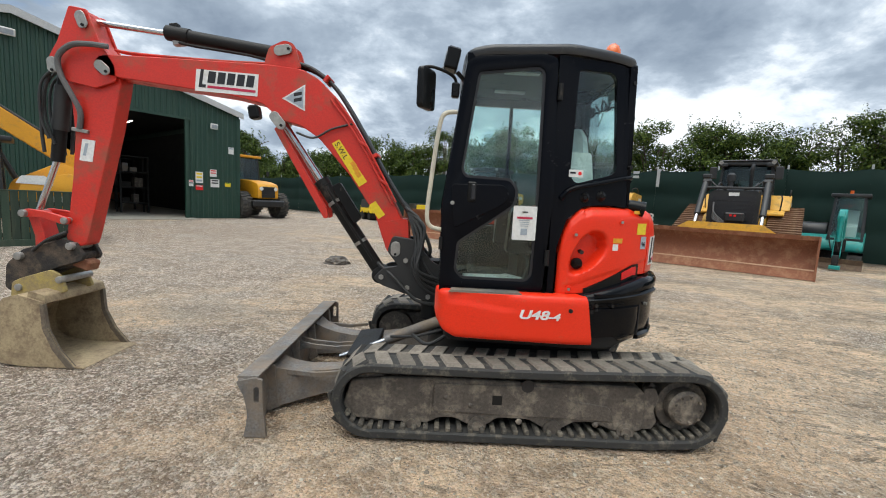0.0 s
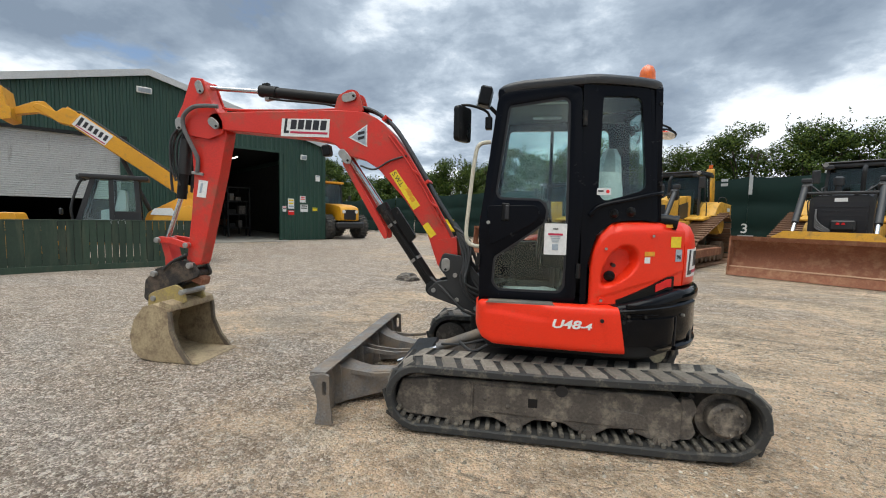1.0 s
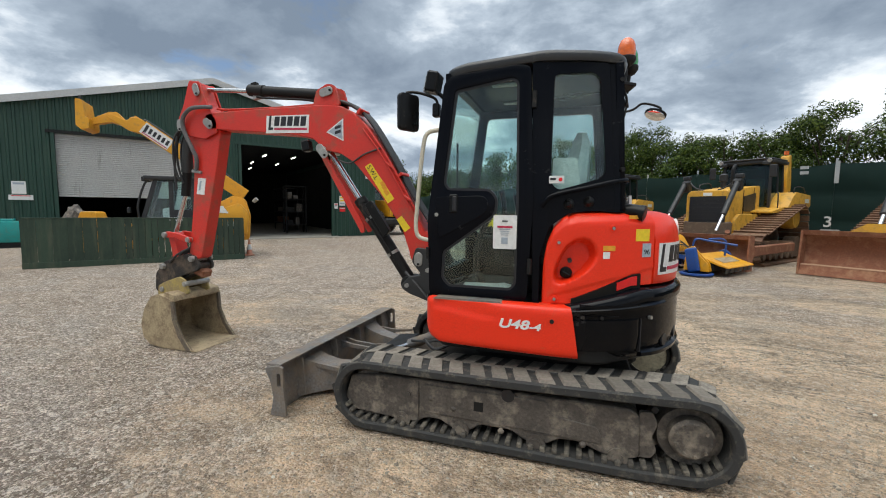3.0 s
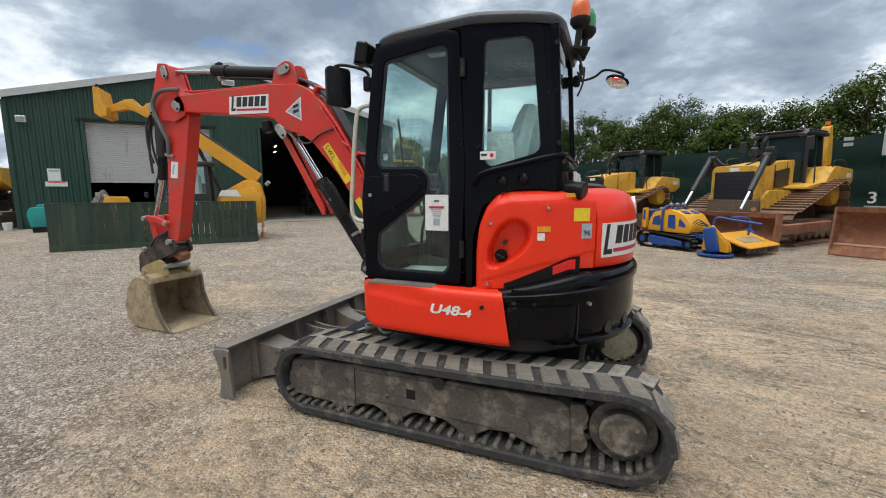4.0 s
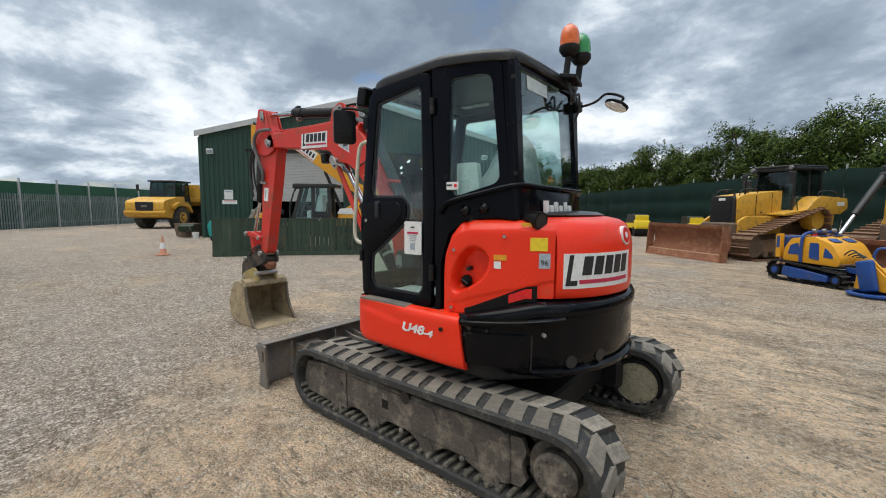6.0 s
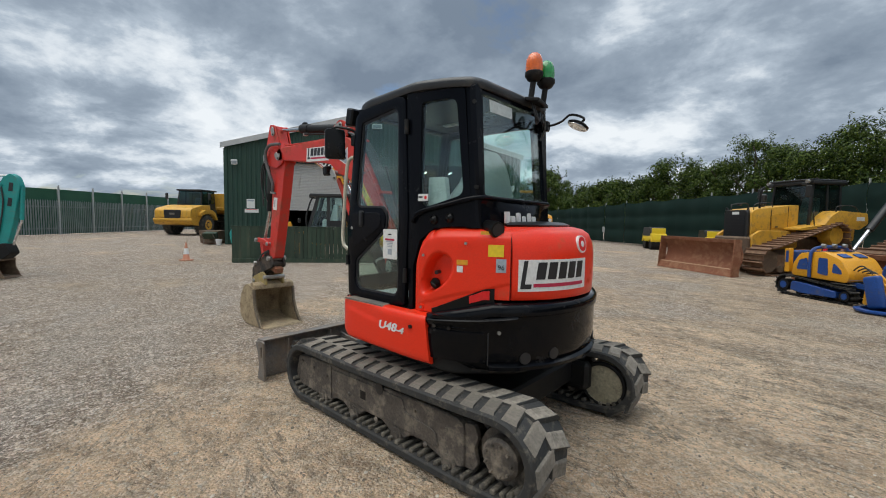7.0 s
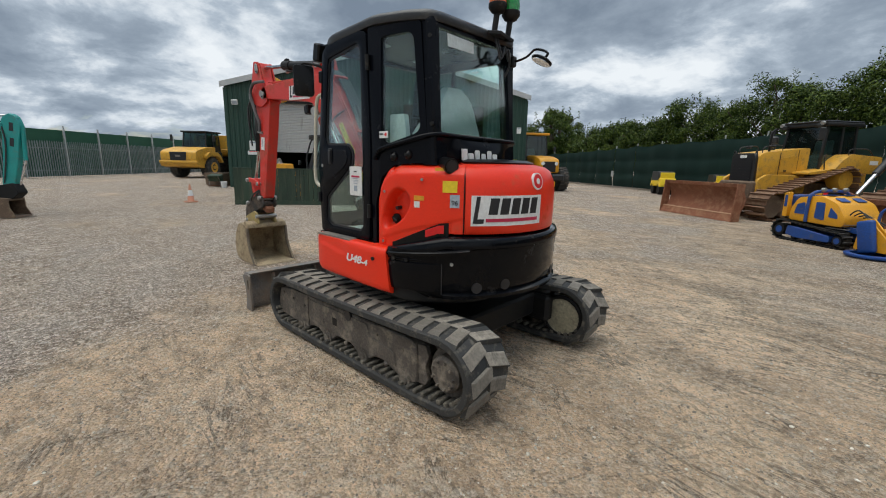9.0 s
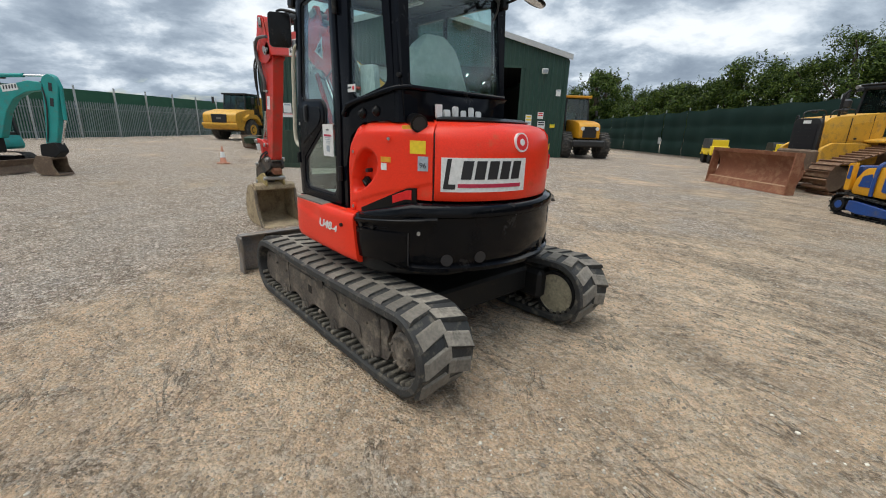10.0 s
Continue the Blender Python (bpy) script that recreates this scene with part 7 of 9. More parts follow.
part("arm_hose", T([(-2.66, BY0 - 0.01, 2.60), (-2.78, BY0 - 0.05, 2.60), (-2.92, BY0 - 0.05, 2.585), (-3.03, BY0 - 0.04, 2.50), (-3.03, BY0 - 0.03, 2.37), (-2.95, BY0 - 0.02, 2.2), (-2.91, BY0 + 0.0, 2.08), (-2.93, BY0 + 0.01, 1.95)], 0.021, 10), M_GHOSE, arm, "grey sleeved hose")
part("hose_clip", B((-2.93, AY0 - 0.01, 1.94), (0.13, 0.03, 0.03), (0, 8, 0), 0.004), M_PIN, arm)
part("arm_label", P([(-2.955, 1.70), (-2.85, 1.69), (-2.82, 1.865), (-2.925, 1.875)], AY0 - 0.004, AY0), M_WHITE, arm, "white label", smooth=False)
part("label_print", P([(-2.925, 1.74), (-2.90, 1.74), (-2.875, 1.84), (-2.90, 1.84)], AY0 - 0.006, AY0 - 0.0035), M_GLAB, arm, smooth=False)
# bucket ram and linkage
for k in range(4):
    part("ram_hose", T([(-3.06 - 0.01 * k, AY0 - 0.03 + 0.05 * k, 2.44), (-3.19 - 0.012 * k, AY0 - 0.05 + 0.06 * k, 2.30), (-3.215 - 0.015 * k, AY0 - 0.045 + 0.06 * k, 2.05), (-3.17, AY0 - 0.03 + 0.05 * k, 1.86 - 0.04 * k)], 0.011, 8, 5), M_HOSE, arm)
part("ram_sleeve", C((-3.118, BM, 2.30), (-3.165, BM, 1.94), 0.060, n=18), M_HOSE, arm)
bk = part("bucket_ram", C((-3.105, BM, 2.40), (-3.20, BM, 1.68), 0.048, n=18), M_DARK, exc, "black bucket ram")
part("ram_rod", C((-3.20, BM, 1.70), (-3.38, BM, 1.25), 0.024, n=14), M_CHROME, bk, "rod")
part("ram_pipe", T([(-3.15, AY0 - 0.02, 2.38), (-3.20, AY0 - 0.03, 2.2), (-3.235, AY0 - 0.02, 1.95), (-3.23, AY0 - 0.01, 1.75)], 0.013), M_HOSE, bk)
part("ram_pipe", T([(-3.08, AY1 + 0.0, 2.36), (-3.12, AY1 + 0.01, 2.1), (-3.14, AY1 + 0.0, 1.75)], 0.013), M_HOSE, bk)
for y0, y1 in ((AY0 - 0.045, AY0 - 0.015), (AY1 + 0.015, AY1 + 0.045)):
    part("side_link", P(round_poly([(-3.43, 1.25), (-3.38, 1.28), (-3.22, 1.265), (-3.03, 1.215), (-3.03, 1.165), (-3.1, 1.165), (-3.24, 1.21), (-3.40, 1.21)], 0.02), y0, y1, bev=0.004), M_REDARM, bk)
part("bucket_link", P(round_poly([(-3.42, 1.26), (-3.33, 1.27), (-3.26, 1.0), (-3.25, 0.93), (-3.36, 0.93), (-3.36, 1.05)], 0.03), AY0 + 0.0, AY1 - 0.0, bev=0.006), M_REDARM, bk)
pin(-3.39, 1.24, AY0 - 0.075, AY1 + 0.075, 0.03, bk)
pin(-3.065, 1.195, AY0 - 0.06, AY1 + 0.06, 0.028, bk)
# quick hitch
hitch = part("quick_hitch", P(round_poly([(-3.60, 0.60), (-3.58, 0.80), (-3.44, 0.935), (-3.2, 1.01), (-3.10, 1.04), (-2.99, 1.01), (-2.93, 0.90), (-2.95, 0.86), (-3.14, 0.80), (-3.35, 0.70), (-3.52, 0.56)], 0.03), AY0 - 0.035, AY0 + 0.0, bev=0.005), M_HITCH, exc, "black quick hitch")
part("hitch_cheek", P(round_poly([(-3.60, 0.60), (-3.58, 0.80), (-3.44, 0.935), (-3.2, 1.01), (-3.10, 1.04), (-2.99, 1.01), (-2.93, 0.90), (-2.95, 0.86), (-3.14, 0.80), (-3.35, 0.70), (-3.52, 0.56)], 0.03), AY1, AY1 + 0.035, bev=0.005), M_HITCH, hitch)
part("hitch_body", P(round_poly([(-3.55, 0.6), (-3.5, 0.78), (-3.2, 0.92), (-2.96, 0.93), (-2.97, 0.86), (-3.3, 0.70)], 0.03), AY0, AY1), M_HITCH, hitch)
for x, z in ((-3.02, 0.985), (-3.45, 0.88)):
    pin(x, z, AY0 - 0.07, AY1 + 0.07, 0.032, hitch)
for k in range(3):
    part("hitch_hose", T([(-3.06, AY0 - 0.03 + 0.05 * k, 1.10), (-3.20, AY0 - 0.06 + 0.05 * k, 1.03), (-3.34, AY0 - 0.045 + 0.06 * k, 0.93)], 0.013), M_HOSE, hitch)
part("hitch_latch", B((-3.0, BM, 0.83), (0.16, 0.13, 0.09), (0, 20, 0), 0.015), M_RUST, hitch)

# ditching bucket, lip towards the machine
BKY0, BKY1 = 3.325, 3.925
shell_out = [(-3.10, 0.545), (-3.30, 0.60), (-3.42, 0.565), (-3.53, 0.42), (-3.585, 0.25), (-3.56, 0.10), (-3.46, 0.02), (-3.30, 0.0), (-2.845, 0.0)]
shell_in = [(-2.85, 0.014), (-3.29, 0.02), (-3.44, 0.045), (-3.535, 0.115), (-3.555, 0.25), (-3.505, 0.41), (-3.405, 0.54), (-3.30, 0.575), (-3.11, 0.52)]
bucket = part("bucket", P(shell_out + shell_in, BKY0, BKY1), M_BUCKET, exc, "muddy steel digging bucket resting on the gravel", smooth=40)
cheek = [(-3.10, 0.545), (-3.30, 0.60), (-3.42, 0.565), (-3.53, 0.42), (-3.585, 0.25), (-3.56, 0.10), (-3.46, 0.02), (-3.30, 0.0), (-2.87, 0.003), (-3.0, 0.16), (-3.08, 0.33)]
for y in (BKY0 - 0.012, BKY1 - 0.008):
    part("bucket_side", P(cheek, y, y + 0.02, bev=0.003), M_BUCKET, bucket)
    part("wear_edge", P([(-2.87, 0.003), (-3.0, 0.16), (-3.08, 0.33), (-3.095, 0.53), (-3.125, 0.53), (-3.115, 0.33), (-3.04, 0.15), (-2.93, 0.003)], y - 0.006, y + 0.026), M_BUCKIN, bucket)
part("cutting_edge", P([(-2.81, 0.0), (-2.83, 0.014), (-3.02, 0.024), (-3.02, 0.004)], BKY0 - 0.005, BKY1 + 0.005), M_BUCKET, bucket, "worn bare cutting edge")
part("bucket_top_bar", P(round_poly([(-3.08, 0.53), (-3.10, 0.60), (-3.22, 0.63), (-3.24, 0.57)], 0.015), BKY0, BKY1), M_BUCKET, bucket)
for y in (AY0 - 0.075, AY1 + 0.045):
    part("bucket_ear", P(round_poly([(-3.52, 0.50), (-3.50, 0.66), (-3.42, 0.70), (-3.18, 0.78), (-3.10, 0.74), (-3.05, 0.60), (-3.2, 0.56), (-3.36, 0.53)], 0.025), y, y + 0.03, bev=0.004), M_YELW, bucket, "faded yellow bucket ear")
for x, z in ((-3.44, 0.62), (-3.10, 0.70)):
    pin(x, z, AY0 - 0.09, AY1 + 0.09, 0.03, bucket)
set_org()

# ---- machines standing in the yard; each is built facing +x ----
M_CATB = mat("black_machine_paint", (0.012, 0.012, 0.013), (0.02, 0.02, 0.02), rough=0.45, bump=0.05, dirt=(0.06, 0.055, 0.045), dirt_amt=0.08)
M_SILVER = mat("bare_ram_rod", (0.66, 0.66, 0.66), (0.6, 0.6, 0.6), rough=0.25, metal=0.9, bump=0.0)
M_JCBY = mat("orange_yellow_paint", (0.76, 0.36, 0.012), (0.66, 0.30, 0.012), rough=0.4, scale=1.5, fine=60, bump=0.03, dirt=(0.40, 0.22, 0.06), dirt_amt=0.2)
M_EDGE = mat("pale_worn_rust", (0.50, 0.30, 0.18), (0.38, 0.22, 0.13), rough=0.7, bump=0.1)
M_DBROWN = mat("brown_muddy_steel", (0.16, 0.10, 0.065), (0.11, 0.075, 0.05), rough=0.8, bump=0.2, dirt=(0.22, 0.16, 0.10), dirt_amt=0.4)


def glazed_cab(root, x0, x1, y0, y1, z0, z1, lean=0.12, frame_m=None, glass=None, roof_m=None, t=0.07, mid=True):
    """Cab of posts, glass panes and a roof slab."""
    frame_m, glass, roof_m = frame_m or M_CATB, glass or M_DGLASS, roof_m or M_CATB
    c = part("cab", B(((x0 + x1) / 2, (y0 + y1) / 2, z0 + 0.04), (x1 - x0, y1 - y0, 0.08), bev=0.01), frame_m, root, "glazed operator's cab")
    zs = z0 + (z1 - z0) * 0.36
    xm = (x0 + x1) / 2 - 0.08
    for y in (y0, y1):
        s = 1 if y == y0 else -1
        yi = y + s * 0.06
        for (a, b) in (((x1, z0), (x1 - lean, z1)), ((x0, z0), (x0 + 0.05, z1))) + ((((xm, z0), (xm, z1)),) if mid else ()):
            bm = bmesh.new()
            loft(bm, [[(a[0] - t / 2, y, a[1]), (a[0] + t / 2, y, a[1]), (a[0] + t / 2, y + s * t, a[1]), (a[0] - t / 2, y + s * t, a[1])],
                      [(b[0] - t / 2, yi, b[1]), (b[0] + t / 2, yi, b[1]), (b[0] + t / 2, yi + s * t, b[1]), (b[0] - t / 2, yi + s * t, b[1])]])
            part("post", bm, frame_m, c, smooth=False)
        part("lower_panel", B((x0 + (xm - x0) / 2, y + s * 0.045, (z0 + zs) / 2), (xm - x0, 0.03, zs - z0)), frame_m, c, smooth=False)
        bm = bmesh.new()
        loft(bm, [[(x0, y + s * 0.025, z0 + 0.06), (x1, y + s * 0.025, z0 + 0.06), (x1, y + s * 0.03, z0 + 0.06), (x0, y + s * 0.03, z0 + 0.06)],
                  [(x0 + 0.05, yi + s * 0.02, z1), (x1 - lean, yi + s * 0.02, z1), (x1 - lean, yi + s * 0.025, z1), (x0 + 0.05, yi + s * 0.025, z1)]])
        part("pane", bm, glass, c, smooth=False).visible_shadow = False
    for a, b, nm in ((x1, x1 - lean, "windscreen"), (x0, x0 + 0.05, "rear_pane")):
        bm = bmesh.new()
        loft(bm, [[(a, y0 + 0.06, z0 + 0.1), (a + 0.005, y0 + 0.06, z0 + 0.1), (a + 0.005, y1 - 0.06, z0 + 0.1), (a, y1 - 0.06, z0 + 0.1)],
                  [(b, y0 + 0.1, z1), (b + 0.005, y0 + 0.1, z1), (b + 0.005, y1 - 0.1, z1), (b, y1 - 0.1, z1)]])
        part(nm, bm, glass, c, smooth=False).visible_shadow = False
    part("roof", B(((x0 + x1 - lean) / 2 + 0.02, (y0 + y1) / 2, z1 + 0.05), (x1 - x0 + 0.12, y1 - y0 + 0.08, 0.12), bev=0.03, seg=2), roof_m, c)
    part("driver_seat", P(round_poly([(xm - 0.3, z0 + 0.08), (xm + 0.25, z0 + 0.08), (xm + 0.25, z0 + 0.5), (xm - 0.05, z0 + 0.55), (xm - 0.15, z0 + 1.05), (xm - 0.3, z0 + 1.05)], 0.06), (y0 + y1) / 2 - 0.25, (y0 + y1) / 2 + 0.25, bev=0.03), M_SEAT, c, "pale covered seat")
    return c


def ram_between(root, p, q, r, split=0.55, rod=None, body=None):
    p, q = Vector(p), Vector(q)
    m = p.lerp(q, split)
    o = part("lift_ram", C(p, m, r, n=14), body or M_CATB, root, "hydraulic ram")
    part("ram_rod", C(m, q, r * 0.55, n=12), rod or M_SILVER, o)
    return o


def dozer(at, yaw, W, label, half=1.5, shoe=0.72, blade_h=1.3, front="yellow", rear_post=False, spill=False, rams=True, size=1.0, short=0.0):
    d = thing("bulldozer", pose(at[0], at[1], 0, 0, 0, yaw) @ Matrix.Diagonal((size, size, size, 1)), label, "bulldozer", "bulldozers along the fence")
    # blade: curved, with cutting edge and end bits
    n = 9
    face = [(0.16 - 0.34 * math.sin(math.pi * t) * 0.8 - 0.18 * t + (0.10 * t ** 3), 0.02 + blade_h * t) for t in np.linspace(0, 1, n)]
    back = [(x - 0.05, z) for x, z in face[::-1]]
    b = part("blade", P(face + back, -W / 2, W / 2), M_RUST, d, "broad rusty steel blade", smooth=40)
    part("cutting_edge", P([(0.17, 0.005), (0.20, 0.01), (0.095, 0.235), (0.05, 0.22)], -W / 2 - 0.01, W / 2 + 0.01), M_RUST, b)
    part("edge_ridge", P([(0.05, 0.225), (0.115, 0.225), (0.10, 0.25), (0.04, 0.25)], -W / 2, W / 2), M_EDGE, b, "pale worn ridge")
    for s in (-1, 1):
        part("end_bit", P([(face[0][0] + 0.04, 0.0), (face[0][0] - 0.25, 0.0), (face[-1][0] - 0.22, blade_h), (face[-1][0] + 0.03, blade_h + 0.02)], s * W / 2 - 0.02, s * W / 2 + 0.02), M_RUST, b)
        part("push_arm", P([(-0.32, 0.35), (-0.32, 0.6), (-3.0, 0.62), (-3.0, 0.38)], s * ((half + 0.10) if rear_post else (half - 0.80)) - 0.07, s * ((half + 0.10) if rear_post else (half - 0.80)) + 0.07, bev=0.02), M_RUST, d, "rusty push arm")
        part("brace", C((-0.35, s * (half - 0.5), 0.95), (-1.2, s * (half - 0.8), 0.5), 0.06, n=10), M_RUST, d)
    part("top_rib", P([(face[-1][0], blade_h - 0.08), (face[-1][0] - 0.25, blade_h - 0.1), (face[-1][0] - 0.22, blade_h + 0.02), (face[-1][0] + 0.03, blade_h + 0.025)], -W / 2, W / 2), M_RUST, b)
    for y in np.linspace(-W / 2 + 0.5, W / 2 - 0.5, 4):
        part("back_rib", P([(x - 0.045, z) for x, z in face[1:-1]] + [(face[-1][0] - 0.3, blade_h * 0.85), (face[-1][0] - 0.42, 0.25)], y - 0.03, y + 0.03), M_RUST, b)
    if spill:
        part("winch_box", B((-1.24, 0.08, 1.36), (0.16, 0.46, 0.24), bev=0.03), M_CATB, d, "black box with two red lamps")
        for y in (0.0, 0.1):
            part("red_lamp", B((-1.15, y, 1.40), (0.01, 0.06, 0.05)), M_LENSR, d)
        for k in range(4):
            part("front_hose", T([(-1.30, -0.45, 1.75 - 0.1 * k), (-1.18, -0.40, 1.45 - 0.06 * k), (-1.22, -0.15, 1.22 - 0.02 * k)], 0.02), M_GHOSE, d)
        part("light_bar", B((-1.35, 0, 2.16), (0.12, 1.35, 0.07), bev=0.015), M_CATB, d)
        part("spill_guard", P([(-1.1, blade_h), (1.1, blade_h), (0.8, blade_h + 0.2), (-0.8, blade_h + 0.2)], face[-1][0] - 0.06, face[-1][0] - 0.02, "x"), M_CATY, b, "yellow spill guard")
    # tracks with a raised rear sprocket
    path = []
    for c, r, a0, a1 in ((Vector((-1.55, 0.45)), 0.42, 100, -90), (Vector((-4.55, 0.42)), 0.39, 270, 195), (Vector((-4.15, 1.30)), 0.36, 205, 68)):
        for a in np.linspace(a0, a1, 8):
            path.append(c + r * Vector((math.cos(radians(a)), math.sin(radians(a)))))
    shoe_me = to_mesh("track_shoe", P([(-0.085, 0.0), (0.085, 0.0), (0.085, 0.03), (-0.06, 0.03), (-0.06, 0.075), (-0.085, 0.075)], -shoe / 2, shoe / 2), M_RUSTY2, False)
    ctr = Vector((-3.2, 0.75))
    for s in (-1, 1):
        y = s * (half - shoe / 2)
        tr = part("crawler", C((-1.55, y - 0.16, 0.45), (-1.55, y + 0.16, 0.45), 0.36, n=24), M_DBROWN, d, "rusty steel crawler track")
        part("idler", C((-4.55, y - 0.16, 0.42), (-4.55, y + 0.16, 0.42), 0.32, n=20), M_DBROWN, tr)
        part("sprocket", lathe(bmesh.new(), (-4.15, y - 0.2, 1.30), (-4.15, y + 0.2, 1.30), [(0, 0.12), (0.0, 0.28), (0.1, 0.32), (0.3, 0.32), (0.4, 0.28), (0.4, 0.12)], 24), M_CATY, tr, "yellow final drive")
        part("roller_frame", P(round_poly([(-1.3, 0.25), (-1.4, 0.6), (-2.6, 0.66), (-4.3, 0.6), (-4.4, 0.25)], 0.08), y - 0.14, y + 0.14, bev=0.02), M_RUSTY2, tr)
        for x in np.linspace(-2.0, -4.1, 6):
            part("roller", C((x, y - 0.2, 0.2), (x, y + 0.2, 0.2), 0.11, n=12), M_DBROWN, tr)
        for p, t in resample(path, 46):
            nrm = Vector((-t.y, t.x))
            nrm = nrm if nrm.dot(p - ctr) > 0 else -nrm
            ob = new("track_shoe", shoe_me)
            ob.parent = tr
            ob.matrix_basis = Matrix(((t.x, 0, nrm.x, p.x), (0, 1, 0, y), (t.y, 0, nrm.y, p.y), (0, 0, 0, 1)))
    # hull, engine, fenders, tank
    part("hull", B((-3.1, 0, 0.85), (3.6, 1.3, 0.7), bev=0.05), M_DBROWN, d)
    fm = M_CATB if front == "black" else M_CATY
    part("bonnet", P(round_poly([(-1.62, 1.0), (-1.58, 2.02), (-1.75, 2.12), (-3.35, 2.30), (-3.5, 2.30), (-3.5, 1.0)], 0.06), -0.52, 0.52, bev=0.04, seg=2), M_CATB if spill else M_CATY, d, "engine bonnet")
    gx, gw = (-1.34, 0.60) if rams else (-1.50, 0.46)        # front and half width of the guard
    g = part("radiator_guard", P(round_poly([(-gw, 1.02), (-gw, 1.98), (0.1 - gw, 2.1), (gw - 0.1, 2.1), (gw, 1.98), (gw, 1.02)], 0.05), -1.64, gx, "x", 0.02), fm, d, "front radiator guard")
    part("grille", P([(0.1 - gw, 1.05), (gw - 0.1, 1.05), (gw - 0.1, 1.93), (0.1 - gw, 1.93)], gx - 0.002, gx + 0.02, "x"), M_INK, g, "dark grille")
    for k in range(7):
        part("grille_bar", B((gx + 0.026, 0, 1.16 + 0.11 * k), (0.012, 2 * gw - 0.24, 0.018)), M_CATB, g)
    part("badge", B((gx + 0.01, 0, 1.99), (0.02, 0.24, 0.09)), M_WHITE, g, "pale badge plate")
    for s in (-1, 1):
        part("side_louvre", P(round_poly([(-2.4, 1.5), (-2.4, 1.95), (-3.2, 2.08), (-3.2, 1.5)], 0.03), s * 0.528 - 0.008, s * 0.528 + 0.008), M_CATB if front == "yellow" else M_CATY, d)
        if rams:
            ram_between(d, (-1.45, s * 0.72, 2.35), (-0.30, s * 0.74, 0.95), 0.075, 0.68)
            part("ram_yoke", B((-1.5, s * 0.70, 2.25), (0.22, 0.2, 0.34), (0, 20, 0), 0.03), M_CATB, d)
            part("ram_hose", T([(-1.5, s * 0.6, 2.35), (-1.45, s * 0.4, 2.18), (-1.5, s * 0.2, 2.12)], 0.02), M_HOSE, d)
            part("work_light", B((-1.55, s * 0.72, 2.50), (0.12, 0.22, 0.12), bev=0.02), M_CATB, d)
        else:
            part("grab_rail", T([(-1.56, s * 0.36, 2.09), (-1.54, s * 0.42, 2.18), (-1.54, s * 0.47, 1.95)], 0.018), M_CATB, d)
            part("work_light", B((-2.1, s * 0.45, 2.32), (0.1, 0.16, 0.1), bev=0.02), M_CATB, d)
        part("fender", P(round_poly([(-2.9, 1.45), (-2.9, 1.52), (-3.6, 1.62), (-5.3, 1.80), (-5.3, 1.72), (-3.6, 1.5)], 0.02), s * 0.75 - 0.35, s * 0.75 + 0.35, bev=0.01), M_CATY, d)
        part("side_tank", P(round_poly([(-3.7, 1.62), (-4.0, 1.95), (-4.3, 2.12), (-5.5, 2.05), (-5.55, 1.7), (-5.2, 1.5), (-4.2, 1.58)], 0.06), s * 0.95 - 0.26, s * 0.95 + 0.26, bev=0.04, seg=2), M_CATY, d, "yellow side tank")
        part("grab_rail", T([(-3.6, s * 0.98, 1.6), (-3.5, s * 1.0, 2.0), (-3.6, s * 0.95, 2.1)], 0.018), M_CATB, d)
    part("rear_body", B((-5.35, 0, 1.6), (0.7, 1.5, 1.0), bev=0.06, seg=2), M_CATY, d, "yellow rear body")
    for s in (-1, 1):
        part("side_frame", P(round_poly([(-1.45, 0.72), (-1.45, 1.25), (-1.75, 1.42), (-2.9, 1.42), (-3.3, 1.2), (-3.3, 0.85)], 0.06), s * 0.66 - 0.05, s * 0.66 + 0.05, bev=0.015), M_CATY, d, "yellow side frame")
        part("panel_seam", B((-2.35, s * 0.532, 1.75), (0.014, 0.012, 0.75)), M_INK, d)
        part("panel_seam", B((-3.05, s * 0.532, 1.8), (0.014, 0.012, 0.85)), M_INK, d)
        part("panel_latch", B((-2.6, s * 0.535, 1.55), (0.10, 0.014, 0.05), bev=0.004), M_CATB, d)
        part("tank_cap", C((-4.6, s * 0.95, 2.08), (-4.6, s * 0.95, 2.15), 0.06, n=12), M_CATB, d)
        part("tank_rail", T([(-4.2, s * 1.16, 2.08), (-4.25, s * 1.17, 2.26), (-4.9, s * 1.17, 2.28), (-5.2, s * 1.16, 2.06)], 0.016), M_CATB, d)
        part("step", B((-3.25, s * 0.95, 1.38), (0.34, 0.26, 0.04), bev=0.008), M_CATB, d)
        part("tank_decal", B((-5.2, s * 1.213, 1.86), (0.34, 0.006, 0.13)), M_WHITE, d, "white decal plate", smooth=False)
        part("front_lamp", C((-3.62, s * 0.68, 3.10), (-3.54, s * 0.68, 3.09), 0.06, n=12), M_PIN, d)
        part("bonnet_rail", T([(-1.75, s * 0.42, 2.10), (-1.8, s * 0.45, 2.30), (-2.4, s * 0.45, 2.36), (-2.5, s * 0.44, 2.18)], 0.015), M_CATB, d)
    part("rear_badge", B((-5.3, -0.76, 1.9), (0.3, 0.012, 0.12)), M_WHITE, d)
    part("exhaust", tube(bmesh.new(), [(-2.15, 0.28, 2.1), (-2.15, 0.28, 2.62), (-2.18, 0.28, 2.78), (-2.30, 0.28, 2.88)], 0.048 if rams else 0.036, 12), M_DARK, d, "dark exhaust stack")
    part("air_intake", lathe(bmesh.new(), (-2.9, -0.28, 2.15), (-2.9, -0.28, 9), [(0, 0.07), (0.3, 0.07), (0.31, 0.12), (0.5, 0.12), (0.55, 0.06)], 16), M_CATB, d)
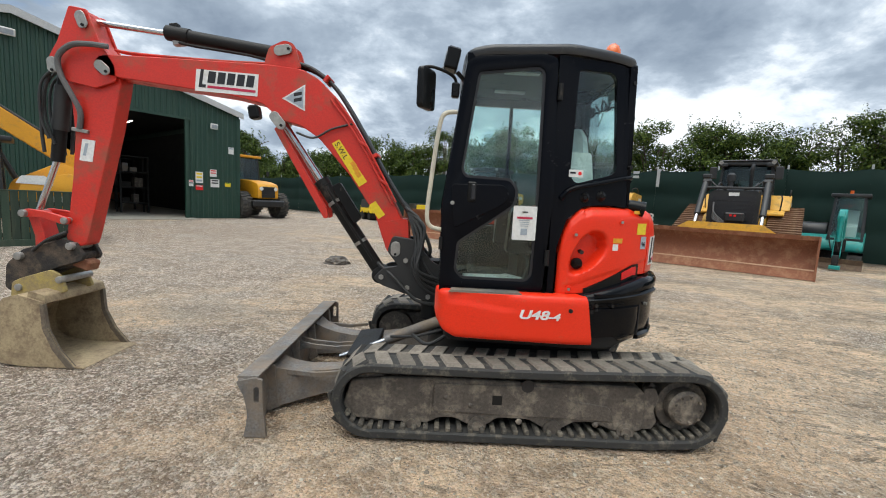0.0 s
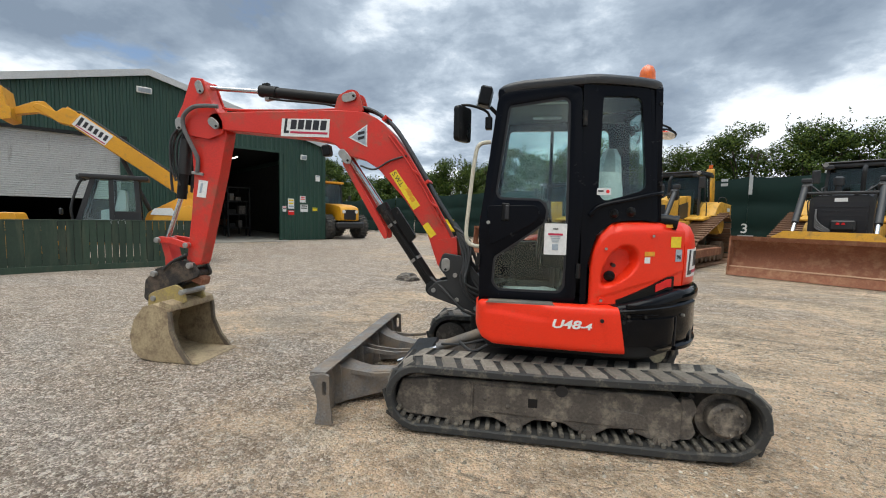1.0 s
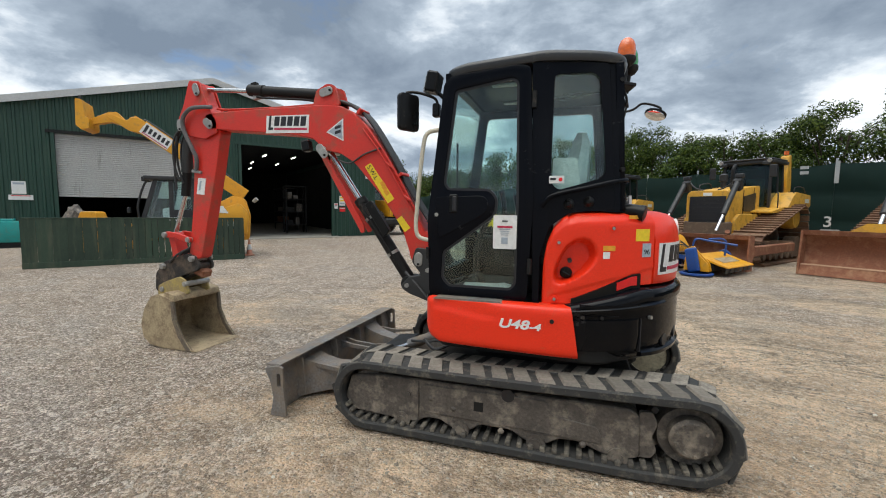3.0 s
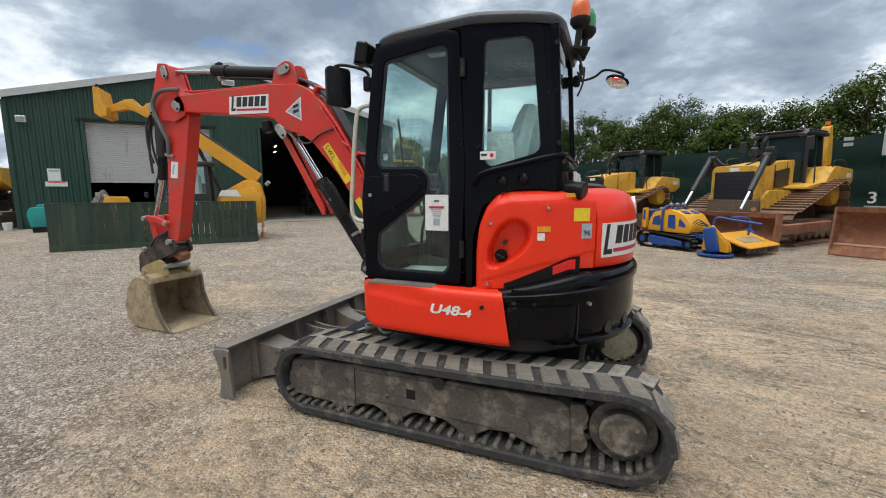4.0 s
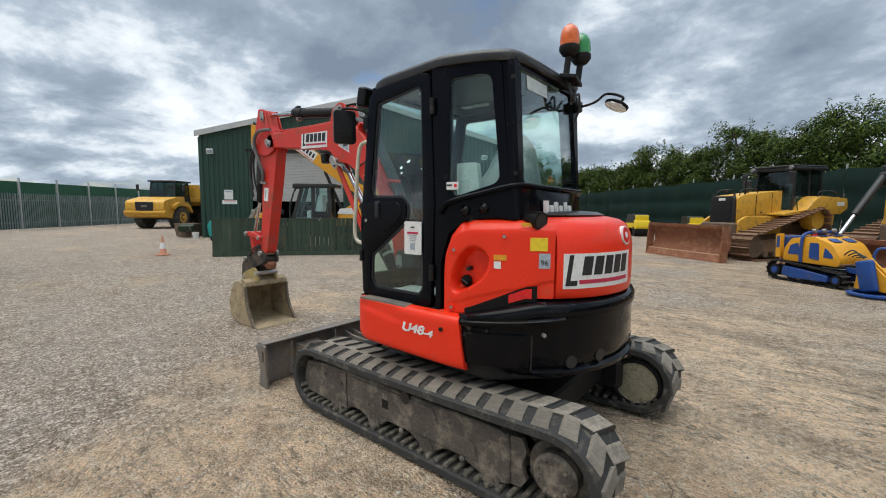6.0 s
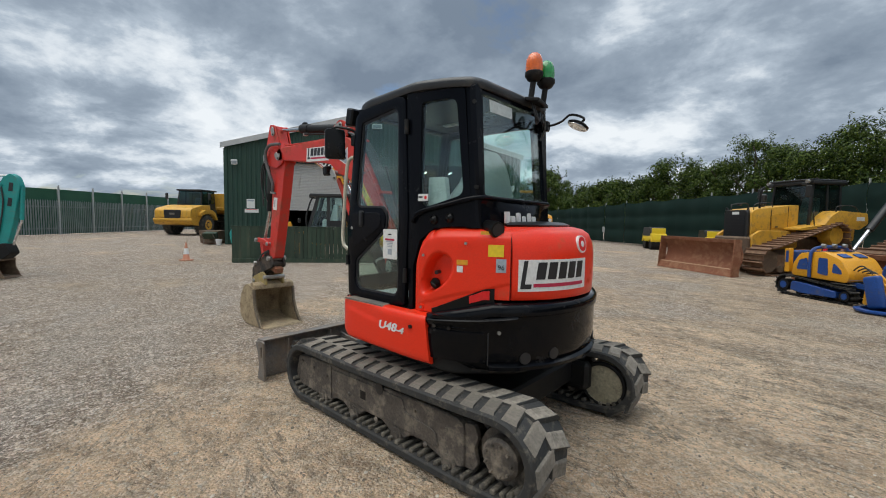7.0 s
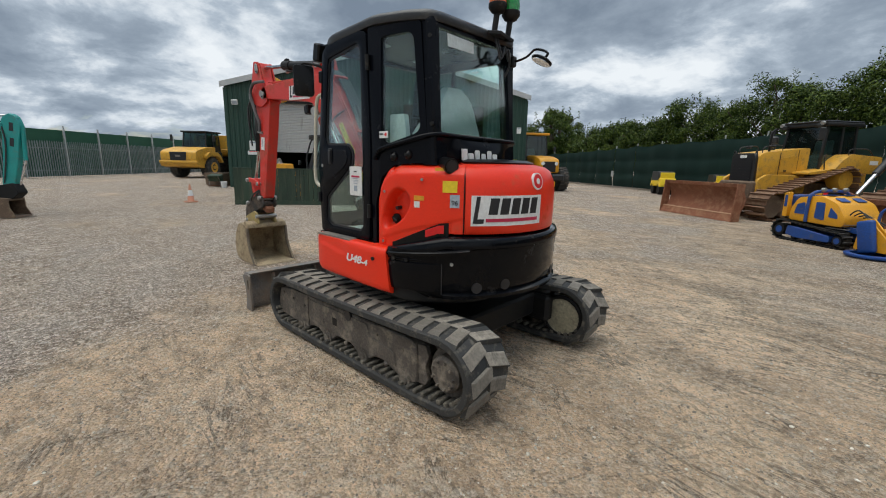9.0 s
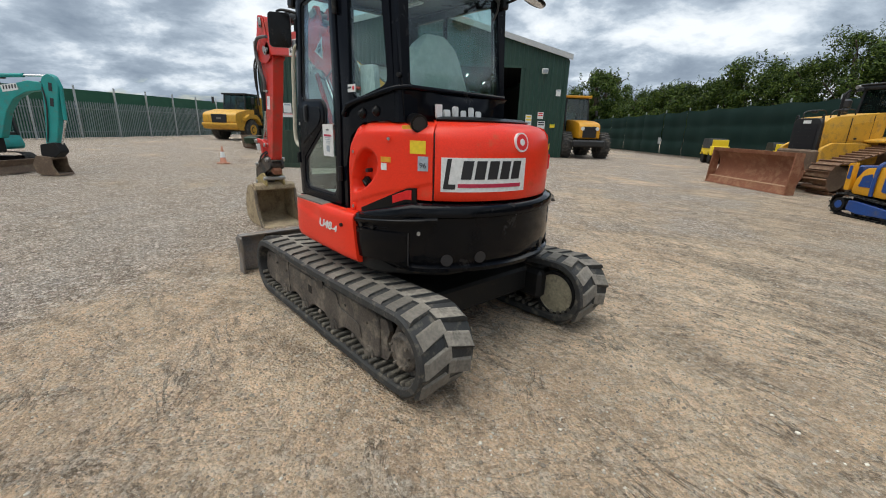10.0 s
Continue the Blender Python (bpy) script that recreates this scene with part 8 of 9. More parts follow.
    glazed_cab(d, -5.05 + short, -3.7, -0.74, 0.74, 1.55, 3.02, 0.15)
    part("roof_rail", B((-4.4 + short / 2, 0, 3.16), (1.5 - short, 1.5, 0.05), bev=0.02), M_CATB, d)
    for s in (-1, 1):
        part("roof_light", B((-3.6, s * 0.6, 3.02), (0.1, 0.2, 0.12), bev=0.02), M_CATB, d)
        part("cab_mirror", B((-3.42, s * 0.85, 2.75), (0.05, 0.2, 0.38), bev=0.02), M_CATB, d)
    if rear_post:
        part("ripper_mast", P(round_poly([(-5.7, 1.7), (-5.55, 2.6), (-5.62, 3.4), (-5.8, 3.45), (-5.95, 2.6), (-6.0, 1.7)], 0.06), 0.28, 0.52, bev=0.03), M_CATY, d, "yellow upright mast")
        part("mast_beacon", C((-5.72, 0.4, 3.45), (-5.72, 0.4, 3.57), 0.07, n=14), M_AMBER, d)
    return d


dozer((-0.05, 16.88), -126.5, 3.1, "yellow bulldozer with a rusty blade and black front", blade_h=1.12, front="black", half=1.42, shoe=0.70, rams=False, short=0.0)
dozer((4.08, 14.41), -129, 3.4, "yellow bulldozer with grey blade rams and wide rusty tracks", rear_post=True, blade_h=0.86, half=1.5, shoe=0.8, size=1.09, short=0.3)
dozer((8.31, 11.98), -131, 3.74, "yellow bulldozer with a very wide rusty blade", front="black", half=1.55, shoe=0.8, blade_h=1.0, spill=True, size=1.13)


# ---- remote-controlled flail mower ----
def flail_mower():
    o = thing("tracked_mower", pose(3.32, 13.3, 0, 0, 0, -37.6) @ Matrix.Diagonal((0.95, 0.95, 1.04, 1)), "blue and yellow tracked remote-controlled flail mower", "mower")
    path = []
    for c, r, a0, a1 in ((Vector((-0.72, 0.23)), 0.20, 90, 270), (Vector((0.62, 0.16)), 0.14, 270, 440)):
        for a in np.linspace(a0, a1, 8):
            path.append(c + r * Vector((math.cos(radians(a)), math.sin(radians(a)))))
    grouser = to_mesh("grouser", B((0, 0, 0.012), (0.03, 0.24, 0.035)), M_RUBBER, False)
    for s in (-1, 1):
        y = s * 0.48
        bm = bmesh.new()
        vs = [[bm.verts.new((p.x + dx * 0, y + yy, p.y)) for yy in (-0.12, 0.12)] for p, dx in ((q, 0) for q, _ in resample(path, 48))]
        for a, b in zip(vs, vs[1:] + vs[:1]):
            bm.faces.new((a[0], a[1], b[1], b[0]))
        bmesh.ops.solidify(bm, geom=bm.faces[:], thickness=0.03)
        tr = part("rubber_track", bm, M_RUBBER, o, "black rubber track")
        for p, t in resample(path, 38):
            nrm = Vector((-t.y, t.x))
            nrm = nrm if nrm.dot(p - Vector((0, 0.2))) > 0 else -nrm
            ob = new("grouser", grouser)
            ob.parent = tr
            ob.matrix_basis = Matrix(((t.x, 0, nrm.x, p.x), (0, 1, 0, y), (t.y, 0, nrm.y, p.y), (0, 0, 0, 1)))
        f = part("track_frame", P(round_poly([(-0.55, 0.14), (-0.52, 0.33), (-0.2, 0.31), (0.45, 0.23), (0.47, 0.10), (-0.3, 0.09)], 0.04), y - 0.125, y + 0.125, bev=0.01), M_BLUE, o, "blue track frame")
        for x, r in ((-0.72, 0.13), (0.62, 0.1)):
            part("wheel", C((x, y - 0.115, 0.22 if x < 0 else 0.16), (x, y + 0.115, 0.22 if x < 0 else 0.16), r, n=16), M_DARK, f)
            part("hub", C((x, y - 0.125, 0.22 if x < 0 else 0.16), (x, y + 0.125, 0.22 if x < 0 else 0.16), r * 0.6, n=14), M_BLUE, f)
        for x in (-0.35, -0.05, 0.25):
            part("roller", C((x, y - 0.11, 0.1), (x, y + 0.11, 0.1), 0.05, n=10), M_DARK, f)
    part("chassis", B((-0.05, 0, 0.38), (1.3, 0.66, 0.2), bev=0.03), M_DARK, o)
    for k in range(4):
        part("front_slat", B((0.44, 0, 0.34 + 0.045 * k), (0.46 - 0.04 * k, 0.92, 0.016), bev=0.004), M_PIN if k % 2 else M_DARK, o)
    part("under_tray", B((-0.05, 0, 0.46), (1.15, 0.9, 0.03), bev=0.01), M_BLUE, o)
    part("body", P(round_poly([(-0.62, 0.45), (-0.6, 0.72), (-0.45, 0.95), (0.05, 1.02), (0.42, 0.88), (0.62, 0.6), (0.60, 0.42)], 0.07), -0.5, 0.5, bev=0.06, seg=2), M_JCBY, o, "yellow engine cover")
    for s in (-1, 1):
        for pts in ([(-0.5, 0.6), (-0.45, 0.8), (-0.28, 0.86), (-0.22, 0.6)], [(-0.02, 0.55), (-0.02, 0.88), (0.17, 0.88), (0.2, 0.52)], [(0.28, 0.6), (0.3, 0.8), (0.46, 0.66), (0.48, 0.58)]):
            part("vent_panel", P(round_poly(pts, 0.03), s * 0.503 - 0.008, s * 0.503 + 0.008), M_BLUE, o, "blue vent panel")
        for x, w in ((-0.35, 0.2), (0.0, 0.2)):
            part("top_vent", B((x, s * 0.22, 1.02 if x > -0.2 else 0.985), (w, 0.26, 0.02), (0, -6, 0), 0.005), M_BLUE, o)
        part("front_vent", B((0.30, s * 0.22, 0.945), (0.16, 0.24, 0.02), (0, 22, 0), 0.005), M_BLUE, o)
        part("guard_vent", P(round_poly([(-0.80, 0.72), (-0.80, 0.98), (-0.74, 0.98), (-0.73, 0.72)], 0.01), s * 0.484 - 0.006, s * 0.484 + 0.006), M_BLUE, o)
        part("rear_guard", P(round_poly([(-0.82, 0.5), (-0.84, 1.02), (-0.72, 1.04), (-0.70, 0.5)], 0.03), s * 0.42 - 0.06, s * 0.42 + 0.06, bev=0.01), M_JCBY, o)
    part("roll_bar", tube(bmesh.new(), [(-0.18, -0.53, 0.45), (-0.18, -0.54, 0.8), (-0.16, -0.48, 1.05), (-0.14, 0.0, 1.10), (-0.16, 0.48, 1.05), (-0.18, 0.54, 0.8), (-0.18, 0.53, 0.45)], 0.035, 10), M_BLUE, o, "blue roll bar")
    for y in (-0.3, 0.0, 0.3):
        part("bar_lamp", C((-0.12, y, 1.13), (-0.04, y, 1.13), 0.04, n=12), M_PIN, o)
    part("radiator", B((-0.72, 0, 0.78), (0.16, 0.6, 0.42), bev=0.03), M_BLUE, o)
    part("beacon", C((-0.35, 0.1, 1.0), (-0.35, 0.1, 1.09), 0.045, n=12), M_LENSR, o)
    # flail head on linkage
    h = part("flail_head", P(round_poly([(0.95, 0.34), (1.02, 0.46), (1.16, 0.50), (1.74, 0.30), (1.98, 0.24), (1.98, 0.205), (1.74, 0.25), (1.16, 0.44), (1.05, 0.40), (1.0, 0.30)], 0.03), -0.72, 0.86, bev=0.008), M_JCBY, o, "yellow flail hood")
    h.location = (0.12, 0.14, 0)
    part("rotor_housing", P(round_poly([(0.98, 0.10), (1.0, 0.32), (1.16, 0.42), (1.60, 0.27), (1.62, 0.12)], 0.04), -0.70, 0.84), M_DARK, h, "dark rotor housing")
    for k in range(6):
        part("chain_flap", B((1.90, -0.60 + 0.27 * k, 0.15), (0.02, 0.20, 0.12), (0, 8, 0), 0.004), M_HOSE, h)
    part("skid", lathe(bmesh.new(), (1.3, -0.92, 0.01), (1.3, -0.92, 1), [(0, 0.31), (0.0, 0.38), (0.02, 0.40), (0.05, 0.40), (0.06, 0.37), (0.06, 0.31), (0.0, 0.31)], 26), M_BLUE, h, "blue round skid")
    part("drive_cover", B((1.20, -0.97, 0.36), (0.30, 0.12, 0.60), (0, -14, 0), 0.05, 3), M_BLUE, h, "blue belt cover")
    part("side_plate", P(round_poly([(0.95, 0.1), (1.0, 0.62), (1.12, 0.70), (1.30, 0.52), (1.55, 0.3), (1.6, 0.1)], 0.04), -0.90, -0.86, bev=0.005), M_JCBY, h, "yellow side plate")
    part("side_plate", P(round_poly([(0.95, 0.1), (1.0, 0.62), (1.12, 0.70), (1.30, 0.52), (1.55, 0.3), (1.6, 0.1)], 0.04), -0.78, -0.74, bev=0.005), M_JCBY, h)
    part("worn_strip", B((1.60, 0.1, 0.352), (0.26, 1.0, 0.008), (0, 19, 0)), M_BUCKET, h, "scratched bare strip")
    part("drive_cover", P(round_poly([(1.02, 0.1), (1.05, 0.5), (1.2, 0.56), (1.36, 0.45), (1.4, 0.12)], 0.06), 0.90, 1.02, bev=0.03), M_BLUE, h)
    part("roller", C((1.02, -0.8, 0.09), (1.02, 0.9, 0.09), 0.08, n=14), M_DARK, h)
    for s in (-1, 1):
        part("lift_arm", P(round_poly([(0.55, 0.34), (0.55, 0.44), (1.1, 0.40), (1.1, 0.30)], 0.02), s * 0.3 - 0.03, s * 0.3 + 0.03), M_BLUE, o)
    part("flap_bar", T([(1.0, -0.15, 0.4), (1.05, -0.15, 0.82), (1.4, 0.0, 0.80), (1.95, 0.25, 0.72)], 0.028), M_BLUE, o, "blue raised frame bar")
    part("flap_bar", T([(1.5, 0.6, 0.3), (1.5, 0.62, 0.80), (1.2, 0.3, 0.83)], 0.028), M_BLUE, o)
    for k in range(4):
        part("hydraulic_hose", T([(0.5, -0.3 + 0.1 * k, 0.6), (0.75, -0.35 + 0.12 * k, 0.78 - 0.05 * k), (1.05, -0.3 + 0.12 * k, 0.5)], 0.014), M_HOSE, o)


flail_mower()


def wheel(root, x, y, r, w, side, hub):
    prof = [(0, r * 0.45), (0.0, r * 0.82), (w * 0.06, r * 0.95), (w * 0.2, r), (w * 0.8, r), (w * 0.94, r * 0.95), (w, r * 0.82), (w, r * 0.45)]
    t = part("wheel", lathe(bmesh.new(), (x, y - w / 2, r), (x, y + 1, r), prof, 28), M_TYRE, root, "lugged black tyre")
    out = y + side * w * 0.47
    part("rim", lathe(bmesh.new(), (x, out, r), (x, out + side, r), [(0, r * 0.50), (w * 0.08, r * 0.50), (w * 0.06, r * 0.40), (w * 0.0, r * 0.18), (w * 0.12, r * 0.16), (w * 0.12, 0.01)], 22), hub, t, "painted rim")
    lug = bmesh.new()
    for k in range(22):
        a = 2 * math.pi * k / 22
        for s in (-1, 1):
            aa = a + (0 if s > 0 else math.pi / 22)
            box(lug, (x + (r + 0.005) * math.cos(aa), y + s * w * 0.24, r + (r + 0.005) * math.sin(aa)), (0.06, w * 0.46, 0.05), (0, 90 - math.degrees(aa), 0))
    part("tread", lug, M_TYRE, t, smooth=False)
    return t


# ---- articulated dump truck ----
def dump_truck():
    o = thing("dump_truck", pose(-34.56, 12.85, 0, 0, 0, -52), "large yellow articulated dump truck parked by the palisade fence", "dump truck")
    for s in (-1, 1):
        wheel(o, 1.2, s * 1.25, 0.80, 0.7, s, M_CATY)
        wheel(o, -3.4, s * 1.25, 0.88, 0.75, s, M_CATY)
        wheel(o, -5.3, s * 1.25, 0.88, 0.75, s, M_CATY)
        part("mudguard", P(round_poly([(0.0, 1.2), (0.35, 1.75), (0.7, 1.95), (1.6, 1.95), (2.1, 1.7), (2.1, 1.45), (1.6, 1.66), (0.8, 1.66), (0.45, 1.5), (0.15, 1.15)], 0.04), s * 1.25 - 0.4, s * 1.25 + 0.4, bev=0.02), M_CATY, o)
        part("headlamp", B((2.92, s * 1.1, 1.85), (0.06, 0.34, 0.16), (0, -15, 0), 0.02), M_WHITE, o)
        part("mirror", B((1.2, s * 1.75, 3.0), (0.1, 0.2, 0.5), bev=0.03), M_CATB, o)
    part("bonnet", P(round_poly([(0.6, 1.3), (0.6, 2.35), (1.6, 2.3), (2.75, 2.05), (2.98, 1.9), (3.0, 1.3), (2.6, 1.05), (1.2, 1.0)], 0.12), -1.4, 1.4, bev=0.16, seg=3), M_CATY, o, "broad yellow bonnet")
    g = part("grille", P(round_poly([(-0.62, 1.3), (-0.66, 1.92), (0.66, 1.92), (0.62, 1.3)], 0.06), 2.96, 3.03, "x", 0.02), M_INK, o, "black grille")
    part("badge", B((3.035, 0, 1.62), (0.01, 0.4, 0.14)), M_STEEL, g)
    part("bumper", P(round_poly([(2.2, 0.75), (2.2, 1.2), (3.02, 1.3), (3.05, 1.15), (2.85, 0.85)], 0.05), -1.5, 1.5, bev=0.04), M_CATY, o)
    part("belly", B((0.8, 0, 0.95), (2.6, 1.5, 0.6), bev=0.08), M_CATB, o)
    glazed_cab(o, -0.7, 1.15, -1.0, 1.0, 1.9, 3.45, 0.25)
    part("cab_base", B((0.0, 0, 1.7), (1.7, 2.1, 0.6), bev=0.05), M_CATB, o)
    part("hitch", B((-1.4, 0, 1.1), (1.4, 0.7, 0.5), bev=0.08), M_CATB, o)
    part("rear_chassis", B((-4.2, 0, 1.2), (5.0, 0.9, 0.4), bev=0.05), M_CATB, o)
    sidep = [(-1.25, 3.05), (-1.1, 2.2), (-2.0, 1.75), (-5.6, 1.6), (-7.2, 2.4), (-7.0, 2.65), (-5.5, 2.9)]
    for s in (-1, 1):
        part("body_side", P(sidep, s * 1.5 - 0.05, s * 1.5 + 0.05, bev=0.01), M_CATY, o, "yellow tipping body side")
        for x in (-2.2, -3.4, -4.6, -5.8):
            part("body_rib", B((x, s * 1.58, 2.25), (0.14, 0.08, 1.1)), M_CATY, o)
    part("body_floor", P([(-1.1, 2.2), (-2.0, 1.75), (-5.6, 1.6), (-7.2, 2.4), (-7.15, 2.5), (-5.6, 1.72), (-2.0, 1.87), (-1.2, 2.3)], -1.45, 1.45), M_CATY, o)
    part("body_front", P([(-1.45, 2.0), (1.45, 2.0), (1.5, 3.35), (-1.5, 3.35)], -1.25, -1.15, "x"), M_CATY, o)


dump_truck()


# ---- wheeled loader beside the shed ----
def loader():
    o = thing("wheeled_tractor", pose(-10.9, 24.75, 0, 0, 0, -38) @ Matrix.Diagonal((1.16, 1.16, 1.16, 1)), "yellow wheeled site tractor standing past the shed corner", "tractor")
    for s in (-1, 1):
        wheel(o, 0.9, s * 0.95, 0.62, 0.5, s, M_JCBY)
        wheel(o, -1.7, s * 0.95, 0.78, 0.6, s, M_JCBY)
        part("mudguard", P(round_poly([(-2.5, 1.4), (-2.2, 1.75), (-1.2, 1.75), (-0.8, 1.4), (-0.9, 1.4), (-1.25, 1.65), (-2.15, 1.65), (-2.4, 1.4)], 0.03), s * 0.95 - 0.3, s * 0.95 + 0.3), M_JCBY, o)
        part("headlamp", C((1.62, s * 0.36, 1.42), (1.66, s * 0.36, 1.42), 0.09, n=14), M_WHITE, o)
        part("step", B((-0.2, s * 0.95, 0.75), (0.6, 0.3, 0.5), bev=0.03), M_JCBY, o)
    part("bonnet", P(round_poly([(-0.3, 1.0), (-0.3, 1.85), (0.9, 1.78), (1.5, 1.66), (1.62, 1.5), (1.62, 0.95)], 0.1), -0.52, 0.52, bev=0.08, seg=3), M_JCBY, o, "yellow bonnet")
    g = part("grille", P(round_poly([(-0.34, 1.0), (-0.34, 1.52), (0.34, 1.52), (0.34, 1.0)], 0.04), 1.60, 1.65, "x", 0.01), M_INK, o)
    for k in range(5):
        part("grille_bar", B((1.655, 0, 1.06 + 0.1 * k), (0.01, 0.6, 0.02)), M_CATB, g)
    part("bumper", B((1.55, 0, 0.72), (0.4, 1.6, 0.32), bev=0.06), M_CATB, o)
    part("chassis", B((-0.5, 0, 0.75), (3.6, 0.9, 0.45), bev=0.05), M_CATB, o)
    glazed_cab(o, -1.75, -0.25, -0.66, 0.66, 1.2, 2.95, 0.2, M_CATB, M_DGLASS, M_JCBY)
    part("rear_arm", P(round_poly([(-2.3, 0.8), (-2.7, 2.4), (-2.5, 2.7), (-2.3, 2.4), (-1.9, 0.9)], 0.08), -0.3, 0.3, bev=0.04), M_JCBY, o, "yellow folded rear arm")
    part("side_mirror", B((-0.1, 0.95, 2.2), (0.06, 0.14, 0.26), bev=0.02), M_CATB, o)
    part("side_mirror", B((-0.1, -0.95, 2.2), (0.06, 0.14, 0.26), bev=0.02), M_CATB, o)


loader()


# ---- telehandler behind the hoarding ----
def telehandler():
    o = thing("telehandler", pose(-10.9, 9.9, 0, 0, 0, -138), "orange-yellow telehandler with its boom raised behind the hoarding", "telehandler")
    for x in (1.15, -1.15):
        for s in (-1, 1):
            wheel(o, x, s * 0.85, 0.48, 0.38, s, M_JCBY)
    part("chassis", P(round_poly([(-1.9, 0.55), (-1.9, 1.15), (-1.2, 1.25), (1.5, 1.0), (1.6, 0.55)], 0.08), -0.55, 0.55, bev=0.04), M_JCBY, o, "yellow chassis")
    part("rear_body", P(round_poly([(-2.05, 0.5), (-2.1, 1.3), (-1.95, 1.85), (-1.6, 1.95), (-0.75, 1.45), (-0.6, 0.9), (-0.8, 0.5)], 0.1), -1.0, 0.2, bev=0.06, seg=2), M_JCBY, o, "yellow engine pod")
    part("rear_side", P(round_poly([(-2.0, 0.7), (-2.05, 1.4), (-1.8, 1.7), (-0.95, 1.4), (-0.75, 0.9)], 0.08), 0.25, 1.0, bev=0.05, seg=2), M_JCBY, o)
    part("white_panel", P(round_poly([(-1.5, 1.38), (-1.35, 1.6), (-0.95, 1.58), (-0.85, 1.40)], 0.03), 0.98, 1.012), M_WHITE, o)
    part("side_label", B((-1.55, 1.012, 1.05), (0.34, 0.012, 0.16)), M_WHITE, o)
    part("tail_lamp", C((-2.2, 0.55, 1.75), (-2.3, 0.6, 1.85), 0.06, n=12), M_PIN, o)
    c = glazed_cab(o, -0.62, 0.72, 0.22, 1.08, 1.0, 2.32, 0.38, M_CATB, M_GLASS, M_CATB, t=0.11)
    part("cab_skirt", P(round_poly([(-0.65, 0.6), (-0.65, 1.25), (0.75, 1.25), (0.95, 0.7)], 0.06), 0.24, 1.06, bev=0.03), M_CATB, o)
    for k in range(3):
        part("brand_bar", B((-0.28 + 0.14 * k, 1.072, 1.20), (0.10, 0.01, 0.10)), M_WHITE, o)
    part("front_guard", T([(0.78, 0.9, 1.2), (0.80, 0.9, 1.6), (0.62, 0.9, 2.2), (0.42, 0.9, 2.40)], 0.03), M_CATB, o)
    for k in range(2):
        part("front_lamp", B((0.62, 0.45 + 0.4 * k, 2.34), (0.14, 0.18, 0.14), bev=0.02), M_CATB, o)
    part("cab_mirror", B((0.95, 1.2, 1.45), (0.06, 0.2, 0.16), bev=0.02), M_CATB, o)

    def beam(pts, w, h, m, name, label=""):
        bm = bmesh.new()
        (x0, z0), (x1, z1) = pts
        d = Vector((x1 - x0, z1 - z0)).normalized()
        n = Vector((-d.y, d.x)) * h / 2
        prism(bm, [(x0 - n.x, z0 - n.y), (x1 - n.x, z1 - n.y), (x1 + n.x, z1 + n.y), (x0 + n.x, z0 + n.y)], 0.02 - w / 2, 0.02 + w / 2, bev=0.012)
        return part(name, bm, m, o, label)
    bo = beam([(-1.95, 1.95), (0.76, 3.915)], 0.34, 0.40, M_JCBY, "boom", "orange-yellow telescopic boom")
    beam([(0.65, 3.84), (1.0, 4.09)], 0.26, 0.32, M_JCBY, "inner_boom")
    pts = [(0.16, 3.27), (0.83, 3.755), (0.63, 4.03), (-0.04, 3.545)]
    sg = part("name_plate", P(pts, 0.192, 0.197), M_WHITE, bo, "white company plate with dark bars", smooth=False)
    for k in range(6):
        t = 0.10 + 0.155 * k
        x, z = 0.06 + 0.67 * t, 3.425 + 0.485 * t
        part("bar", B((x, 0.199, z), (0.075, 0.004, 0.16 if k < 5 else 0.24), (0, -28, 0)), M_INK, sg, smooth=False)
    part("underline", P([(0.16, 3.30), (0.76, 3.735), (0.745, 3.757), (0.145, 3.322)], 0.197, 0.2), M_PINK, sg, smooth=False)
    part("boom_pipe", T([(-1.6, 0.12, 2.48), (-0.4, 0.12, 3.35), (0.55, 0.12, 4.03), (0.7, 0.1, 4.10)], 0.035), M_HOSE, bo)
    part("knuckle", P(round_poly([(0.62, 3.80), (0.72, 4.12), (1.0, 4.18), (1.12, 4.05), (1.5, 4.22), (1.6, 4.12), (1.1, 3.78), (0.85, 3.72)], 0.05), -0.12, 0.16, bev=0.02), M_JCBY, bo)
    part("nose", P(round_poly([(1.1, 4.0), (1.35, 4.28), (1.55, 4.25), (2.0, 4.0), (2.0, 3.85), (1.5, 3.98), (1.2, 3.88)], 0.04), -0.1, 0.14, bev=0.02), M_JCBY, bo)
    ca = part("carriage", P(round_poly([(1.92, 3.72), (1.92, 4.0), (2.0, 4.02), (2.05, 4.48), (2.2, 4.5), (2.22, 3.78), (2.1, 3.66)], 0.03), -0.42, 0.46, bev=0.015), M_JCBY, o, "yellow fork carriage")
    for y in (-0.3, 0.34):
        part("hook", B((2.12, y, 4.54), (0.06, 0.08, 0.1)), M_CATB, ca)
    part("boom_ram", C((-0.9, -0.15, 1.3), (-0.2, -0.15, 2.95), 0.06, n=12), M_CATB, o)


telehandler()


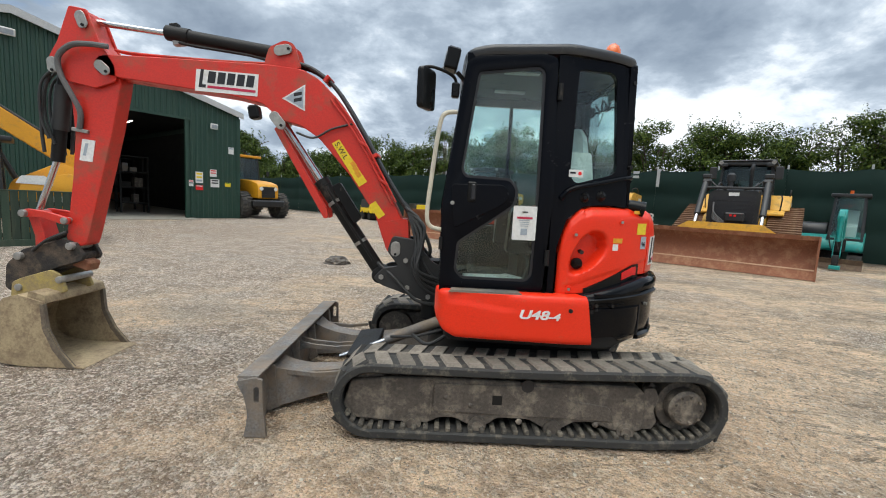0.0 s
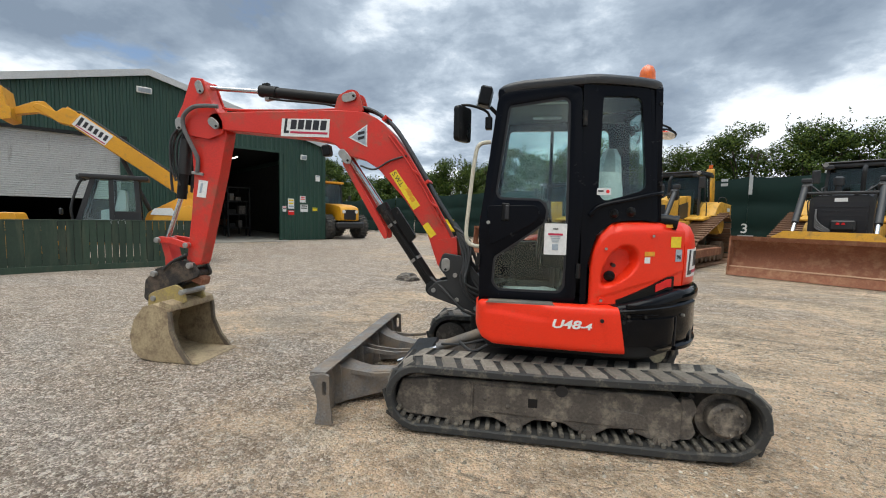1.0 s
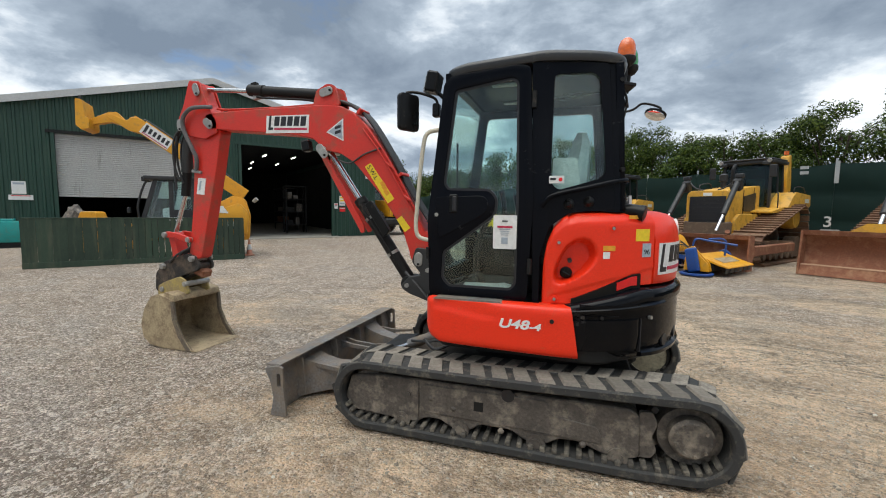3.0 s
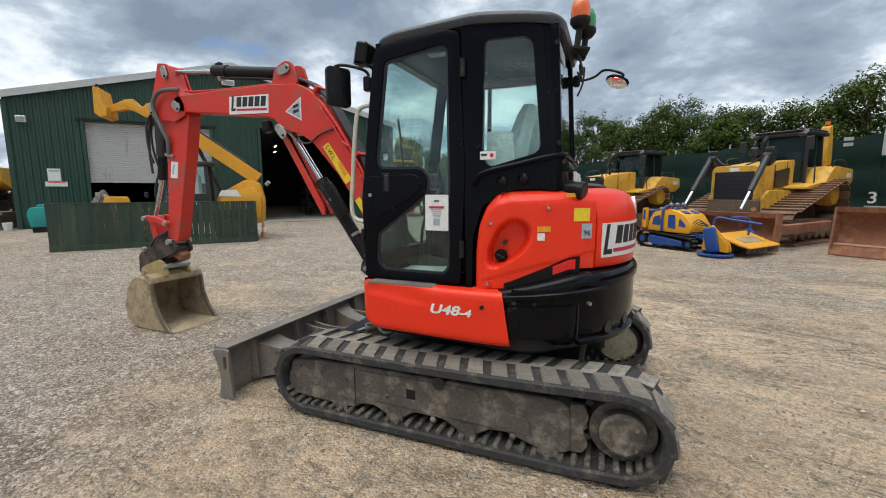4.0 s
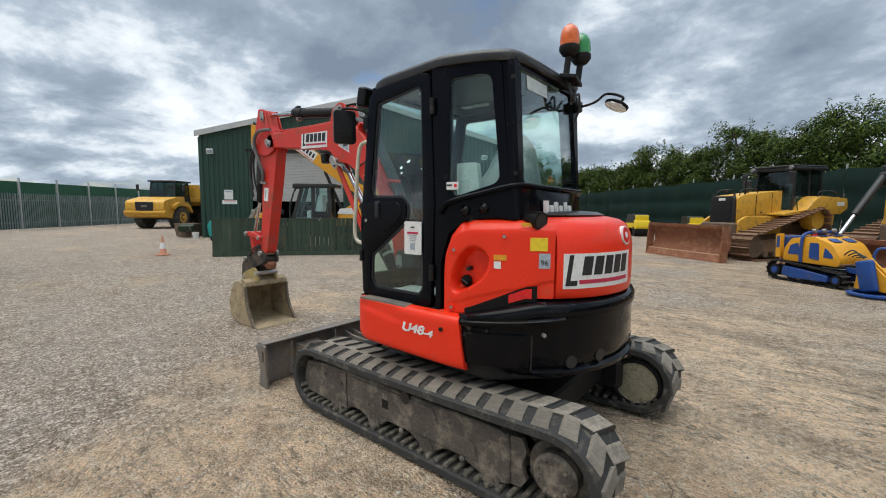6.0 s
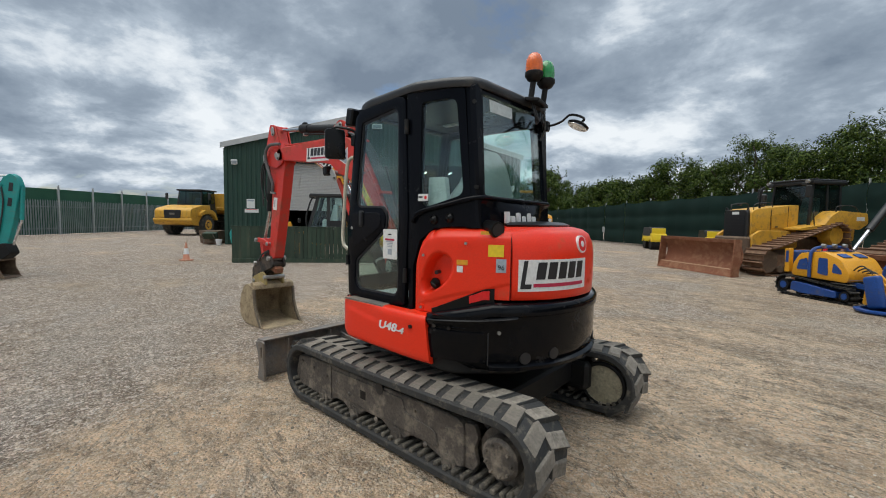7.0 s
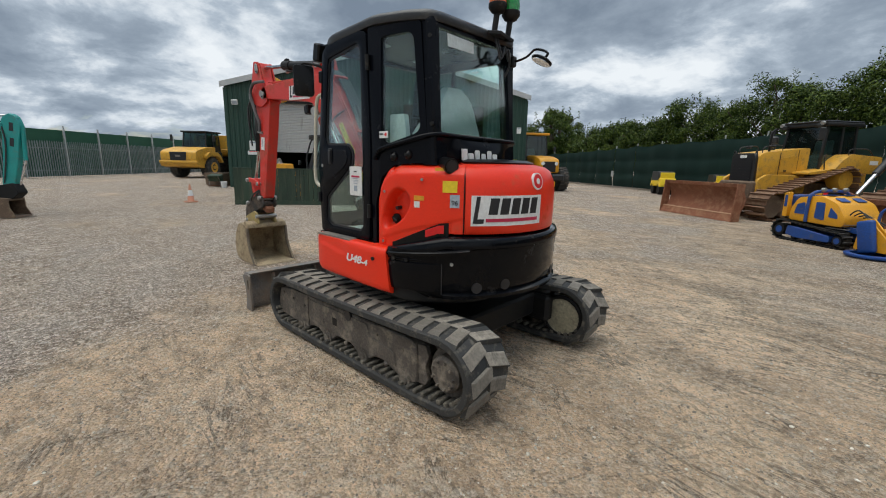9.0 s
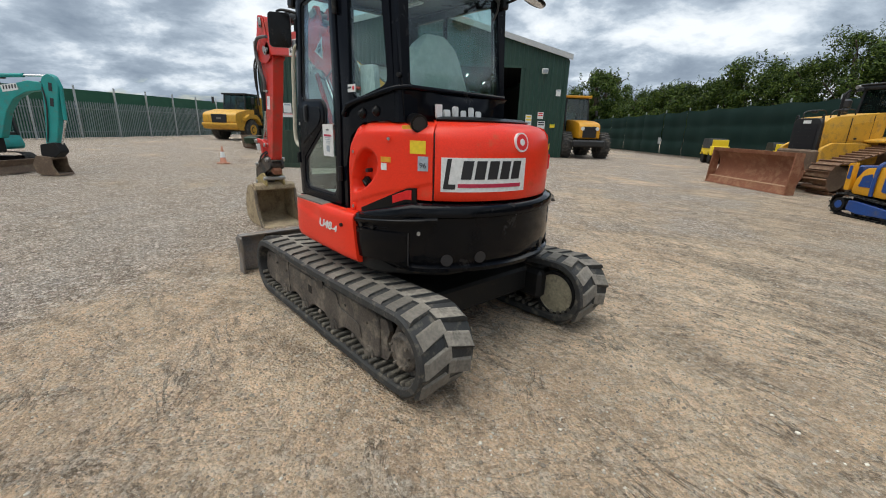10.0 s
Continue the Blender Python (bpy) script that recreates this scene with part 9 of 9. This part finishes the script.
# ---- teal mini diggers ----
def mini_digger(m, label, boom, arm, by=0.0, group="teal mini diggers"):
    o = thing("mini_digger", m, label, "excavator", group)
    for s in (-1, 1):
        y = s * 0.72
        path = []
        for cx, a0, a1 in ((0.75, 90, -90), (-0.85, 270, 90)):
            for a in np.linspace(a0, a1, 8):
                path.append(Vector((cx + 0.24 * math.cos(radians(a)), 0.25 + 0.24 * math.sin(radians(a)))))
        bm = bmesh.new()
        vs = [[bm.verts.new((p.x, y + yy, p.y)) for yy in (-0.18, 0.18)] for p, _ in resample(path, 60)]
        for a, b in zip(vs, vs[1:] + vs[:1]):
            bm.faces.new((a[0], a[1], b[1], b[0]))
        bmesh.ops.solidify(bm, geom=bm.faces[:], thickness=0.035)
        tr = part("rubber_track", bm, M_RUBBER, o)
        part("track_frame", P(rrect(-0.85, 0.75, 0.12, 0.38, 0.1), y - 0.14, y + 0.14), M_DARK, tr)
        for cx in (0.75, -0.85):
            part("track_wheel", C((cx, y - 0.15, 0.25), (cx, y + 0.15, 0.25), 0.17, n=16), M_DARK, tr)
    part("dozer_blade", P([(1.28, 0.02), (1.34, 0.02), (1.26, 0.2), (1.32, 0.36), (1.24, 0.36), (1.2, 0.2)], -0.95, 0.95), M_DBROWN, o, "rusty brown blade")
    part("blade_arm", B((0.95, 0, 0.25), (0.6, 0.7, 0.12), bev=0.02), M_DARK, o)
    part("slew_base", C((0, 0, 0.3), (0, 0, 0.58), 0.4, n=24), M_DARK, o)
    part("body", P(round_poly([(-0.95, 0.58), (-0.98, 1.0), (-0.85, 1.25), (0.6, 1.0), (0.72, 0.75), (0.7, 0.58)], 0.1), -0.88, 0.88, bev=0.06, seg=2), M_TEAL, o, "teal body")
    part("engine_hood", P(round_poly([(-0.95, 1.0), (-0.95, 1.35), (-0.75, 1.55), (-0.1, 1.5), (0.0, 1.0)], 0.2), -0.86, -0.1, bev=0.16, seg=3), M_ROOF, o, "grey bonnet")
    glazed_cab(o, -0.55, 0.62, -0.05, 0.86, 0.95, 2.42, 0.15, M_ROOF, M_GLASS, M_ROOF)
    part("swing_post", B((0.85, by - 0.1, 0.78), (0.4, 0.3, 0.5), bev=0.05), M_DARK, o)
    b = part("boom", P(round_poly(boom, 0.06), by - 0.2, by, bev=0.015), M_TEAL, o, "teal boom")
    a = part("dipper_arm", P(round_poly(arm, 0.05), by - 0.175, by - 0.025, bev=0.012), M_TEAL, o, "teal dipper arm")
    return o, b, a


# dipper of the digger by the palisade fence
dg, db, da = mini_digger(pose(-13.28, -0.63, 0, 0, 0, 48), "teal mini digger with its rusty bucket on the ground",
                         [(0.75, 0.95), (0.98, 1.70), (1.40, 2.14), (2.2, 2.32), (2.55, 2.28), (2.52, 2.10), (2.1, 2.05), (1.75, 1.88), (1.48, 1.55), (1.2, 0.9)],
                         [(3.26, 2.42), (3.42, 2.50), (3.55, 2.42), (3.62, 2.2), (3.56, 1.95), (3.42, 1.3), (3.25, 0.72), (3.10, 0.68), (2.98, 0.78), (3.10, 1.4), (3.18, 2.0), (3.14, 2.2)])
part("arm_ram", C((2.1, -0.1, 2.42), (2.75, -0.1, 2.44), 0.05, n=12), M_TEAL, dg)
part("ram_rod", C((2.75, -0.1, 2.44), (3.38, -0.1, 2.44), 0.028, n=10), M_SILVER, dg)
for y in (-0.178, -0.022):
    # ink-black plates on the arm's faces imitate the shade in its holes
    for x, z, a in ((3.42, 2.18, 8), (3.38, 1.82, 10)):
        part("arm_hole", B((x, y, z), (0.09, 0.008, 0.20), (0, a, 0), 0.003), M_INK, dg)
    part("arm_pipe", T([(3.2, y, 2.3), (3.25, y - 0.02, 1.8), (3.15, y - 0.02, 1.2), (3.05, y, 0.85)], 0.016), M_HOSE, dg)
part("bucket_ram", C((3.62, -0.1, 2.2), (3.56, -0.1, 1.4), 0.045, n=12), M_TEAL, dg)
part("ram_rod", C((3.56, -0.1, 1.4), (3.34, -0.1, 0.80), 0.025, n=10), M_SILVER, dg)
part("quick_hitch", P(round_poly([(2.85, 0.50), (2.88, 0.78), (3.28, 0.85), (3.38, 0.6), (3.2, 0.45)], 0.05), -0.24, 0.04, bev=0.01), M_DARK, dg)
part("bucket", P([(2.81, 0.5), (2.69, 0.3), (2.73, 0.08), (2.87, 0.01), (3.31, 0.01), (3.29, 0.05), (2.89, 0.06), (2.79, 0.12), (2.76, 0.28), (2.86, 0.45), (3.19, 0.42), (3.19, 0.47)], -0.32, 0.12), M_DBROWN, dg, "rusty brown bucket", smooth=40)
for y in (-0.33, 0.12):
    part("bucket_side", P([(2.81, 0.5), (2.69, 0.3), (2.73, 0.08), (2.87, 0.01), (3.31, 0.01), (3.19, 0.25), (3.19, 0.47)], y - 0.012, y + 0.012), M_DBROWN, dg)
npl = part("name_plate", P([(2.15, 2.03), (2.55, 2.09), (2.53, 2.25), (2.12, 2.19)], -0.205, -0.2), M_WHITE, db, "white plate with dark bars", smooth=False)
for k in range(5):
    part("bar", B((2.2 + 0.075 * k, -0.207, 2.135 + 0.01 * k), (0.035, 0.004, 0.09), (0, 6, 0)), M_INK, npl, smooth=False)
npl2 = part("name_plate", P([(2.15, 2.03), (2.55, 2.09), (2.53, 2.25), (2.12, 2.19)], 0.0, 0.005), M_WHITE, db, smooth=False)
for k in range(5):
    part("bar", B((2.2 + 0.075 * k, 0.007, 2.135 + 0.01 * k), (0.035, 0.004, 0.09), (0, 6, 0)), M_INK, npl2, smooth=False)

for c in dg.children:
    if c.name.split(".")[0] in ("dipper_arm", "arm_ram", "ram_rod", "arm_hole", "arm_pipe", "bucket_ram", "quick_hitch", "bucket", "bucket_side"):
        c.location.x -= 0.7
for c in db.children:
    c.location.x -= 0.62

d2, b2, a2 = mini_digger(pose(13.98, 14.62, 0, 0, 0, -137), "teal mini digger with a grey cab beside the fence",
                         [(0.75, 1.0), (1.0, 1.75), (1.35, 2.0), (1.85, 1.72), (1.8, 1.58), (1.4, 1.78), (1.15, 1.55), (1.05, 0.95)],
                         [(1.7, 1.95), (1.88, 1.93), (1.98, 1.6), (1.86, 0.95), (1.72, 0.95), (1.72, 1.5)], by=0.42)
part("quick_hitch", P(round_poly([(1.62, 0.15), (1.62, 0.5), (1.95, 0.5), (2.02, 0.2), (1.85, 0.08)], 0.04), 0.24, 0.40, bev=0.01), M_DARK, d2)
for y in (0.22, 0.40):
    part("arm_link", P(round_poly([(1.70, 1.05), (1.80, 1.05), (1.90, 0.45), (1.78, 0.40)], 0.03), y, y + 0.025), M_TEAL, d2)
    part("arm_hose", T([(1.75, y - 0.05, 1.5), (1.9, y - 0.12, 1.1), (1.85, y - 0.05, 0.7)], 0.018), M_HOSE, d2)
part("hitch_hooks", P(round_poly([(1.6, 0.03), (1.6, 0.16), (2.05, 0.18), (2.05, 0.05)], 0.03), 0.20, 0.46), M_TEAL, d2)
part("bucket_ram", C((1.99, 0.32, 1.75), (1.97, 0.32, 0.95), 0.05, n=12), M_TEAL, d2)
part("beacon", C((0.2, 0.4, 2.53), (0.2, 0.4, 2.65), 0.05, n=12), M_AMBER, d2)


# ---- small yellow rollers by the fence ----
def small_roller(m):
    o = thing("compact_roller", m, "small yellow and black compact roller by the fence", "roller", "compact rollers")
    for x in (-0.65, 0.65):
        part("drum", lathe(bmesh.new(), (x, -0.5, 0.33), (x, 0.5, 0.33), [(0, 0.05), (0, 0.30), (0.03, 0.33), (0.97, 0.33), (1.0, 0.30), (1.0, 0.05)], 24), M_DARK, o)
        part("drum_guard", P(round_poly([(x - 0.36, 0.5), (x - 0.2, 0.74), (x + 0.2, 0.74), (x + 0.36, 0.5), (x + 0.25, 0.5), (x + 0.15, 0.66), (x - 0.15, 0.66), (x - 0.25, 0.5)], 0.03), -0.56, 0.56), M_YLAB, o)
    part("body", P(round_poly([(-1.05, 0.55), (-1.05, 1.0), (-0.9, 1.05), (0.95, 1.0), (1.05, 0.55)], 0.06), -0.5, 0.5, bev=0.04), M_YLAB, o, "yellow body")
    part("canopy", P(round_poly([(-1.0, 0.84), (-0.85, 1.40), (0.35, 1.42), (0.62, 0.86)], 0.08), -0.515, 0.515, bev=0.03), M_CATB, o, "black cover")
    part("roll_post", B((0.75, 0, 1.1), (0.12, 0.9, 0.5), bev=0.02), M_YLAB, o)
    return o


SMALL = Matrix.Diagonal((0.78, 0.85, 0.95, 1))
r0 = small_roller(pose(-4.4, 28.3, 0, 0, 0, -55) @ SMALL)
copy_thing(r0, pose(-1.2, 26.4, 0, 0, 0, -60) @ SMALL)


# ---- cones, tank, barrow and spoil ----
def cone(m):
    o = thing("traffic_cone", m, "orange and white traffic cone, dusty", "traffic cone", "traffic cones")
    part("base", B((0, 0, 0.025), (0.38, 0.38, 0.05), bev=0.012), M_CONE, o)
    part("body", lathe(bmesh.new(), (0, 0, 0.045), (0, 0, 9), [(0, 0.145), (0.02, 0.13), (0.68, 0.03), (0.70, 0.02)], 22), M_CONE, o)
    part("white_sleeve", lathe(bmesh.new(), (0, 0, 0.045), (0, 0, 9), [(0.22, 0.1025), (0.22, 0.1045), (0.46, 0.0675), (0.46, 0.0655)], 22), M_WHITE, o, "white reflective sleeve")
    return o


c0 = cone(pose(-13.35, 5.53, 0, 0, 0, 20) @ Matrix.Diagonal((0.85, 0.85, 0.85, 1)))
copy_thing(c0, pose(-9.2, 11.05, 0, 0, 0, 50) @ Matrix.Diagonal((0.85, 0.85, 0.85, 1)))

tk = thing("fuel_bowser", pose(-18.62, 9.92, 0, 0, 0, 58) @ Matrix.Diagonal((0.78, 0.8, 0.8, 1)), "teal site fuel bowser beside the shed", "tank")
part("tank", P(round_poly([(-0.9, 0.25), (-1.0, 0.9), (-0.85, 1.2), (0.85, 1.2), (1.0, 0.9), (0.9, 0.25)], 0.1), -0.55, 0.55, bev=0.05, seg=2), M_TEAL, tk)
part("skid", B((0, 0, 0.12), (1.7, 1.0, 0.24)), M_DARK, tk)
part("filler", C((0.4, 0, 1.18), (0.4, 0, 1.26), 0.1, n=14), M_DARK, tk)
part("top_box", B((-0.4, 0, 1.25), (0.5, 0.5, 0.12), bev=0.02), M_TEAL, tk)

wb = thing("wheelbarrow", pose(-21.6, 9.2, 0, 0, 0, 150), "old grey-green wheelbarrow at the shed corner", "wheelbarrow")
part("tray", P([(-0.5, 0.62), (0.55, 0.68), (0.4, 0.32), (-0.3, 0.3)], -0.32, 0.32, bev=0.03), M_TIMB, wb)
part("wheel", lathe(bmesh.new(), (0.62, -0.05, 0.19), (0.62, 0.05, 0.19), [(0, 0.05), (0, 0.16), (0.03, 0.19), (0.07, 0.19), (0.1, 0.16), (0.1, 0.05)], 20), M_TYRE, wb)
for s in (-1, 1):
    part("handle", T([(0.62, s * 0.09, 0.19), (0.2, s * 0.2, 0.3), (-0.5, s * 0.27, 0.4), (-1.0, s * 0.3, 0.58)], 0.018), M_STEEL, wb)
    part("leg", T([(-0.3, s * 0.25, 0.36), (-0.35, s * 0.27, 0.0)], 0.015), M_STEEL, wb)
bkt = thing("pail", pose(-20.6, 9.25, 0), "grey pail among scrap at the shed corner", "pail")
part("body", lathe(bmesh.new(), (0, 0, 0), (0, 0, 1), [(0, 0.12), (0.3, 0.16), (0.32, 0.165), (0.31, 0.15), (0.03, 0.11)], 18), M_WHITE, bkt)
sc = thing("scrap_bin", pose(-22.3, 9.6, 0, 0, 0, 30), "rusty scrap bin beside the shed", "bin")
part("bin_body", P([(-0.5, 0.05), (-0.6, 0.72), (0.6, 0.72), (0.5, 0.05)], -0.4, 0.4), M_DBROWN, sc)
part("bin_skid", B((0, 0, 0.03), (0.9, 0.7, 0.06)), M_RUST, sc)


def spoil(name, x, y, r, h, material, label, seed):
    bm = bmesh.new()
    bmesh.ops.create_icosphere(bm, subdivisions=4, radius=1)
    for v in bm.verts:
        p = v.co
        k = 1 + 0.35 * noise.noise(p * 2.1 + Vector((seed, 0, 0))) + 0.2 * noise.noise(p * 6 + Vector((0, seed, 0)))
        v.co = Vector((p.x * r * k, p.y * r * k * 0.8, max(-0.02, p.z * h * k)))
    o = new(name, to_mesh(name, bm, material, True))
    o.matrix_basis = pose(x, y, 0)
    return tagged(o, label, "spoil heap")


spoil("soil_clod", -2.2, 9.35, 0.28, 0.16, M_FRAME, "dark clod of soil lying on the gravel", 3)
spoil("rubble_heap", -15.1, 9.6, 0.8, 1.38, M_FRAME, "heap of dark scrap and rubble behind the hoarding", 5)
ym = thing("plate_compactor", pose(-13.4, 9.1, 0, 0, 0, 30), "yellow plate compactor behind the hoarding", "compactor")
part("base_plate", B((0, 0, 0.06), (0.6, 0.5, 0.12), bev=0.03), M_DARK, ym)
part("engine_cover", P(round_poly([(-0.3, 0.12), (-0.32, 1.0), (-0.2, 1.38), (0.2, 1.38), (0.32, 1.0), (0.3, 0.12)], 0.06), -0.28, 0.28, bev=0.04), M_JCBY, ym)

text_mesh("bay_numeral", "3", 0.55, Matrix.Translation((10.32 - 0.52, 19.87 - 0.84, 1.28)) @ pose(0, 0, 0, 90, 0, -32), M_WHITE, fence, "white bay number 3 on the net", depth=0.004, bold=0.006)

# ---- loose stones on the yard ----
def stone_mat():
    m = bpy.data.materials.new("loose_stone")
    m.use_nodes = True
    n, l = m.node_tree.nodes, m.node_tree.links
    bs = n["Principled BSDF"]
    g, r = n.new("ShaderNodeNewGeometry"), n.new("ShaderNodeValToRGB")
    el = r.color_ramp.elements
    for p, c in ((0.35, (0.28, 0.23, 0.17)), (0.7, (0.40, 0.35, 0.28))):
        el.new(p).color = (*c, 1)
    el[0].color, el[-1].color = (0.19, 0.155, 0.12, 1), (0.74, 0.67, 0.56, 1)
    l.new(g.outputs["Random Per Island"], r.inputs[0])
    l.new(r.outputs[0], bs.inputs["Base Color"])
    bs.inputs["Roughness"].default_value = 0.85
    return m


def scatter_stones():
    rg = np.random.default_rng(12)
    bm = bmesh.new()
    bmesh.ops.create_icosphere(bm, subdivisions=1, radius=1)
    base = np.array([v.co[:] for v in bm.verts])
    tris = np.array([[v.index for v in f.verts] for f in bm.faces])
    bm.free()
    n = 42000
    near = rg.random(n) < 0.66
    x = np.where(near, rg.uniform(-5.0, 6.5, n), rg.uniform(-14, 9, n))
    y = np.where(near, rg.uniform(-0.2, 7.0, n), rg.uniform(0, 13, n))
    r = np.where(rg.random(n) < 0.93, rg.uniform(0.003, 0.008, n), rg.uniform(0.008, 0.015, n))
    keep = ~((x > -0.7) & (x < 2.0) & (((y > 2.46) & (y < 2.95)) | ((y > 3.98) & (y < 4.48)))) & ~((x > -1.2) & (x < -0.95) & (y > 2.4) & (y < 4.5)) & ~((x > -3.65) & (x < -2.75) & (y > 3.25) & (y < 4.0))
    x, y, r = x[keep], y[keep], r[keep]
    verts, faces = [], []
    for k in range(len(x)):
        a = rg.uniform(0, 6.28)
        s = np.array([rg.uniform(0.8, 1.3), rg.uniform(0.7, 1.1), rg.uniform(0.45, 0.8)]) * r[k]
        v = base * s * rg.uniform(0.85, 1.15, (len(base), 1))
        c, sn = math.cos(a), math.sin(a)
        z = ground_height(x[k], y[k])
        faces.append(tris + 12 * k)
        verts.append(np.stack([v[:, 0] * c - v[:, 1] * sn + x[k], v[:, 0] * sn + v[:, 1] * c + y[k], v[:, 2] + z + 0.3 * s[2]], 1))
    me = bpy.data.meshes.new("loose_gravel")
    me.from_pydata(np.concatenate(verts).tolist(), [], np.concatenate(faces).tolist())
    me.materials.append(stone_mat())
    tagged(new("loose_gravel", me), "loose grey and beige gravel stones on the yard", "gravel", kind="stuff")


scatter_stones()
